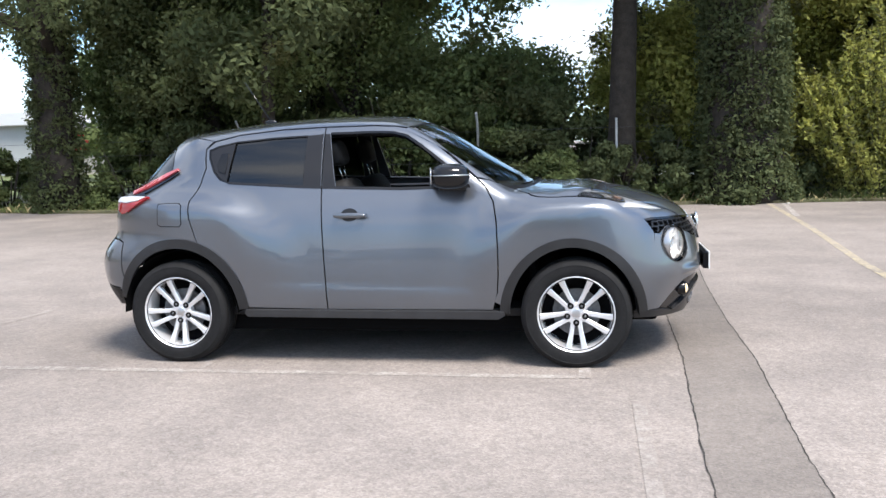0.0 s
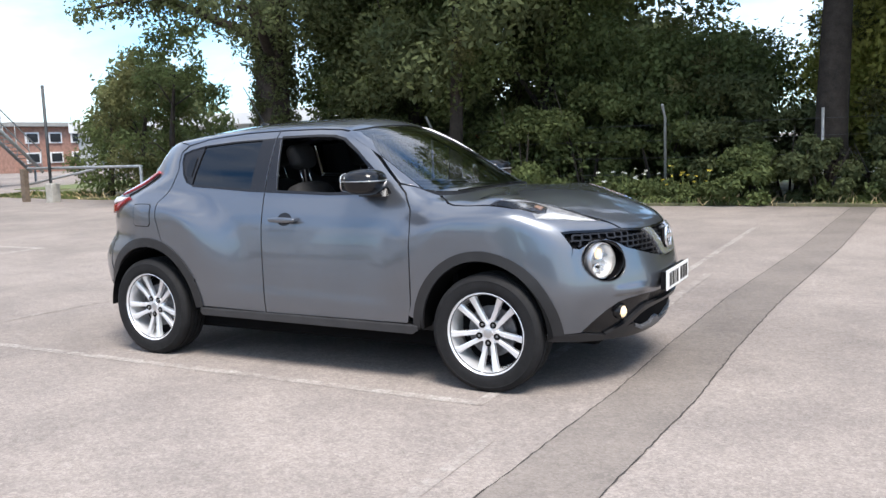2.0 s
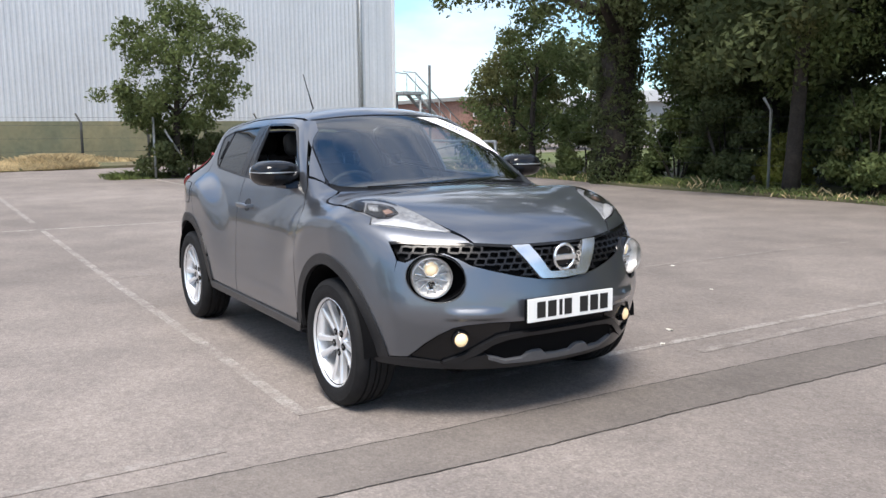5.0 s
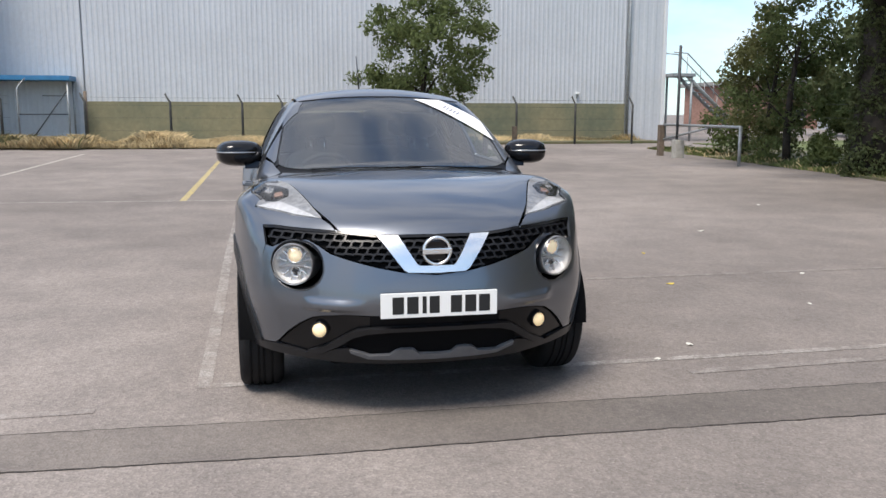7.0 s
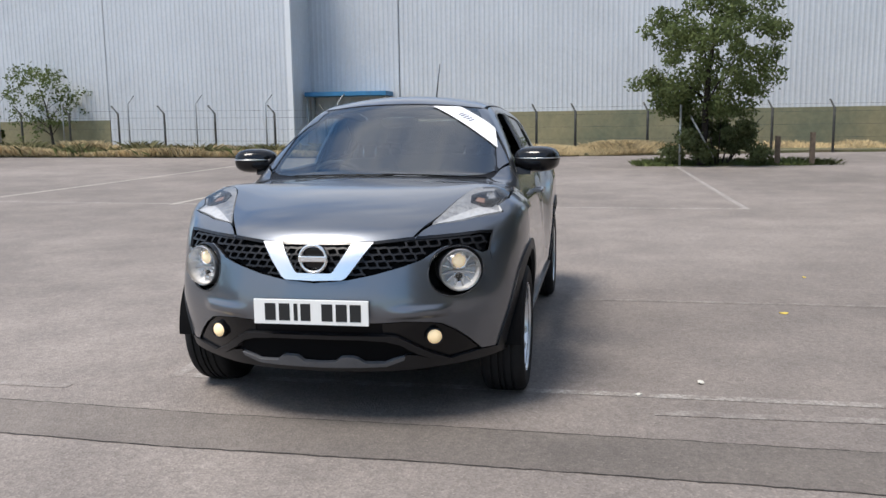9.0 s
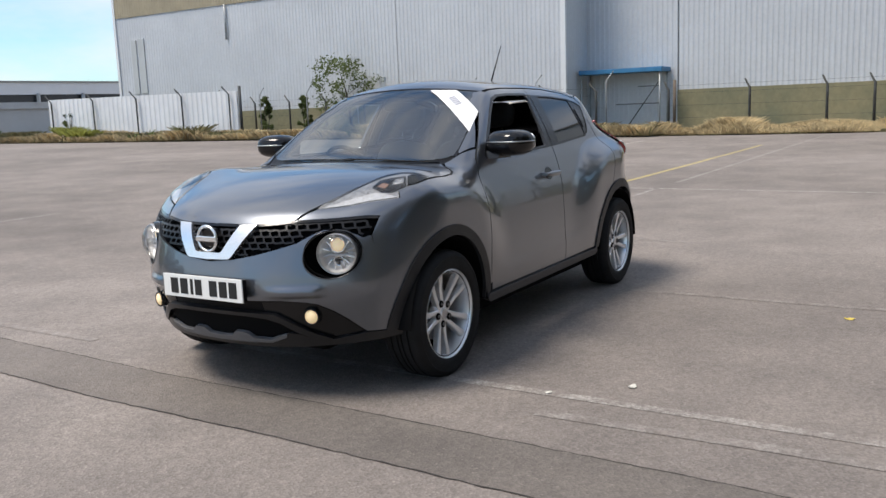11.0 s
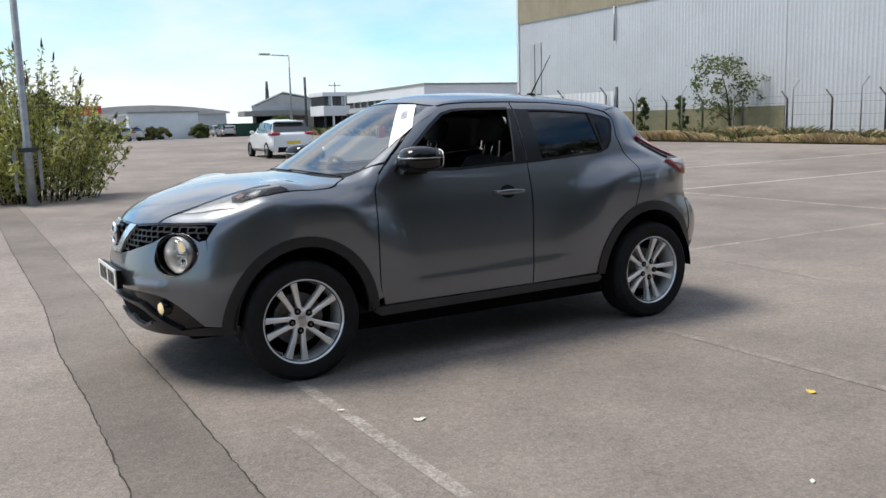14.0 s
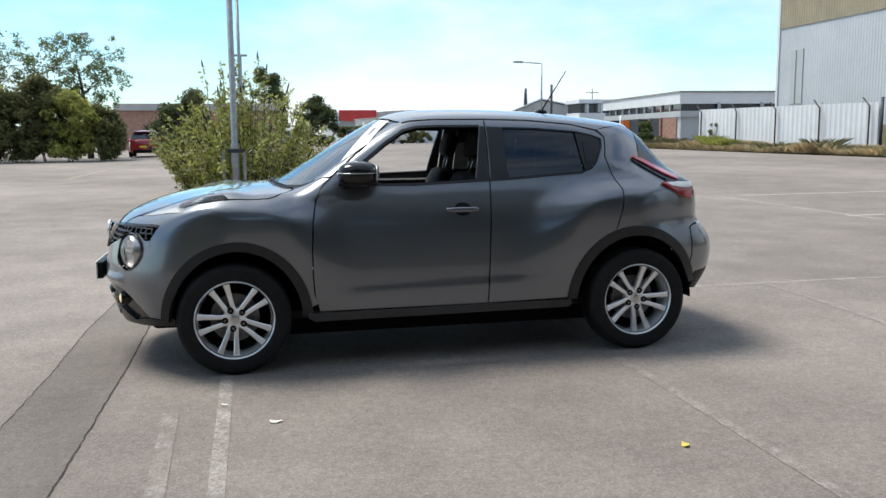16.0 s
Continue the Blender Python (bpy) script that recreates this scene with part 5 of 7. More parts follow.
def hatchback(name, label, paint, x, y, heading, length=4.0, height=1.48, plate=PLATE_YELLOW):
    """A small parked car, front along local +x."""
    ob = thing(name, label, "car", "parked cars", at=on_ground(x, y), turn=heading)
    L, H = length / 2, height
    sec = []
    for u, top, w in ((-1.0, 0.78, 0.66), (-0.985, 0.86, 0.76), (-0.90, 0.92, 0.83), (-0.6, 0.95, 0.865), (0.0, 0.92, 0.865), (0.40, 0.93, 0.86), (0.62, 0.90, 0.84), (0.86, 0.80, 0.80), (0.97, 0.68, 0.70), (1.0, 0.55, 0.55)):
        sec.append([(u * L, w * 0.86, 0.24), (u * L, w, 0.36), (u * L, w, 0.62), (u * L, w * 0.95, top * H / 1.48), (u * L, w * 0.5, (top + 0.03) * H / 1.48)])
    body = sharp(shade(mesh("body", *loft(sec), paint)), 45)
    part("body", body, None, ob)
    cab = []
    for u, z, w in ((-0.96, 0.92, 0.77), (-0.89, 1.03, 0.73), (-0.79, 1.20, 0.66), (-0.69, 1.35, 0.60), (-0.61, 1.405, 0.57), (-0.42, 1.45, 0.55), (-0.15, 1.48, 0.54), (0.05, 1.455, 0.54), (0.2, 1.36, 0.56), (0.36, 1.17, 0.63), (0.58, 0.92, 0.71)):
        z = z * H / 1.48
        cab.append([(u * L, w + 0.12 if z > 1.2 else w, 0.88 * H / 1.48), (u * L, w + 0.06 if z > 1.2 else w, (0.88 * H / 1.48 + z) / 2), (u * L, w, z - 0.03), (u * L, w * 0.6, z)])
    part("cabin", sharp(shade(mesh("cabin", *loft(cab), paint)), 40), None, ob)
    g = WINDOW_DARK
    for s in (1, -1):
        for x0, x1, low, high in ((-0.70, -0.22, (1.04, 0.985), (1.29, 1.37)), (-0.19, 0.36, (0.98, 0.95), (1.37, 1.36))):
            q = [(x0 * L, s * 0.70, low[0]), (x1 * L, s * 0.70, low[1]), ((x1 - (0.20 if x1 > 0 else 0.0)) * L, s * 0.625, high[1] * H / 1.48), ((x0 + (0.05 if x0 < -0.5 else 0)) * L, s * 0.625, high[0] * H / 1.48)]
            part("side_window", mesh("side_window", q + [(a, b - s * 0.03, c) for a, b, c in q], [(0, 1, 2, 3), (4, 5, 6, 7), (0, 1, 5, 4), (1, 2, 6, 5), (2, 3, 7, 6), (3, 0, 4, 7)], g), None, ob)
        part("tail_lamp", mesh("tail_lamp", *lump((0.30, 0.20, 0.075), (-0.86 * L, s * 0.66, 0.90), 0.6), RED_LENS, True), None, ob)
        part("headlight", mesh("headlight", *lump((0.14, 0.12, 0.07), (0.90 * L, s * 0.62, 0.68), 0.6), LAMP_WHITE, True), None, ob)
        part("door_mirror", mesh("door_mirror", *lump((0.07, 0.09, 0.06), (0.26 * L, s * 0.92, 0.98), 0.7), paint, True), None, ob)
        for u in (-0.63, 0.64):
            w = part("wheel", tyre_small, None, ob)
            w.matrix_basis = Matrix.Translation((u * L, s * 0.78, 0.305)) @ Matrix.Rotation(0 if s > 0 else math.pi, 4, "Z")
            part("rim", rim_small, None, w)
    q = [(-0.925 * L, 0.72, 1.0), (-0.925 * L, -0.72, 1.0), (-0.715 * L, -0.60, 1.34 * H / 1.48), (-0.715 * L, 0.60, 1.34 * H / 1.48)]
    part("rear_window", mesh("rear_window", q + [(a + 0.05, b, c) for a, b, c in q], [(0, 1, 2, 3), (4, 5, 6, 7), (0, 1, 5, 4), (1, 2, 6, 5), (2, 3, 7, 6), (3, 0, 4, 7)], g), None, ob)
    q = [(0.465 * L, 0.66, 0.97), (0.465 * L, -0.66, 0.97), (0.185 * L, -0.53, 1.36 * H / 1.48), (0.185 * L, 0.53, 1.36 * H / 1.48)]
    part("windscreen", mesh("windscreen", q + [(a - 0.05, b, c) for a, b, c in q], [(0, 1, 2, 3), (4, 5, 6, 7), (0, 1, 5, 4), (1, 2, 6, 5), (2, 3, 7, 6), (3, 0, 4, 7)], g), None, ob)
    part("number_plate", box((-1.006 * L, -0.26, 0.52), (-0.99 * L, 0.26, 0.63), 0.004), plate, ob)
    part("roof_spoiler", box((-0.79 * L, -0.56, 1.355 * H / 1.48), (-0.58 * L, 0.56, 1.41 * H / 1.48), 0.025), paint, ob)
    part("bumper_skirt", box((-1.004 * L, -0.62, 0.22), (-0.93 * L, 0.62, 0.42), 0.04), BLACK_PLASTIC, ob)
    return ob

# ---- the grey crossover: its body as one smooth closed form, from which every panel is cut ----
def spline(xs, ys):
    """A natural cubic through a few knots, straight beyond them."""
    x, y = np.array(xs, float), np.array(ys, float)
    n, h = len(x), np.diff(x)
    A, r = np.eye(n), np.zeros(n)
    for i in range(1, n - 1):
        A[i, i - 1:i + 2] = h[i - 1], 2 * (h[i - 1] + h[i]), h[i]
        r[i] = 6 * ((y[i + 1] - y[i]) / h[i] - (y[i] - y[i - 1]) / h[i - 1])
    m = np.linalg.solve(A, r)
    fine = np.linspace(x[0], x[-1], 3000)
    i = np.clip(np.searchsorted(x, fine) - 1, 0, n - 2)
    a, b = (x[i + 1] - fine) / h[i], (fine - x[i]) / h[i]
    val = a * y[i] + b * y[i + 1] + ((a ** 3 - a) * m[i] + (b ** 3 - b) * m[i + 1]) * h[i] ** 2 / 6
    s0, s1 = (val[1] - val[0]) / (fine[1] - fine[0]), (val[-1] - val[-2]) / (fine[-1] - fine[-2])

    def f(q):
        q = np.asarray(q, float)
        return np.interp(q, fine, val) + s0 * np.minimum(q - x[0], 0) + s1 * np.maximum(q - x[-1], 0)
    return f


def smooth(a, b, v):
    s = np.clip((v - a) / (b - a), 0, 1)
    return s * s * s * (s * (6 * s - 15) + 10)


def smax(a, b, k):
    h = np.maximum(k - np.abs(a - b), 0)
    return np.maximum(a, b) + h * h / (4 * k)


door_w = spline((0.15, 0.26, 0.34, 0.42, 0.50, 0.60, 0.72, 0.84, 0.93, 1.00, 1.05, 1.10, 1.18, 1.30, 1.44, 1.54, 1.65), (0.79, 0.832, 0.851, 0.857, 0.857, 0.853, 0.845, 0.833, 0.816, 0.795, 0.778, 0.757, 0.724, 0.664, 0.582, 0.512, 0.42))
wing_w = spline((0.15, 0.34, 0.50, 0.62, 0.78, 0.86, 0.92, 0.97, 1.01, 1.06, 1.12, 1.25), (0.80, 0.858, 0.878, 0.887, 0.8895, 0.8885, 0.884, 0.866, 0.828, 0.766, 0.69, 0.50))
tail_w = spline((0.15, 0.34, 0.50, 0.64, 0.80, 0.91, 0.99, 1.05, 1.11, 1.19, 1.30, 1.44, 1.54, 1.65), (0.79, 0.858, 0.878, 0.888, 0.890, 0.889, 0.878, 0.848, 0.801, 0.738, 0.667, 0.582, 0.512, 0.42))
nose_x = spline((0.15, 0.25, 0.35, 0.45, 0.515, 0.555, 0.61, 0.70, 0.78, 0.86, 0.94, 1.10), (1.88, 1.96, 2.005, 2.038, 2.057, 2.062, 2.057, 2.036, 2.014, 1.986, 1.965, 1.94))
nose_plan = spline((0, 0.15, 0.3, 0.4, 0.5, 0.6, 0.7, 0.78, 0.84, 0.9, 1.0), (0, 0.006, 0.03, 0.06, 0.11, 0.176, 0.25, 0.335, 0.44, 0.62, 1.1))
rear_x = spline((0.15, 0.34, 0.45, 0.55, 0.66, 0.74, 0.80, 0.90, 1.00, 1.06, 1.15, 1.25, 1.35, 1.43, 1.5), (-1.85, -1.93, -2.0, -2.03, -2.03, -1.985, -1.935, -1.92, -1.905, -1.88, -1.78, -1.68, -1.58, -1.51, -1.47))
rear_plan = spline((0, 0.3, 0.5, 0.65, 0.75, 0.82, 0.9, 1.0), (0, 0.02, 0.07, 0.15, 0.25, 0.38, 0.62, 1.1))
roof_z = spline((-1.7, -1.48, -1.2, -0.9, -0.4, 0.0, 0.18, 0.29, 0.42, 0.62, 0.82, 1.02, 1.3, 1.8), (1.39, 1.452, 1.497, 1.530, 1.557, 1.553, 1.530, 1.490, 1.424, 1.305, 1.185, 1.066, 0.90, 0.60))
bonnet_z = spline((0.4, 0.9, 1.05, 1.25, 1.5, 1.7, 1.85, 1.97, 2.06, 2.2), (1.10, 1.092, 1.088, 1.078, 1.048, 1.0, 0.945, 0.872, 0.79, 0.62))

_wx, _wz = np.linspace(-2.4, 2.4, 961), np.linspace(0.1, 1.75, 661)
_WX, _WZ = np.meshgrid(_wx, _wz, indexing="ij")


def haunch(dx, dz):
    """1 on the bulge over a wheel, 0 on the flank: a squarish arc round the arch."""
    a, b = np.maximum(dx, 0) ** 2.4, np.maximum(dz, 0) ** 2.4
    up = b / (a + b + 1e-9)          # crisp along the top, fading into the flank below
    return smooth(1.42 - 0.24 * up, 0.62 + 0.28 * up, (a + b) ** (1 / 2.4))


_f = haunch((1.25 - _WX) / 0.56, (_WZ - 0.45) / 0.56)
_r = haunch((_WX + 1.25) / 0.66, (_WZ - 0.45) / 0.60)
_ledge = 0.48 - 0.03 * _WX       # crease along the foot of the doors
_door = door_w(_WZ) + 0.0045 * smooth(_ledge + 0.045, _ledge - 0.035, _WZ) * smooth(0.85, 0.55, _WX)
_W = _door * (1 - _f) * (1 - _r) + wing_w(_WZ) * _f + tail_w(_WZ) * _r


def half_width(x, z):
    i, j = np.clip((x + 2.4) / 0.005, 0, 959.99), np.clip((z - 0.1) / 0.0025, 0, 659.99)
    a, b = i.astype(int), j.astype(int)
    u, v = i - a, j - b
    return (_W[a, b] * (1 - u) + _W[a + 1, b] * u) * (1 - v) + (_W[a, b + 1] * (1 - u) + _W[a + 1, b + 1] * u) * v


def form(p):
    """Negative inside the car's body, positive outside."""
    x, y, z = p[..., 0], np.abs(p[..., 1]), p[..., 2]
    xe = x + nose_plan(y) * 0.9 * smooth(1.0, 1.8, x)
    hood = bonnet_z(xe) - 0.026 * (y / 0.55) ** 2 * smooth(1.35, 0.95, x) - 0.014 * (y / 0.6) ** 2 * smooth(1.0, 1.2, x) + 0.012 * np.exp(-((y - 0.65) / 0.14) ** 2) * smooth(1.1, 1.3, x) * smooth(1.85, 1.55, x)
    top = smax(hood, roof_z(x) - 0.21 * y * y, 0.04)
    lip = 0.017 * smooth(0.27, 0.46, y) * smooth(0.61, 0.53, y) * smooth(0.590, 0.544, z) * smooth(0.516, 0.535, z)
    front = x - (nose_x(z) - nose_plan(y) + lip)
    side = smax(y - half_width(x, z), front, 0.14)
    back = rear_x(z) + rear_plan(y) * (1 + 1.6 * smooth(1.0, 1.25, z)) - x
    return smax(smax(side, z - top, 0.068), back, 0.09)


def cast(o, d, reach=3.2, steps=110):
    """Where rays from outside first meet the form."""
    o, d = np.asarray(o, float), np.asarray(d, float)
    d = d / np.linalg.norm(d, axis=-1, keepdims=True)
    t = np.linspace(0, reach, steps)
    lo, hi = np.zeros(len(o)), np.full(len(o), reach)
    found = np.zeros(len(o), bool)
    for a, b in zip(t, t[1:]):
        inside = (form(o + d * b) < 0) & ~found
        lo[inside], hi[inside] = a, b
        found |= inside
    for _ in range(22):
        m = (lo + hi) / 2
        inside = form(o + d * m[:, None]) < 0
        hi, lo = np.where(inside, m, hi), np.where(inside, lo, m)
    return o + d * hi[:, None], found


def normals(p, e=0.004):
    g = np.stack([form(p + np.eye(3)[i] * e) - form(p - np.eye(3)[i] * e) for i in range(3)], -1)
    return g / np.linalg.norm(g, axis=1, keepdims=True)


def outline(*runs, step=0.02):
    """A closed line on the form from runs (kind, points): S side (x, z), T top (x, y), F front (y, z), B back (y, z); all on the car's left."""
    out = []
    for kind, pts in runs:
        pts = np.array(pts, float)
        dense = [pts[:1]]
        for a, b in zip(pts, pts[1:]):
            n = max(1, int(np.ceil(np.linalg.norm(b - a) / step)))
            dense.append(a + (b - a) * (np.arange(1, n + 1) / n)[:, None])
        q = np.concatenate(dense)
        u, v, c = q[:, 0], q[:, 1], np.ones(len(q))
        o, d = {"S": (np.stack([u, 1.6 * c, v], 1), (0, -1, 0)), "T": (np.stack([u, v, 2.0 * c], 1), (0, 0, -1)),
                "F": (np.stack([3.0 * c, u, v], 1), (-1, 0, 0)), "B": (np.stack([-3.0 * c, u, v], 1), (1, 0, 0))}[kind]
        out.append(cast(o, np.tile(np.array(d, float), (len(o), 1)))[0])
    p = np.concatenate(out)
    far = np.linalg.norm(p - np.roll(p, 1, 0), axis=1) > 0.002
    p = p[far]
    gaps, dense = np.linalg.norm(np.roll(p, -1, 0) - p, axis=1), []
    for i, g in enumerate(gaps):
        n = max(1, int(np.ceil(g / (step * 1.6))))
        dense.append(p[i] + (p[(i + 1) % len(p)] - p[i]) * (np.arange(n) / n)[:, None])
    return np.concatenate(dense)


def inside(poly, q):
    x, y = q[:, 0], q[:, 1]
    hit = np.zeros(len(q), bool)
    for (ax, ay), (bx, by) in zip(poly, np.roll(poly, -1, 0)):
        c = (ay > y) != (by > y)
        if by != ay:
            hit ^= c & (x < (bx - ax) * (y - ay) / (by - ay) + ax)
    return hit


def near(poly, q):
    a, b = poly, np.roll(poly, -1, 0)
    best = np.full(len(q), 9.0)
    for p0, p1 in zip(a, b):
        s = p1 - p0
        t = np.clip(((q - p0) @ s) / max(s @ s, 1e-12), 0, 1)
        best = np.minimum(best, np.linalg.norm(q - p0 - t[:, None] * s, axis=1))
    return best


def shrink(poly, gap):
    a, b = np.roll(poly, 1, 0), np.roll(poly, -1, 0)
    t = b - a
    t /= np.maximum(np.linalg.norm(t, axis=1, keepdims=True), 1e-9)
    area = 0.5 * np.sum(poly[:, 0] * b[:, 1] - b[:, 0] * poly[:, 1])
    return poly + np.stack([-t[:, 1], t[:, 0]], 1) * (gap if area > 0 else -gap)


def panel_data(line, d, holes=(), off=0.0, depth=0.014, grid=0.03, gap=0.0011, mid=False):
    """A panel: the form inside the line, seen along d, with a rim that turns inward. Gives corners, triangles, normals."""
    from mathutils.geometry import delaunay_2d_cdt
    d = np.array(d, float)
    d /= np.linalg.norm(d)
    e1 = np.cross(d, (0, 0, 1) if abs(d[2]) < 0.9 else (1, 0, 0))
    e1 /= np.linalg.norm(e1)
    e2 = np.cross(d, e1)
    flat = lambda p: np.stack([p @ e1, p @ e2], 1)
    outer = shrink(flat(line), gap)
    if mid:
        middle = np.abs(line[:, 1]) < 1e-4
        outer[middle] = flat(line)[middle]
    inner = [shrink(flat(h), -gap) for h in holes]
    lo, hi = outer.min(0), outer.max(0)
    gx, gy = np.meshgrid(np.arange(lo[0], hi[0], grid), np.arange(lo[1], hi[1], grid * 0.87))
    gx = gx + (np.arange(gx.shape[0]) % 2)[:, None] * grid / 2
    q = np.stack([gx.ravel(), gy.ravel()], 1)
    q = q[inside(outer, q)]
    q = q[near(outer, q) > 0.45 * grid]
    for h in inner:
        q = q[~inside(h, q)]
        q = q[near(h, q) > 0.45 * grid]
    loops, pts, edges = [], [], []
    for h in [outer, *inner]:
        s = sum(map(len, pts))
        idx = np.arange(s, s + len(h))
        pts.append(h)
        edges += list(zip(idx.tolist(), np.roll(idx, -1).tolist()))
    allp = np.concatenate([*pts, q])
    v2, _, tris, *_ = delaunay_2d_cdt([Vector(p) for p in allp], edges, [], 0, 1e-6)
    v2 = np.array([tuple(v) for v in v2])
    tris = np.array(tris)
    heart = v2[tris].mean(1)
    keep = inside(outer, heart)
    for h in inner:
        keep &= ~inside(h, heart)
    tris = tris[keep]
    used = np.unique(tris)
    remap = -np.ones(len(v2), int)
    remap[used] = np.arange(len(used))
    v2, tris = v2[used], remap[tris]
    o = v2[:, :1] * e1 + v2[:, 1:] * e2
    centre = np.array([0.0, 0.0, 0.8])
    o = o + d * ((centre @ d) - (o @ d))[:, None] - d * 2.6
    p, ok = cast(o, np.tile(d, (len(o), 1)), 5.2, 170)
    n = normals(p)
    if mid:
        seam = np.abs(p[:, 1]) < 0.0015
        p[seam, 1], n[seam, 1] = 0.0, 0.0
    # faces turned outward
    a, b, c = p[tris[:, 0]], p[tris[:, 1]], p[tris[:, 2]]
    back = (np.cross(b - a, c - a) * n[tris[:, 0]]).sum(1) < 0
    tris[back] = tris[back][:, ::-1]
    # rim
    count = {}
    for t in tris.tolist():
        for i in range(3):
            k = (t[i], t[(i + 1) % 3])
            count[k] = count.get(k, 0) + 1
    rim = [k for k in count if (k[1], k[0]) not in count and not (mid and p[k[0], 1] == 0 and p[k[1], 1] == 0)]
    p0 = p + n * off
    verts, norms, faces = [p0], [n], [tuple(t) for t in tris.tolist()]
    ids = sorted({i for k in rim for i in k})
    pos = {v: i for i, v in enumerate(ids)}
    base = len(p0)
    verts += [p0[ids], p0[ids] - n[ids] * depth]
    outn = np.zeros((len(p0), 3))
    for i, j in rim:
        s = np.cross(p0[j] - p0[i], n[i])
        s /= max(np.linalg.norm(s), 1e-9)
        outn[i] += s
        outn[j] += s
    rn = outn[ids] / np.maximum(np.linalg.norm(outn[ids], axis=1, keepdims=True), 1e-9)
    norms += [rn, rn]
    m = len(ids)
    for i, j in rim:
        faces.append((base + pos[j], base + pos[i], base + m + pos[i], base + m + pos[j]))
    return np.concatenate(verts), faces, np.concatenate(norms)


def panel(name, parent, line, d, mat, sides=(1, -1), label="", whole=False, **kw):
    """Panels for the car's left (1) and right (-1) sides; whole: left and right halves joined into one."""
    v, f, n = panel_data(line, d, mid=whole, **kw)
    made = []
    data = []
    for s in sides:
        vs, ns = v * (1, s, 1), n * (1, s, 1)
        fs = f if s > 0 else [t[::-1] for t in f]
        data.append((vs, fs, ns))
    if whole:
        k = len(data[0][0])
        data = [(np.concatenate([data[0][0], data[1][0]]), data[0][1] + [tuple(i + k for i in t) for t in data[1][1]], np.concatenate([data[0][2], data[1][2]]))]
    for vs, fs, ns in data:
        me = mesh(name, vs, fs, mat, True)
        me.normals_split_custom_set_from_vertices([tuple(q) for q in ns])
        made.append(part(name, me, None, parent, label))
    return made


def arc(cx, cz, a, b, t0, t1, n=26):
    return [(cx + a * math.cos(radians(t)), cz + b * math.sin(radians(t))) for t in np.linspace(t0, t1, n)]


def disc_line(cy, cz, r, n=40, ry=None):
    return [(cy + r * math.cos(2 * math.pi * i / n), cz + (ry or r) * math.sin(2 * math.pi * i / n)) for i in range(n)]

# ---- the car's panels ----
car = thing("crossover_car", "dark grey metallic compact crossover parked on the yard with lights on", "car")
FA, RA = (1.243, 0.315), (-1.242, 0.320)      # wheel arch centres in side view

front_door = [(0.768, 0.352), (0.795, 0.45), (0.803, 0.58), (0.803, 0.72), (0.794, 0.88), (0.772, 1.0), (0.725, 1.085), (0.655, 1.148), (0.50, 1.277), (0.35, 1.392), (0.25, 1.447), (0.15, 1.468), (0.0, 1.477), (-0.318, 1.477), (-0.30, 1.10), (-0.285, 0.80), (-0.262, 0.352), (0.768, 0.352)]
front_gap = [(0.625, 1.098), (0.50, 1.212), (0.33, 1.34), (0.215, 1.412), (0.13, 1.434), (0.0, 1.44), (-0.28, 1.438), (-0.212, 1.108), (0.2, 1.092), (0.625, 1.098)]
rear_door = [(-0.268, 0.352), (-0.291, 0.80), (-0.306, 1.10), (-0.324, 1.477), (-0.60, 1.47), (-0.90, 1.443), (-1.06, 1.405), (-1.108, 1.36), (-1.102, 1.30), (-1.088, 1.24), (-1.112, 1.14), (-1.148, 1.04), (-1.138, 0.93), (-1.094, 0.778)] + arc(*RA, 0.455, 0.48, 71, 5) + [(-0.268, 0.352)]
rear_gap = [(-0.425, 1.116), (-0.43, 1.425), (-0.65, 1.418), (-0.91, 1.398), (-1.03, 1.373), (-1.082, 1.352), (-1.075, 1.305), (-1.03, 1.215), (-0.985, 1.168), (-0.93, 1.148), (-0.425, 1.116)]

fd = panel("front_door", car, outline(("S", front_door)), (0, -1, -0.25), PAINT, holes=[outline(("S", front_gap))])
rd = panel("rear_door", car, outline(("S", rear_door)), (0, -1, -0.25), PAINT, holes=[outline(("S", rear_gap))])

wing = outline(("S", [(0.778, 0.40), (0.801, 0.46), (0.809, 0.58), (0.809, 0.72), (0.800, 0.88), (0.779, 1.0), (0.731, 1.09), (0.68, 1.135)]),
               ("T", [(0.775, 0.685), (0.815, 0.668), (0.885, 0.644), (0.924, 0.676), (0.960, 0.714), (0.998, 0.764), (1.044, 0.785), (1.17, 0.794), (1.282, 0.799), (1.36, 0.800), (1.405, 0.799), (1.465, 0.775), (1.505, 0.757), (1.54, 0.786), (1.602, 0.732), (1.656, 0.672), (1.702, 0.621), (1.795, 0.490), (1.848, 0.453), (1.893, 0.426)]),
               ("F", [(0.43, 0.872), (0.59, 0.876), (0.70, 0.882), (0.750, 0.879), (0.746, 0.84), (0.741, 0.795)]),
               ("S", [(1.722, 0.74), (1.706, 0.60), (1.69, 0.48), (1.676, 0.38)] + arc(*FA, 0.43, 0.465, 8, 172, 40)))
panel("front_wing", car, wing, (-0.45, -1, -0.7), PAINT, gap=0.001)

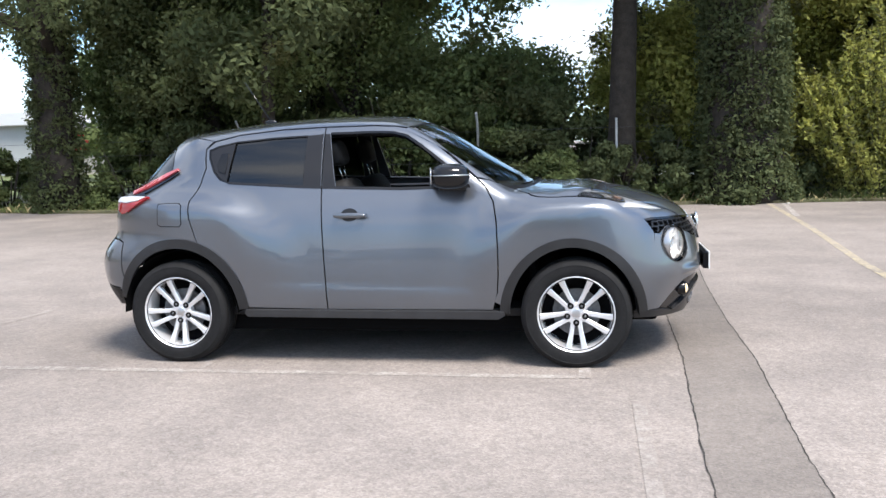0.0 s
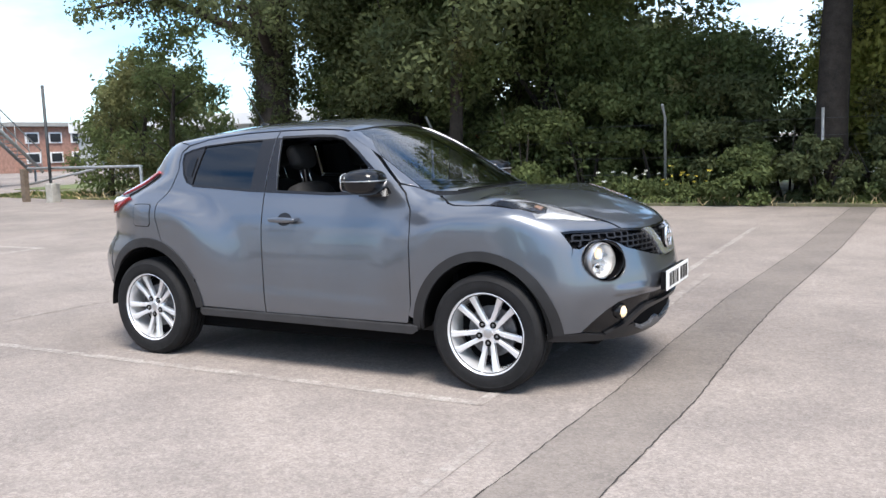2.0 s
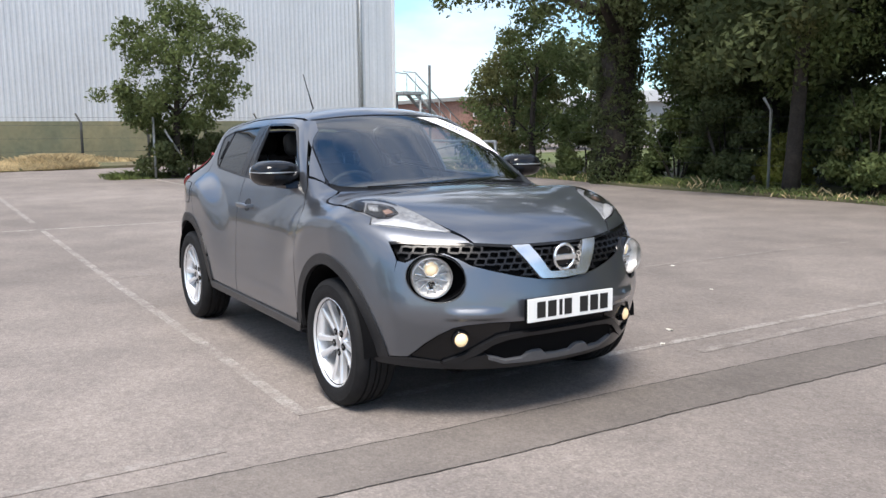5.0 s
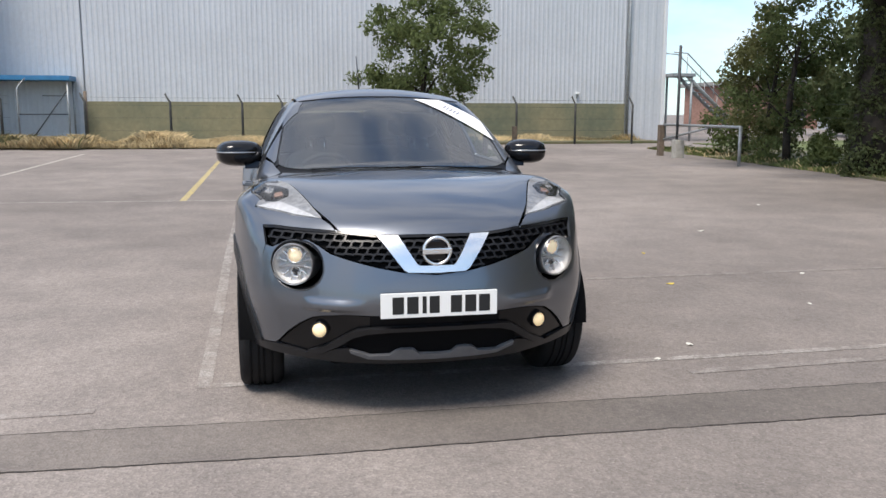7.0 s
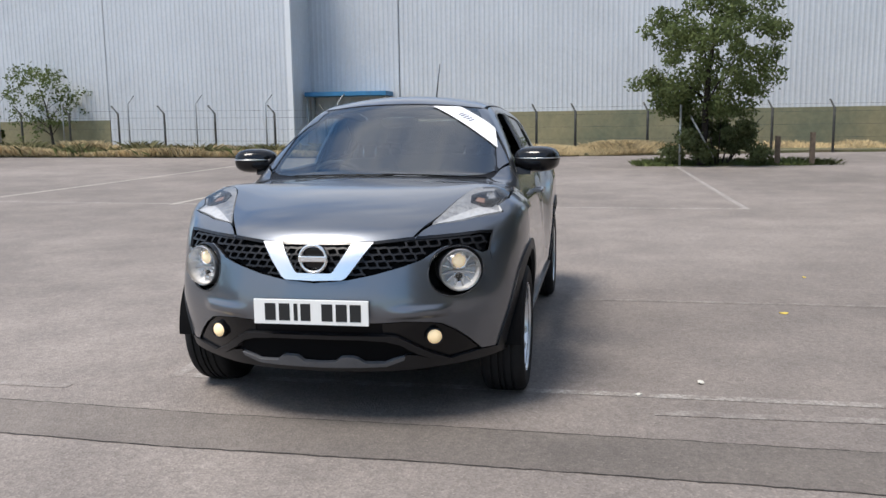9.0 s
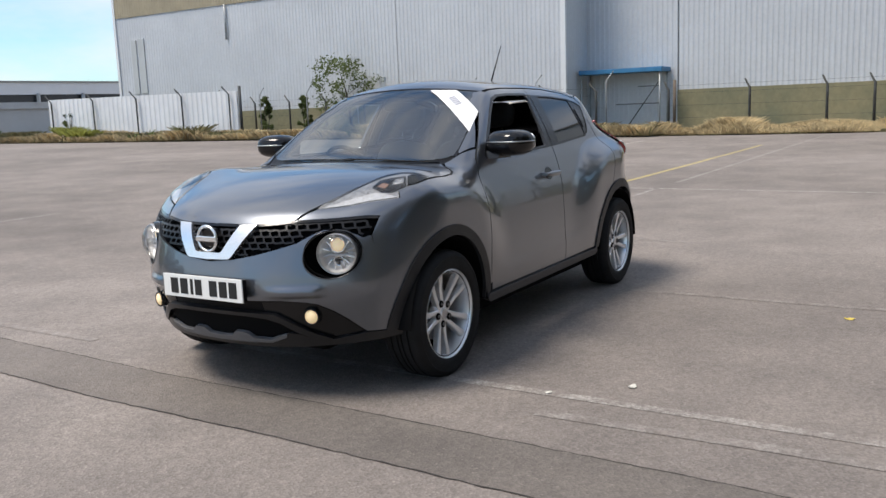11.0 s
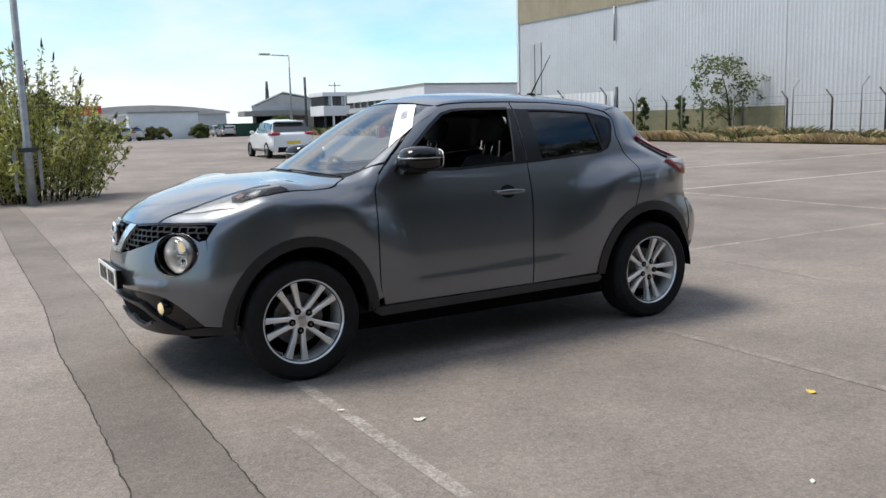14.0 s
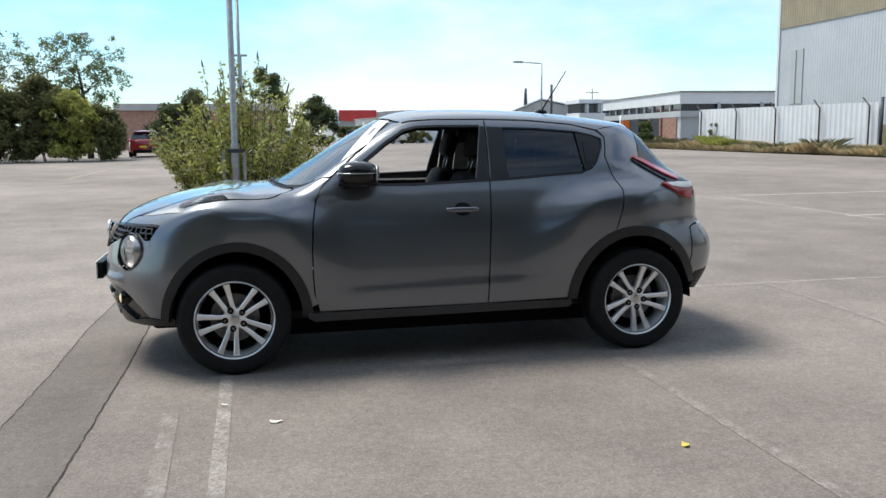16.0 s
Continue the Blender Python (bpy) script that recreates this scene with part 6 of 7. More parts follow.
bonnet = outline(("T", [(1.03, 0.0), (1.022, 0.2), (1.0, 0.42), (0.948, 0.56), (0.898, 0.630), (0.928, 0.670), (0.966, 0.708), (1.004, 0.757), (1.048, 0.778), (1.17, 0.787), (1.272, 0.790), (1.308, 0.738), (1.342, 0.667), (1.40, 0.622), (1.46, 0.596), (1.566, 0.560), (1.70, 0.517), (1.77, 0.485), (1.84, 0.449), (1.889, 0.420)]),
                 ("F", [(0.40, 0.869), (0.25, 0.856), (0.15, 0.855), (0.0, 0.855)]), ("T", [(1.9, 0.0), (1.4, 0.0), (1.03, 0.0)]))
panel("bonnet", car, bonnet, (-0.35, 0, -1), PAINT, whole=True, gap=0.002)

roof = outline(("T", [(0.272, 0.0), (0.262, 0.2), (0.235, 0.42), (0.205, 0.535), (0.215, 0.562), (0.35, 0.596), (0.55, 0.632), (0.76, 0.664), (0.778, 0.675)]),
               ("S", [(0.675, 1.146), (0.51, 1.284), (0.36, 1.40), (0.255, 1.456), (0.15, 1.476), (0.0, 1.485), (-0.32, 1.485), (-0.60, 1.478), (-0.90, 1.451), (-1.07, 1.412)]),
               ("T", [(-1.22, 0.53), (-1.36, 0.42), (-1.45, 0.2), (-1.47, 0.0), (-0.8, 0.0), (0.0, 0.0), (0.272, 0.0)]))
panel("roof", car, roof, (0, -0.35, -1), PAINT, whole=True, gap=0.0)

quarter = outline(("S", [(-1.099, 0.785), (-1.144, 0.93), (-1.154, 1.04), (-1.118, 1.14), (-1.094, 1.24), (-1.108, 1.30), (-1.114, 1.365), (-1.076, 1.412)]),
                  ("T", [(-1.22, 0.53), (-1.36, 0.42)]), ("B", [(0.42, 1.40), (0.50, 1.36), (0.585, 1.28), (0.64, 1.20), (0.69, 1.10), (0.715, 1.02), (0.735, 0.90), (0.74, 0.79)]),
                  ("S", [(-1.66, 0.775), (-1.66, 0.60)] + arc(*RA, 0.455, 0.48, 152, 71)))
panel("rear_quarter", car, quarter, (0.45, -1, -0.25), PAINT)
panel("tailgate", car, outline(("B", [(0.0, 1.06), (0.70, 1.06), (0.715, 1.02), (0.735, 0.90), (0.74, 0.795), (0.0, 0.79), (0.0, 1.06)])), (1, -0.2, 0), PAINT, whole=True, gap=0.0)
panel("rear_screen", car, outline(("B", [(0.0, 1.41), (0.42, 1.39), (0.50, 1.35), (0.585, 1.27), (0.64, 1.19), (0.69, 1.09), (0.70, 1.065), (0.0, 1.065), (0.0, 1.41)])), (1, -0.2, -0.2), GLOSS_BLACK, whole=True, off=-0.003, gap=0.0, label="dark tinted rear screen")
panel("rear_bumper", car, outline(("B", [(0.0, 0.785), (0.74, 0.785)]), ("S", [(-1.665, 0.77), (-1.665, 0.60)] + arc(*RA, 0.455, 0.48, 153, 164, 6)), ("S", [(-1.70, 0.48), (-1.80, 0.485)]), ("B", [(0.70, 0.49), (0.4, 0.50), (0.0, 0.50), (0.0, 0.785)])), (1, -0.8, 0), PAINT, whole=True, off=0.003, depth=0.02, gap=0.001)
panel("rear_bumper_skirt", car, outline(("B", [(0.0, 0.495), (0.4, 0.495), (0.70, 0.485)]), ("S", [(-1.80, 0.478), (-1.695, 0.475), (-1.69, 0.41), (-1.68, 0.365)]), ("B", [(0.6, 0.34), (0.0, 0.33), (0.0, 0.495)])), (1, -0.8, 0.1), BLACK_PLASTIC, whole=True, off=0.002, depth=0.02)

bumper_low = [(0.705, 0.337), (0.65, 0.405), (0.605, 0.448), (0.55, 0.486), (0.50, 0.498), (0.40, 0.508), (0.27, 0.505), (0.0, 0.505)]
head = outline(("F", disc_line(0.605, 0.714, 0.114, 44, 0.110)))
front = outline(("F", [(0.0, 0.681), (0.15, 0.695), (0.265, 0.717), (0.38, 0.747), (0.46, 0.772), (0.515, 0.807), (0.556, 0.827), (0.618, 0.824), (0.668, 0.808), (0.712, 0.787), (0.739, 0.794)]),
                ("S", [(1.7205, 0.74), (1.7045, 0.60), (1.688, 0.48), (1.674, 0.374)]), ("F", [(0.81, 0.334)] + bumper_low + [(0.0, 0.681)]))
panel("front_bumper", car, front, (-1, -0.75, -0.05), PAINT, whole=True, holes=[head], gap=0.0006, grid=0.014)
low_bumper = panel("lower_bumper", car, outline(("F", [(0.0, 0.501), (0.27, 0.501), (0.40, 0.504), (0.50, 0.494), (0.548, 0.482), (0.602, 0.444), (0.646, 0.401), (0.70, 0.335), (0.81, 0.331)]),
                ("S", [(1.668, 0.330), (1.655, 0.30)]), ("F", [(0.70, 0.288), (0.62, 0.280), (0.45, 0.272), (0.3, 0.268), (0.0, 0.266), (0.0, 0.501)])), (-1, -0.6, 0.0), BLACK_PLASTIC, whole=True, off=-0.014, depth=0.03, gap=0.0)[0]
for nm, pts, mat, off, lab in (
        ("fog_pocket", [(0.30, 0.495), (0.40, 0.500), (0.50, 0.490), (0.545, 0.478), (0.598, 0.441), (0.642, 0.399), (0.695, 0.337), (0.60, 0.312), (0.565, 0.312), (0.49, 0.352), (0.41, 0.408), (0.355, 0.440), (0.30, 0.446)], GLOSS_BLACK, -0.011, "gloss black fog lamp pocket"),
        ("lower_lip", [(0.81, 0.332), (0.708, 0.332), (0.60, 0.310), (0.565, 0.303), (0.515, 0.304), (0.44, 0.338), (0.39, 0.344), (0.36, 0.312), (0.29, 0.288), (0.20, 0.282), (0.20, 0.264), (0.30, 0.266), (0.45, 0.270), (0.62, 0.278), (0.80, 0.298)], LIP_BLACK, 0.004, "satin black bumper lip")):
    for o in panel(nm, car, outline(("F", pts), step=0.012), (-1, -0.5, 0), mat, off=off, depth=0.02, grid=0.018, gap=0.0, label=lab):
        o.parent = low_bumper
for nm, pts, mat, off, lab in (
        ("lower_intake", [(0.0, 0.430), (0.20, 0.428), (0.306, 0.417), (0.365, 0.398), (0.395, 0.372), (0.40, 0.345), (0.38, 0.33), (0.29, 0.29), (0.0, 0.284), (0.0, 0.430)], DARK_INNER, -0.010, ""),
        ("skid_bar", [(0.0, 0.310), (0.074, 0.314), (0.100, 0.337), (0.112, 0.340), (0.158, 0.340), (0.178, 0.334), (0.206, 0.312), (0.295, 0.309), (0.335, 0.324), (0.384, 0.338), (0.378, 0.322), (0.30, 0.293), (0.20, 0.289), (0.0, 0.286), (0.0, 0.310)], SKID_GREY, 0.010, "grey scalloped skid bar"),
        ("bumper_bar", [(0.0, 0.449), (0.20, 0.447), (0.30, 0.444), (0.356, 0.437), (0.407, 0.407), (0.487, 0.352), (0.572, 0.309), (0.515, 0.306), (0.435, 0.349), (0.369, 0.398), (0.306, 0.418), (0.20, 0.428), (0.0, 0.430), (0.0, 0.449)], LIP_BLACK, 0.010, "satin black bumper bar"),
        ("lower_lip", [(0.0, 0.286), (0.20, 0.284), (0.20, 0.264), (0.0, 0.262), (0.0, 0.286)], LIP_BLACK, 0.003, "")):
    for o in panel(nm, car, outline(("F", pts), step=0.010), (-1, -0.35, 0), mat, whole=True, off=off, depth=0.03, grid=0.015, gap=0.0, label=lab):
        o.parent = low_bumper

# black arch flares, sills
for (cx, cz), a0, a1, b, ends in ((FA, 0.43, 0.374, (0.465, 0.415), (2, 178)), (RA, 0.455, 0.396, (0.48, 0.424), (4, 168))):
    panel("arch_flare", car, outline(("S", arc(cx, cz, a0 + 0.004, b[0] + 0.004, *ends, 44) + arc(cx, cz, a1, b[1], ends[1], ends[0], 44)), step=0.015), (0, -1, 0.0), FLARE_GREY, off=0.008, depth=0.02, grid=0.03, gap=0.0)
panel("side_sill", car, outline(("S", [(0.835, 0.345), (0.3, 0.347), (-0.3, 0.349), (-0.80, 0.352), (-0.81, 0.325), (-0.79, 0.306), (0.0, 0.300), (0.80, 0.296), (0.838, 0.32), (0.835, 0.345)])), (0, -1, 0.15), SILL_GREY, off=0.016, depth=0.06, gap=0.0)

# glazing
ws = outline(("T", [(1.005, 0.0), (0.985, 0.25), (0.93, 0.45), (0.85, 0.60), (0.80, 0.652), (0.74, 0.652), (0.55, 0.622), (0.35, 0.586), (0.235, 0.552), (0.222, 0.53), (0.25, 0.42), (0.278, 0.2), (0.288, 0.0), (0.6, 0.0), (1.005, 0.0)]))
wscr = panel("windscreen", car, ws, (-0.4, 0, -1), SCREEN_GLASS, whole=True, off=-0.003, depth=0.004, gap=0.0)[0]
wscr.visible_shadow = False
panel("screen_surround", car, outline(("T", [(0.80, 0.672), (0.755, 0.664), (0.55, 0.633), (0.35, 0.597), (0.215, 0.563), (0.205, 0.535), (0.235, 0.548), (0.35, 0.582), (0.55, 0.618), (0.745, 0.648), (0.80, 0.648)]), step=0.012), (-0.3, 0, -1), GLOSS_BLACK, off=-0.004, grid=0.015, gap=0.0)
panel("cowl", car, outline(("T", [(1.028, 0.0), (1.02, 0.2), (0.998, 0.42), (0.945, 0.56), (0.896, 0.628), (0.883, 0.642), (0.82, 0.664), (0.80, 0.655), (0.85, 0.60), (0.93, 0.45), (0.985, 0.25), (1.005, 0.0)])), (0, 0, -1), BLACK_PLASTIC, whole=True, off=-0.006, gap=0.0)
panel("rear_door_glass", car, outline(("S", [(-0.43, 1.118), (-0.434, 1.422), (-0.65, 1.415), (-0.905, 1.395), (-0.93, 1.150)])), (0, -1, -0.3), TINTED_GLASS, off=-0.006, depth=0.004, label="dark privacy glass")
panel("window_tail_trim", car, outline(("S", [(-0.94, 1.152), (-0.915, 1.395), (-1.03, 1.370), (-1.078, 1.350), (-1.072, 1.306), (-1.028, 1.218), (-0.985, 1.172)])), (0, -1, -0.3), GLOSS_TRIM, off=-0.002)
panel("hidden_door_handle", car, outline(("S", [(-0.955, 1.20), (-0.95, 1.33), (-1.0, 1.33), (-1.02, 1.26), (-1.0, 1.215)]), step=0.01), (0, -1, -0.3), GLOSS_BLACK, off=0.004, grid=0.02)
panel("pillar_trim", car, outline(("S", [(-0.214, 1.106), (-0.283, 1.437), (-0.316, 1.437), (-0.299, 1.103)])), (0, -1, -0.3), GLOSS_TRIM, off=0.0012, depth=0.01)
panel("pillar_trim", car, outline(("S", [(-0.309, 1.104), (-0.326, 1.437), (-0.433, 1.430), (-0.428, 1.112)])), (0, -1, -0.3), GLOSS_TRIM, off=0.0012, depth=0.01)
panel("belt_seal", car, outline(("S", [(0.63, 1.100), (0.2, 1.094), (-0.21, 1.109), (-0.43, 1.118), (-0.93, 1.150), (-0.93, 1.136), (-0.43, 1.102), (-0.21, 1.093), (0.2, 1.078), (0.635, 1.085)]), step=0.03), (0, -1, -0.3), GLOSS_TRIM, off=0.003, grid=0.03, gap=0.0)
panel("window_seal", car, outline(("S", [(0.63, 1.098), (0.50, 1.219), (0.33, 1.347), (0.218, 1.419), (0.13, 1.441), (0.0, 1.447), (-0.28, 1.446), (-0.28, 1.432), (0.0, 1.433), (0.128, 1.427), (0.21, 1.405), (0.33, 1.328), (0.50, 1.195), (0.60, 1.098)]), step=0.02), (0, -1, -0.3), GLOSS_BLACK, off=0.001, depth=0.03, grid=0.03, gap=0.0)
panel("mirror_sail", car, outline(("S", [(0.615, 1.10), (0.505, 1.20), (0.46, 1.10)])), (0, -1, -0.3), GLOSS_BLACK, off=0.002)

panel("window_seal", car, outline(("S", [(-0.43, 1.432), (-0.65, 1.425), (-0.91, 1.405), (-1.03, 1.380), (-1.090, 1.356), (-1.083, 1.302), (-1.037, 1.210), (-0.99, 1.161), (-0.93, 1.141), (-0.93, 1.150), (-0.985, 1.170), (-1.028, 1.217), (-1.073, 1.306), (-1.080, 1.350), (-1.03, 1.371), (-0.91, 1.396), (-0.65, 1.416), (-0.43, 1.423)]), step=0.02), (0, -1, -0.3), GLOSS_BLACK, off=0.001, depth=0.03, grid=0.03, gap=0.0)

# grille with its bars, and the bright V
grille_line = [(0.0, 0.852), (0.25, 0.853), (0.42, 0.867), (0.59, 0.871), (0.70, 0.877), (0.746, 0.874), (0.742, 0.838), (0.737, 0.80), (0.712, 0.791), (0.668, 0.812), (0.618, 0.828), (0.556, 0.831), (0.513, 0.811), (0.458, 0.776), (0.38, 0.751), (0.265, 0.721), (0.15, 0.699), (0.0, 0.685), (0.0, 0.852)]
grille = panel("grille_backing", car, outline(("F", grille_line)), (-1, -0.45, 0), DARK_INNER, whole=True, off=-0.028, gap=0.0)[0]
gpoly = np.array(grille_line[:-1])


def bar_on_front(a, b, width, off, thick):
    """A short bar from a to b in front view, lying on the form."""
    a, b = np.array(a), np.array(b)
    t = (b - a) / np.linalg.norm(b - a)
    s = np.array([-t[1], t[0]]) * width / 2
    k = max(2, int(np.linalg.norm(b - a) / 0.02) + 1)
    mids = a + (b - a) * np.linspace(0, 1, k)[:, None]
    q = np.concatenate([mids + s, mids - s])
    p, _ = cast(np.stack([np.full(len(q), 3.0), q[:, 0], q[:, 1]], 1), np.tile(np.array([-1.0, 0, 0]), (len(q), 1)))
    n = normals(p)
    o, i = p + n * off, p + n * (off - thick)
    v = np.concatenate([o, i])
    f = []
    m = 2 * k
    for j in range(k - 1):
        f += [(j, j + 1, k + j + 1, k + j), (j, m + j, m + j + 1, j + 1), (k + j, k + j + 1, m + k + j + 1, m + k + j)]
    f += [(0, k, m + k, m), (k - 1, m + k - 1, m + 2 * k - 1, 2 * k - 1)]
    return v, f


gv, gf = [], []
for row in range(7):
    z0 = 0.690 + row * 0.028
    for col in range(-1, 17):
        y0 = 0.02 + col * 0.046 + (row % 2) * 0.023
        for a, b in (((y0, z0), (y0 + 0.034, z0 + 0.004)), ((y0 + 0.034, z0 + 0.004), (y0 + 0.023, z0 + 0.028)), ((y0, z0), (y0 - 0.011, z0 + 0.004))):
            m = np.array([a, b, (np.array(a) + np.array(b)) / 2])
            if not inside(gpoly, m).all() or near(gpoly, m).min() < 0.003 or min(a[0], b[0]) < 0:
                continue
            v, f = bar_on_front(a, b, 0.0085, -0.006, 0.024)
            for s in (1, -1):
                k = sum(map(len, gv))
                gv.append(v * (1, s, 1))
                gf += [tuple(k + i for i in (t if s > 0 else t[::-1])) for t in f]
part("grille_mesh", mesh("grille_mesh", np.concatenate(gv), gf, GRILLE_GREY, index=None), None, grille, "black fish-scale grille mesh")
panel("grille_top_trim", car, outline(("F", [(0.0, 0.857), (0.25, 0.858), (0.42, 0.872), (0.59, 0.877), (0.70, 0.882), (0.748, 0.878), (0.746, 0.868), (0.70, 0.871), (0.59, 0.865), (0.42, 0.861), (0.25, 0.846), (0.0, 0.845)]), step=0.015), (-1, -0.4, -0.4), GLOSS_BLACK, whole=True, off=-0.002, grid=0.02, gap=0.0)
panel("grille_vee", car, outline(("F", [(0.0, 0.722), (0.076, 0.722), (0.088, 0.730), (0.164, 0.848), (0.255, 0.849), (0.148, 0.706), (0.128, 0.694), (0.0, 0.690), (0.0, 0.722)]), step=0.012), (-1, -0.2, 0), CHROME, whole=True, off=0.014, depth=0.03, grid=0.02, gap=0.0, label="bright chrome V frame")


def torus(R, r, turn, n=40, m=10):
    v, f = [], []
    for i in range(n):
        a = 2 * math.pi * i / n
        for j in range(m):
            b = 2 * math.pi * j / m
            v.append(turn @ Vector(((R + r * math.cos(b)) * math.cos(a), (R + r * math.cos(b)) * math.sin(a), r * math.sin(b))))
            f.append((i * m + j, ((i + 1) % n) * m + j, ((i + 1) % n) * m + (j + 1) % m, i * m + (j + 1) % m))
    return v, f


FRONT_TURN = Matrix.Rotation(radians(90), 4, "Z") @ Matrix.Rotation(radians(90), 4, "X")   # local xy faces +x
emblem = part("emblem", mesh("emblem", *torus(0.060, 0.0075, Matrix.Translation((2.040, 0, 0.790)) @ FRONT_TURN), CHROME, True), None, car, "round chrome emblem with a crossbar")
part("crossbar", box((2.036, -0.066, 0.777), (2.052, 0.066, 0.803), 0.004), CHROME, emblem)
part("emblem_backing", box((2.010, -0.05, 0.74), (2.030, 0.05, 0.84), 0.01), GLOSS_BLACK, emblem)

# number plate with bars for its characters
plate = part("number_plate", box((2.092, -0.262, 0.506), (2.100, 0.262, 0.618), 0.003), PLATE_WHITE, car, "white front number plate")
part("plate_holder", box((2.060, -0.255, 0.51), (2.093, 0.255, 0.612), 0.004), BLACK_PLASTIC, plate)
for yb, wb in ((-0.185, 0.05), (-0.120, 0.05), (-0.068, 0.018), (-0.023, 0.045), (0.075, 0.05), (0.140, 0.05), (0.203, 0.05)):
    part("character_bar", box((2.0995, yb - wb / 2, 0.524), (2.1015, yb + wb / 2, 0.600)), PLATE_BLACK, plate)

# ---- wheels ----
def lathe(profile, n=64, turn=None, close=False):
    """A profile of (radius, along) turned about the local y axis."""
    v, f = [], []
    k = len(profile)
    for i in range(n):
        a = 2 * math.pi * i / n
        for r, y in profile:
            p = Vector((r * math.cos(a), y, r * math.sin(a)))
            v.append(turn @ p if turn else p)
    for i in range(n):
        j = (i + 1) % n
        for m in range(k if close else k - 1):
            q = (m + 1) % k
            f.append((i * k + m, i * k + q, j * k + q, j * k + m))
    return v, f


def sharp(me, angle=35):
    me.set_sharp_from_angle(angle=radians(angle))
    return me


def lump(size, at=(0, 0, 0), e=0.6, n=20, m=12, turn=None):
    """A rounded block: a superellipsoid of half-sizes size."""
    def pw(v, q):
        return math.copysign(abs(v) ** q, v)
    v, f = [], []
    for i in range(m + 1):
        b = math.pi * (i / m - 0.5)
        for j in range(n):
            a = 2 * math.pi * j / n
            p = Vector((size[0] * pw(math.cos(b), e) * pw(math.cos(a), e), size[1] * pw(math.cos(b), e) * pw(math.sin(a), e), size[2] * pw(math.sin(b), e)))
            v.append((turn @ p if turn else p) + Vector(at))
    for i in range(m):
        for j in range(n):
            f.append((i * n + j, i * n + (j + 1) % n, (i + 1) * n + (j + 1) % n, (i + 1) * n + j))
    return v, f


def spoke_mesh(side):
    """One of a pair of slim spokes, from hub to rim along local +x, its face towards +y."""
    v, f = [], []
    rows = [(0.034, 0.018, 0.0125, 0.060), (0.070, 0.0215, 0.0130, 0.060), (0.12, 0.0295, 0.0138, 0.065), (0.165, 0.0385, 0.0155, 0.073), (0.205, 0.0465, 0.0190, 0.080), (0.223, 0.0505, 0.0230, 0.082)]
    for r, o, w, y in rows:
        c = side * o
        v += [(r, y - 0.030, c - w), (r, y - 0.004, c - w), (r, y, c - w * 0.62), (r, y, c + w * 0.62), (r, y - 0.004, c + w), (r, y - 0.030, c + w)]
    for i in range(len(rows) - 1):
        for j in range(5):
            a = i * 6 + j
            f.append((a, a + 1, a + 7, a + 6))
    f += [(0, 5, 4, 3, 2, 1), tuple(range(30, 36))]
    bm = bmesh.new()
    bv = [bm.verts.new(p) for p in v]
    for t in f:
        bm.faces.new([bv[i] for i in t])
    bmesh.ops.recalc_face_normals(bm, faces=bm.faces)
    me = bpy.data.meshes.new("spoke")
    bm.to_mesh(me)
    bm.free()
    me.materials.append(ALLOY)
    return me


T = 0.330
tyre_prof = [(0.215, -0.09), (0.228, -0.100), (0.262, -0.109), (0.292, -0.108), (0.312, -0.100), (0.323, -0.088), (0.3275, -0.070), (0.3285, -0.056), (0.320, -0.055), (0.320, -0.045), (0.3295, -0.044), (T, -0.018), (0.321, -0.017), (0.321, -0.007), (T, -0.006),
             (T, 0.006), (0.321, 0.007), (0.321, 0.017), (T, 0.018), (0.3295, 0.044), (0.320, 0.045), (0.320, 0.055), (0.3285, 0.056), (0.3275, 0.070), (0.323, 0.088), (0.312, 0.100), (0.300, 0.1055), (0.298, 0.1075), (0.294, 0.1080), (0.292, 0.1065), (0.262, 0.109), (0.240, 0.105), (0.232, 0.100), (0.226, 0.092), (0.215, 0.088)]
rim_prof = [(0.2285, 0.096), (0.2300, 0.100), (0.2275, 0.1015), (0.2225, 0.098), (0.2195, 0.088), (0.2130, 0.070), (0.205, 0.02), (0.205, -0.06), (0.222, -0.09), (0.222, -0.10)]
tyre_me = sharp(shade(mesh("tyre", *lathe(tyre_prof, 96), RUBBER)), 40)
rim_me = sharp(shade(mesh("rim", *lathe(rim_prof, 80), ALLOY)), 50)
hub_me = sharp(shade(mesh("hub", *lathe([(0.0, 0.062), (0.028, 0.064), (0.030, 0.060), (0.040, 0.059), (0.062, 0.052), (0.070, 0.040), (0.070, 0.0)], 40), ALLOY)), 40)
cap_me = sharp(shade(mesh("centre_cap", *lathe([(0.0, 0.067), (0.020, 0.0665), (0.0265, 0.064), (0.0275, 0.060)], 30), SILVER)), 30)
disc_me = sharp(shade(mesh("brake_disc", *lathe([(0.05, 0.012), (0.07, 0.016), (0.07, 0.004), (0.142, 0.004), (0.142, -0.016), (0.05, -0.016)], 48), STEEL)), 30)
back_me = shade(mesh("backing", *lathe([(0.0, -0.045), (0.21, -0.045)], 40), DARK_INNER))
nut_me = mesh("wheel_nut", *lathe([(0.0, 0.0665), (0.0070, 0.0665), (0.0085, 0.065), (0.0085, 0.05)], 6), STEEL)
# the hub has no holes: a black disc gives their shade
well_me = sharp(shade(mesh("nut_hole_shade", *lathe([(0.0185, 0.0590), (0.0185, 0.0635), (0.0165, 0.0642), (0.0150, 0.0628), (0.0, 0.0628)], 18), DARK_INNER)), 30)
sp_a, sp_b = spoke_mesh(1), spoke_mesh(-1)


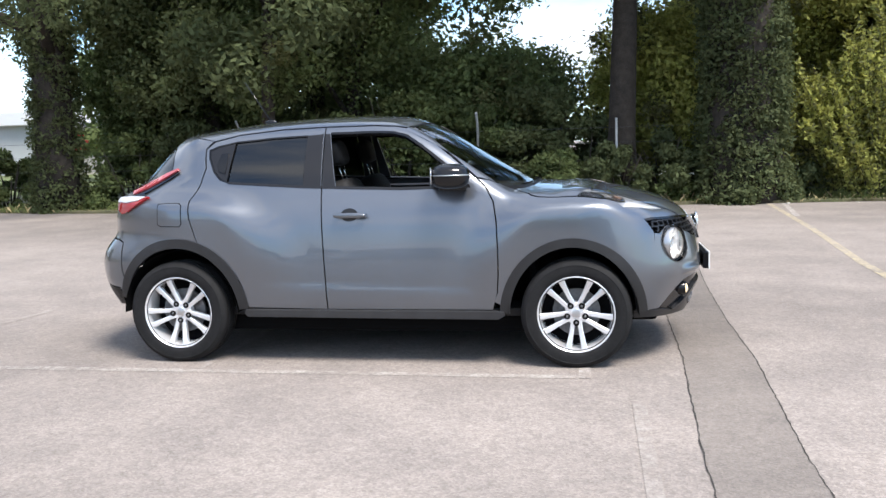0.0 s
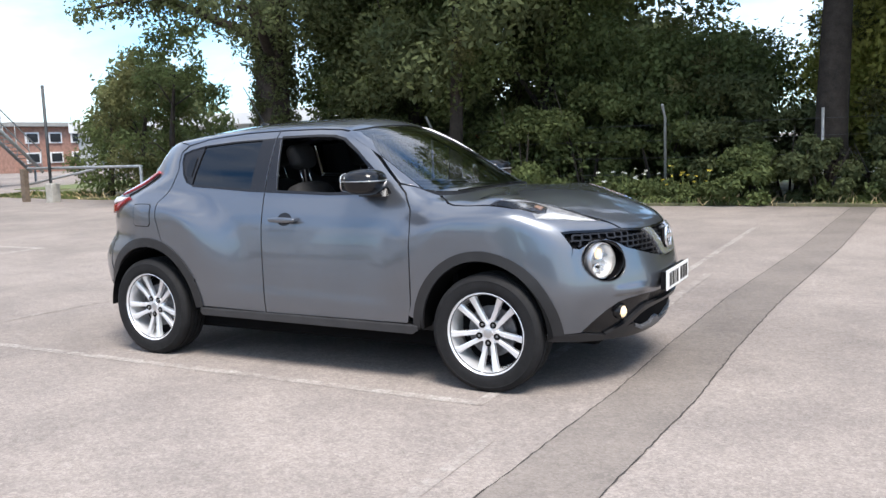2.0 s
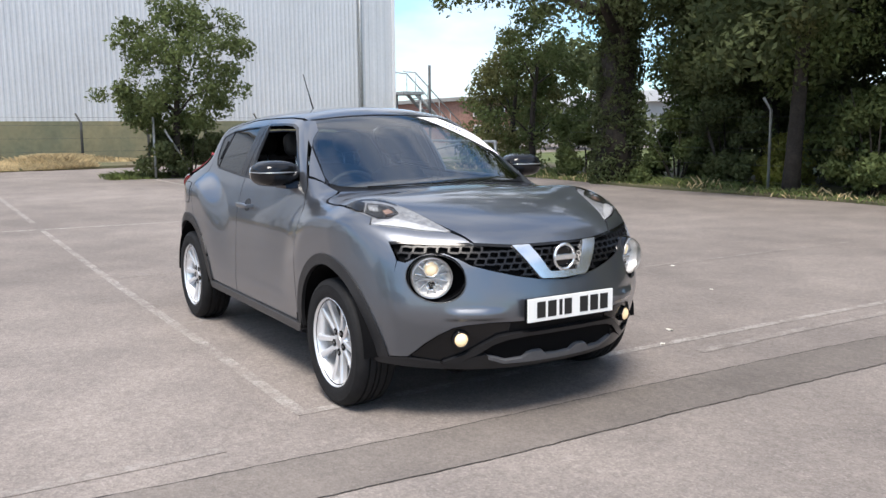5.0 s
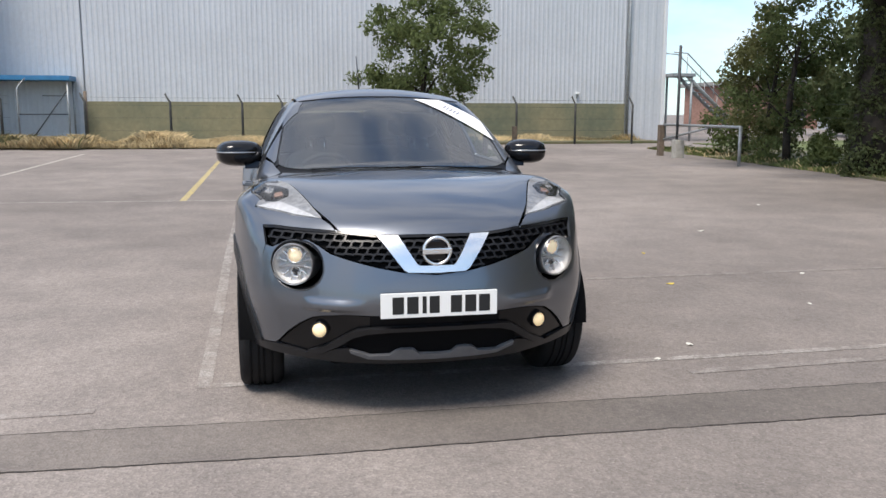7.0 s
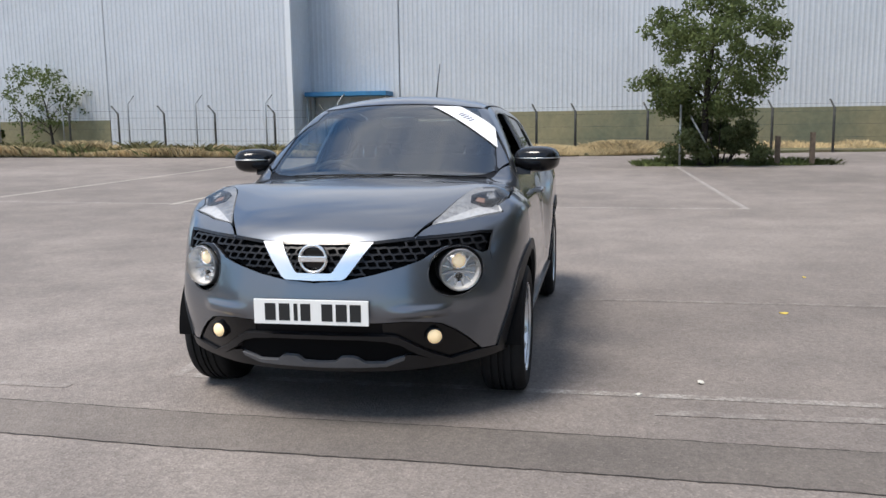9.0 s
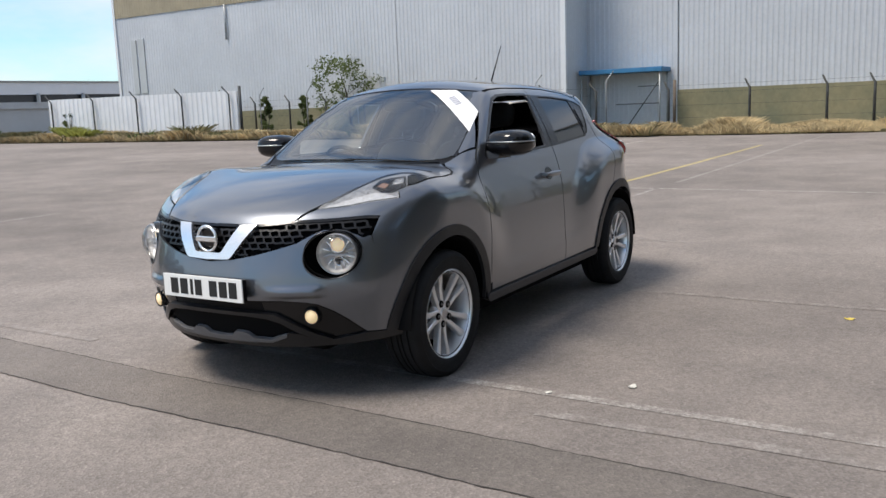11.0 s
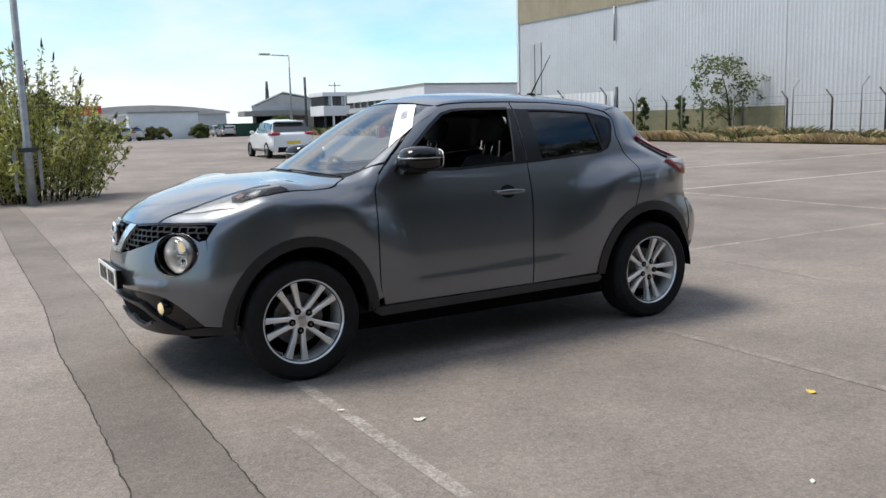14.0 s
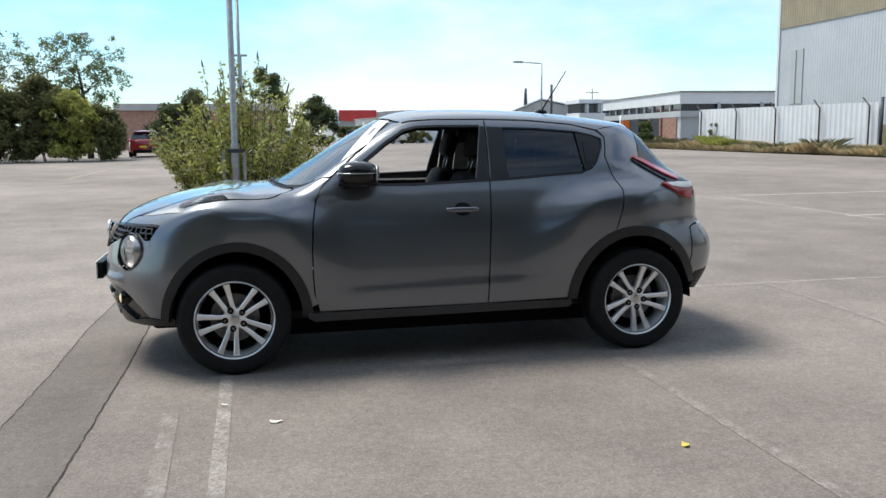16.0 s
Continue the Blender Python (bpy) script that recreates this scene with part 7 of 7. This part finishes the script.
def wheel(x, side, z, turn, steer=0.0):
    w = part("wheel", tyre_me, None, car, "black tyre on a silver ten-spoke alloy wheel")
    w.name = "wheel"
    w.matrix_basis = Matrix.Translation((x, side * 0.775, z)) @ Matrix.Rotation(radians((0 if side > 0 else 180) + steer), 4, "Z") @ Matrix.Rotation(radians(turn), 4, "Y")
    for nm, me in (("rim", rim_me), ("hub", hub_me), ("centre_cap", cap_me), ("brake_disc", disc_me), ("wheel_backing", back_me)):
        part(nm, me, None, w)
    for i in range(5):
        r = Matrix.Rotation(radians(72 * i), 4, "Y")
        for me in (sp_a, sp_b):
            part("spoke", me, None, w).matrix_basis = r
        q = Matrix.Rotation(radians(72 * i), 4, "Y") @ Matrix.Translation((0.056, 0, 0))
        part("wheel_nut", nut_me, None, w).matrix_basis = q
        part("nut_hole_shade", well_me, None, w).matrix_basis = q
    return w


WZ = 0.327
wheel(1.262, -1, WZ, 90)
wheel(-1.262, -1, WZ, 84)
wheel(1.262, 1, WZ, 78)
wheel(-1.262, 1, WZ, 100)
for cx, cz in (FA, RA):
    for s in (1, -1):
        v, f = [], []
        for i, a in enumerate(np.linspace(1, 179, 40)):
            for y in (0.48, 0.70, 0.875):
                v.append((cx + 0.385 * math.cos(radians(a)), s * y, cz + 0.405 * math.sin(radians(a))))
            if i:
                k = 3 * i
                f += [(k - 3, k - 2, k + 1, k), (k - 2, k - 1, k + 2, k + 1)]
        m = len(v)
        v.append((cx, s * 0.48, cz))
        f += [(3 * i, 3 * i + 3, m) for i in range(39)]
        part("arch_liner", mesh("arch_liner", v, f, DARK_INNER, True), None, car)
part("underbody", box((-1.25, -0.68, 0.175), (1.22, 0.68, 0.30), 0.03), DARK_INNER, car)
part("undertray", box((1.2, -0.46, 0.21), (1.76, 0.46, 0.30), 0.03), DARK_INNER, car)
part("undertray", box((-1.70, -0.46, 0.23), (-1.22, 0.46, 0.32), 0.03), DARK_INNER, car)
part("engine_block", box((1.10, -0.48, 0.30), (1.70, 0.48, 0.80), 0.05), DARK_INNER, car)
part("boot_lining", box((-1.72, -0.46, 0.30), (-1.20, 0.46, 1.02), 0.05), DARK_INNER, car)

# ---- lamps ----
for s in (1, -1):
    ring = Matrix.Translation((1.853, s * 0.606, 0.714)) @ Matrix.Rotation(radians(-90 + s * 35.6), 4, "Z") @ Matrix.Diagonal((1.20, 1, 0.985, 1))
    hl = part("headlamp", mesh("headlamp", *lathe([(0.1135, -0.13), (0.1135, -0.010), (0.1115, -0.007), (0.109, -0.010), (0.1075, -0.03), (0.104, -0.125), (0.0, -0.13)], 48, ring), GLOSS_BLACK, True), None, car, "round headlamp in a deep gloss black pocket, lit")
    rim = head * (1, s, 1)
    rim = rim + normals(rim) * 0.0005
    part("seam_ring", tube([tuple(q) for q in np.concatenate([rim, rim[:2]])], 0.0030, 6), SEAM_RING, hl)
    face = Matrix.Translation((1.824, s * 0.615, 0.717)) @ Matrix.Rotation(radians(-90 + s * 22), 4, "Z") @ Matrix.Diagonal((1.08, 1, 1.08, 1))
    part("barrel", sharp(shade(mesh("barrel", *lathe([(0.089, -0.09), (0.0895, 0.004), (0.089, 0.024), (0.087, 0.027), (0.083, 0.026), (0.081, 0.018)], 44, face), SILVER)), 40), None, hl, "satin silver lamp barrel")
    part("reflector", mesh("reflector", *lathe([(0.0825, 0.018), (0.080, 0.000), (0.070, -0.026), (0.045, -0.046), (0.02, -0.056), (0.0, -0.057)], 40, face), LAMP_BOWL, True), None, hl, "bright faceted reflector")
    for a in range(0, 360, 30):
        fin = face @ Matrix.Rotation(radians(a + 15), 4, "Y")
        part("reflector_facet", box((0.040, -0.034, -0.0035), (0.074, -0.006, 0.0035), 0.002, fin), CHROME if (a // 30) % 3 else SILVER, hl)
    part("inner_ring", mesh("inner_ring", *lathe([(0.036, -0.05), (0.036, -0.006), (0.034, -0.002), (0.030, -0.006), (0.028, -0.04)], 36, face @ Matrix.Translation((0, 0, 0.036))), CHROME, True), None, hl)
    part("bulb_shield", box((-0.040, -0.03, -0.012), (0.040, 0.0, -0.004), 0.002, face), SILVER, hl)
    part("projector", mesh("projector", *lump((0.027, 0.02, 0.027), (0, 0, 0), 1.0, 20, 12, face @ Matrix.Translation((0, -0.014, 0.036))), BULB, True), None, hl, "warm lit projector bulb")
    part("lower_bulb", mesh("lower_bulb", *lathe([(0.026, -0.05), (0.024, -0.012), (0.020, -0.009), (0.017, -0.02), (0.0, -0.03)], 24, face @ Matrix.Translation((0.0, 0, -0.035))), CHROME, True), None, hl)
    part("bulb_cap", mesh("bulb_cap", *lump((0.009, 0.014, 0.009), (0, 0, 0), 1.0, 14, 10, face @ Matrix.Translation((0.0, -0.012, -0.035))), GLOSS_BLACK, True), None, hl)
    lens = part("lens", mesh("lens", *lathe([(0.085, 0.026), (0.080, 0.040), (0.064, 0.056), (0.040, 0.067), (0.02, 0.071), (0.0, 0.072)], 40, face), CLEAR_LENS, True), None, hl, "clear domed lens")
    lens.visible_shadow = False
    fg = part("fog_lamp", mesh("fog_lamp", *lathe([(0.046, -0.05), (0.046, 0.008), (0.042, 0.012), (0.037, 0.008)], 32, Matrix.Translation((1.918, s * 0.515, 0.427)) @ Matrix.Rotation(radians(-90 + s * 16), 4, "Z") @ Matrix.Diagonal((0.88, 1, 0.88, 1))), GLOSS_BLACK, True), None, car, "round lit fog lamp")
    part("fog_lens", mesh("fog_lens", *lathe([(0.038, 0.004), (0.030, 0.012), (0.016, 0.017), (0.0, 0.018)], 28, Matrix.Translation((1.918, s * 0.515, 0.427)) @ Matrix.Rotation(radians(-90 + s * 16), 4, "Z") @ Matrix.Diagonal((0.88, 1, 0.88, 1))), FOG_LIT, True), None, fg, "glowing warm fog lens")

eye = [(1.790, 0.488), (1.70, 0.521), (1.566, 0.564), (1.46, 0.600), (1.402, 0.626), (1.346, 0.671), (1.312, 0.741), (1.280, 0.792), (1.36, 0.794), (1.403, 0.793), (1.463, 0.769), (1.505, 0.751), (1.54, 0.780), (1.598, 0.727), (1.652, 0.667), (1.698, 0.616), (1.790, 0.488)]
for hsg in panel("side_lamp", car, outline(("T", eye), step=0.015), (-0.3, -0.5, -1), LAMP_GREY, off=-0.008, depth=0.02, grid=0.02, gap=0.0, label="boomerang side lamp on the wing top"):
    pass
eyes = [o for o in car.children if o.name.startswith("side_lamp")]
DOWN = (-0.3, -0.5, -1)
for nm, pts, mat, off, dep, lab in (("black_corner", [(1.276, 0.793), (1.312, 0.742), (1.372, 0.722), (1.444, 0.768), (1.402, 0.789), (1.36, 0.790)], GLOSS_BLACK, 0.0, 0.012, "gloss black rear corner"),
                               ("smoked_pod", [(1.376, 0.714), (1.42, 0.660), (1.47, 0.622), (1.545, 0.628), (1.558, 0.690), (1.528, 0.735), (1.452, 0.766)], SMOKED, -0.003, 0.008, "smoked lamp pod"),
                               ("pod_lens", [(1.43, 0.690), (1.40, 0.722), (1.45, 0.744), (1.487, 0.705)], CHROME, 0.0005, 0.006, "bright bulb facet"),
                               ("indicator", [(1.530, 0.650), (1.490, 0.656), (1.490, 0.690), (1.530, 0.692)], AMBER, 0.0005, 0.006, "amber indicator"),
                               ("light_guide", [(1.782, 0.498), (1.70, 0.562), (1.60, 0.648), (1.572, 0.672), (1.542, 0.774), (1.594, 0.724), (1.648, 0.664), (1.694, 0.613)], LAMP_WHITE, -0.003, 0.006, "pale light guide")):
    for o, e in zip(panel(nm, car, outline(("T", pts), step=0.012), DOWN, mat, off=off, depth=dep, grid=0.016, gap=0.0, label=lab), eyes):
        o.parent = e
for o, e in zip(panel("cover_lens", car, outline(("T", eye), step=0.015), DOWN, THIN_LENS, off=0.004, depth=0.02, grid=0.02, gap=0.0), eyes):
    o.parent = e
    o.visible_shadow = False
SIDE_D = (0.5, -1, -0.3)
tails = panel("tail_lamp", car, outline(("S", [(-1.435, 1.060), (-1.52, 1.050), (-1.64, 1.042), (-1.70, 1.040), (-1.70, 0.985), (-1.650, 0.957), (-1.60, 0.972), (-1.541, 1.006), (-1.48, 1.036)]), step=0.012), SIDE_D, RED_LENS, off=0.018, depth=0.03, grid=0.016, gap=0.0, label="red boomerang tail lamp with a pale top")
# blade's sheen and shade are in the colours: pinkish top, black strip beneath
for nm, pts, mat, off, lab in (("lamp_blade", [(-1.300, 1.236), (-1.40, 1.198), (-1.50, 1.145), (-1.60, 1.088), (-1.578, 1.072), (-1.50, 1.108), (-1.40, 1.166), (-1.300, 1.220)], BLADE_SHEEN_RED, 0.020, "red upper blade with a pinkish sheen in its colour"),
                               ("blade_shadow_strip", [(-1.290, 1.222), (-1.40, 1.168), (-1.50, 1.110), (-1.572, 1.072), (-1.540, 1.062), (-1.47, 1.092), (-1.39, 1.145), (-1.290, 1.208)], GLOSS_BLACK, 0.010, "black strip for the shade under the blade"),
                               ("joint_trim", [(-1.60, 1.088), (-1.66, 1.072), (-1.70, 1.052), (-1.69, 1.040), (-1.52, 1.050), (-1.445, 1.062), (-1.50, 1.080), (-1.572, 1.072)], GLOSS_BLACK, 0.014, "black joint trim"),
                               ("clear_section", [(-1.46, 1.056), (-1.56, 1.058), (-1.69, 1.050), (-1.70, 1.028), (-1.60, 1.026), (-1.50, 1.038)], LAMP_WHITE, 0.023, "pale clear lamp section")):
    for o, e in zip(panel(nm, car, outline(("S", pts), step=0.012), SIDE_D, mat, off=off, depth=0.026, grid=0.016, gap=0.0, label=lab), tails):
        o.parent = e

# ---- mirrors, handles, flap, aerial, wipers ----
for s in (1, -1):
    mi = part("door_mirror", mesh("door_mirror", *lump((0.118, 0.128, 0.074), (0.530, s * 0.872, 1.160), 0.72, 28, 16, Matrix.Rotation(radians(s * -12), 4, "Z")), GLOSS_BLACK, True), None, car, "gloss black door mirror with a silver strip")
    part("mirror_strip", mesh("mirror_strip", *lump((0.121, 0.128, 0.0075), (0.533, s * 0.876, 1.168), 0.72, 28, 8, Matrix.Rotation(radians(s * -12), 4, "Z")), SILVER, True), None, mi, "silver strip")
    part("mirror_foot", prism([(0.46, 1.075), (0.62, 1.075), (0.60, 1.115), (0.47, 1.125)], s * 0.74, s * 0.84, "y"), GLOSS_BLACK, mi)
    part("mirror_glass", mesh("mirror_glass", *lump((0.006, 0.100, 0.055), (0.416, s * 0.890, 1.160), 0.7, 20, 10, Matrix.Rotation(radians(s * -12), 4, "Z")), CHROME, True), None, mi)
    dr = [o for o in car.children if o.name.startswith("front_door")][0 if s > 0 else 1]
    hd = part("door_handle", mesh("door_handle", *lump((0.104, 0.013, 0.0165), (-0.104, s * 0.862, 0.934), 0.75, 24, 10), PAINT, True), None, dr, "body-coloured pull handle")
    for hx in (-0.19, -0.02):
        part("handle_foot", box((hx - 0.014, min(s * 0.81, s * 0.858), 0.922), (hx + 0.014, max(s * 0.81, s * 0.858), 0.946), 0.004), PAINT, hd)
# flat black ellipse on the door for the shade in the handle's cup
for o, e in zip(panel("handle_cup_shade", car, outline(("S", [(-0.115 + 0.055 * math.cos(a), 0.934 + 0.040 * math.sin(a)) for a in np.linspace(0, 2 * math.pi, 24)]), step=0.012), (0, -1, 0), GLOSS_TRIM, off=0.0015, depth=0.004, grid=0.02, gap=0.0), fd):
    o.parent = e
panel("fuel_flap", car, outline(("S", [(-1.355, 1.020), (-1.30, 1.026), (-1.215, 1.024), (-1.200, 1.010), (-1.196, 0.90), (-1.210, 0.884), (-1.34, 0.886), (-1.358, 0.90)]), step=0.012), (0.1, -1, 0), PAINT, sides=(-1,), off=0.003, depth=0.006, grid=0.025, gap=0.0)
for nm, pts in (("flap_joint", [(-1.360, 1.025), (-1.30, 1.031), (-1.212, 1.029), (-1.195, 1.012), (-1.191, 0.898), (-1.208, 0.879), (-1.342, 0.881), (-1.363, 0.898)]),):
    panel(nm, car, outline(("S", pts), step=0.012), (0.1, -1, 0), DARK_INNER, sides=(-1,), off=0.0008, depth=0.003, grid=0.03, gap=0.0)
aer = part("aerial", tube([(-0.90, 0, 1.545), (-1.085, 0, 1.83)], [0.006, 0.003], 8), GLOSS_BLACK, car)
part("aerial_base", mesh("aerial_base", *lump((0.045, 0.02, 0.022), (-0.90, 0, 1.537), 0.9), GLOSS_BLACK, True), None, aer)
for y0, y1 in ((0.12, -0.48), (0.62, 0.05)):
    run = []
    for t in np.linspace(0, 1, 12):
        y = y0 + (y1 - y0) * t
        x = 1.012 - 0.30 * y * y - 0.018 * t
        run.append((x, y))
    p, _ = cast(np.array([(x, abs(y), 2.0) for x, y in run]), np.tile(np.array([0.0, 0, -1]), (len(run), 1)))
    p[:, 1] = [y for _, y in run]
    n = normals(p)
    wp = part("wiper", tube([tuple(q) for q in p + n * 0.004], 0.0045, 6), BLACK_PLASTIC, car)
sticker = part("windscreen_sticker", mesh("windscreen_sticker", *(lambda q: (q, [(i, i + 1, i + 3, i + 2) for i in range(0, len(q) - 2, 2)]))(
    [tuple(v) for t in np.linspace(0, 1, 14) for v in (lambda pp: pp + normals(pp) * 0.004)(cast(np.array([(0.295 + (0.605 - 0.295) * t, 0.205 + (0.648 - 0.205) * t, 2.0), (0.262 + (0.425 - 0.262) * t, 0.375 + (0.612 - 0.375) * t, 2.0)]), np.tile(np.array([0.0, 0, -1]), (2, 1)))[0])]), STICKER), None, wscr, "white diagonal sales strip")
for a, b in ((0.30, 0.62),):
    for k in range(5):
        t = a + (b - a) * k / 6
        q = cast(np.array([(0.28 + 0.235 * t + d1, 0.29 + 0.34 * t + d2, 2.0) for d1, d2 in ((-0.016, 0.014), (0.016, -0.016), (0.022, -0.010), (-0.010, 0.020))]), np.tile(np.array([0.0, 0, -1]), (4, 1)))[0]
        q = q + normals(q) * 0.0055
        part("print_bar", mesh("print_bar", [tuple(v) for v in q], [(0, 1, 2, 3)], STICKER_INK), None, wscr)

# ---- cabin ----
panel("headliner", car, roof, (0, -0.35, -1), CABIN_TRIM, whole=True, off=-0.028, gap=0.0, depth=0.005, grid=0.05)
panel("quarter_lining", car, quarter, (0.45, -1, -0.25), CABIN_TRIM, off=-0.045, gap=0.0, depth=0.005, grid=0.05)
panel("door_card", car, outline(("S", [(0.76, 0.36), (0.79, 0.70), (0.74, 1.04), (0.60, 1.085), (-0.30, 1.085), (-0.27, 0.36)])), (0, -1, -0.2), CABIN_TRIM, off=-0.075, grid=0.05, depth=0.03)
panel("door_card", car, outline(("S", [(-0.28, 0.36), (-0.31, 1.09), (-1.0, 1.13), (-1.08, 1.0), (-1.05, 0.80), (-0.80, 0.50), (-0.79, 0.36)])), (0, -1, -0.2), CABIN_TRIM, off=-0.075, grid=0.05, depth=0.03)
part("cabin_floor", box((-1.2, -0.74, 0.29), (1.0, 0.74, 0.34), 0.01), CABIN, car)
part("bulkhead", box((0.98, -0.70, 0.30), (1.02, 0.70, 1.02), 0.01), DARK_INNER, car)
dash = part("dashboard", mesh("dashboard", *lump((0.24, 0.71, 0.17), (0.76, 0, 0.90), 0.35, 32, 14), CABIN_TRIM, True), None, car)
part("instrument_hood", mesh("instrument_hood", *lump((0.10, 0.16, 0.05), (0.60, -0.36, 1.045), 0.6), CABIN, True), None, dash)
st_turn = Matrix.Translation((0.44, -0.36, 0.985)) @ Matrix.Rotation(radians(-66), 4, "Y")
swh = part("steering_wheel", mesh("steering_wheel", *torus(0.178, 0.014, st_turn, 44, 10), CABIN_TRIM, True), None, car)
part("steering_boss", mesh("steering_boss", *lump((0.07, 0.09, 0.025), (0, 0, 0), 0.7, 20, 10, st_turn), CABIN_TRIM, True), None, swh)
for a in (0, 180, 250, 290):
    part("wheel_spoke", tube([st_turn @ Vector((0, 0, 0)), st_turn @ Vector((0.172 * math.sin(radians(a)), 0.172 * math.cos(radians(a)), 0))][::1], 0.012, 6), CABIN_TRIM, swh)
part("rear_view_mirror", mesh("rear_view_mirror", *lump((0.02, 0.12, 0.035), (0.33, 0.0, 1.385), 0.6), GLOSS_BLACK, True), None, car)


def seat(x, y, rear=False):
    w = 0.25 if not rear else 0.60
    so = part("seat", mesh("seat", *lump((0.26, w, 0.10), (x + 0.24, y, 0.62), 0.45), CABIN, True), None, car, "dark cloth seat")
    lean = Matrix.Rotation(radians(-16), 4, "Y")
    part("backrest", mesh("backrest", *lump((0.085, w - 0.02, 0.29), (x - 0.09, y, 0.86), 0.5, 24, 16, lean), CABIN, True), None, so)
    for hy in ((y,) if not rear else (-0.36, 0.36)):
        hr = part("headrest", mesh("headrest", *lump((0.050, 0.120, 0.085), (x - 0.205, hy, 1.310), 0.6, 20, 12, lean), CABIN, True), None, so)
        for d in (-0.045, 0.045):
            part("headrest_post", tube([(x - 0.16, hy + d, 1.12), (x - 0.200, hy + d, 1.25)], 0.006, 8), CHROME, hr)
    return so


seat(-0.10, 0.36)
seat(-0.10, -0.36)
seat(-0.88, 0.0, True)
part("centre_console", box((-0.2, -0.10, 0.34), (0.65, 0.10, 0.68), 0.04), CABIN_TRIM, car)

# ---- parked cars across the yard ----
tyre_small = sharp(shade(mesh("tyre", *lathe([(0.19, -0.08), (0.24, -0.095), (0.285, -0.09), (0.303, -0.07), (0.305, 0.07), (0.285, 0.09), (0.24, 0.095), (0.2, 0.085)], 28), RUBBER)), 40)
rim_small = sharp(shade(mesh("rim", *lathe([(0.200, 0.083), (0.190, 0.08), (0.185, 0.06), (0.12, 0.05), (0.06, 0.07), (0.0, 0.07)], 20), STEEL)), 40)
hatchback("white_hatchback", "white hatchback parked with its tail to the yard", CAR_WHITE, -8.95, -27.5, -94, 3.95, 1.45)
hatchback("red_hatchback", "dark red small hatchback parked by the hedge", CAR_RED, 6.6, -45.5, -88, 3.7)
for x, y, h, mt, lab in ((7.2, -71.5, -80, CAR_SILVER, "silver car far across the yard"), (-2.4, -70.0, -90, CAR_SILVER, "silver car far across the yard"), (-8.4, -74.5, -85, CAR_DARK, "dark car far across the yard"),
                         (-14.0, -86.6, -50, CAR_SILVER, "silver car far across the yard"), (-25.1, -101, -75, CAR_WHITE, "white car far across the yard"), (-27.9, -98, -95, CAR_SILVER, "silver car far across the yard"), (-31.0, -113, -90, CAR_SILVER, "silver car far across the yard"), (-12.0, -92, -90, CAR_DARK, "dark car far across the yard")):
    hatchback("parked_car", lab, mt, x, y, h)

# ---- litter on the asphalt ----
for i, (x, y, mt, s) in enumerate([(1.07, 1.77, LITTER_PALE, 0.045), (-0.70, 2.53, LITTER_LEAF, 0.04), (1.32, 1.44, LITTER_PALE, 0.03), (-3.6, 4.4, LITTER_PALE, 0.05), (-6.2, 6.8, LITTER_PALE, 0.05), (5.1, 11.6, LITTER_PALE, 0.09), (6.4, 11.7, LITTER_PALE, 0.06), (-0.9, 3.9, LITTER_PALE, 0.03), (0.2, 3.2, LITTER_PALE, 0.02), (-2.2, 3.0, LITTER_LEAF, 0.03)]):
    rng = np.random.default_rng(200 + i)
    k = 9
    a = np.linspace(0, 2 * np.pi, k, endpoint=False)
    r = 0.55 * s * rng.uniform(0.55, 1.1, k)
    v = [(float(r[j] * math.cos(a[j]) * 1.5), float(r[j] * math.sin(a[j])), float(0.006 + rng.random() * s * 0.25)) for j in range(k)] + [(0, 0, 0.012)]
    v += [(p[0], p[1], p[2] - 0.004) for p in v]
    f = [(j, (j + 1) % k, k) for j in range(k)] + [((j + 1) % k + k + 1, j + k + 1, 2 * k + 1) for j in range(k)] + [(j, j + k + 1, (j + 1) % k + k + 1, (j + 1) % k) for j in range(k)]
    ob = tagged(part("litter", mesh("litter", v, f, mt)), "fallen yellow leaf on the asphalt" if mt is LITTER_LEAF else "scrap of pale litter on the asphalt", "litter", "litter on the yard")
    ob.location = on_ground(x, y, -0.002)
    ob.rotation_euler = (0, 0, float(rng.random() * 6))
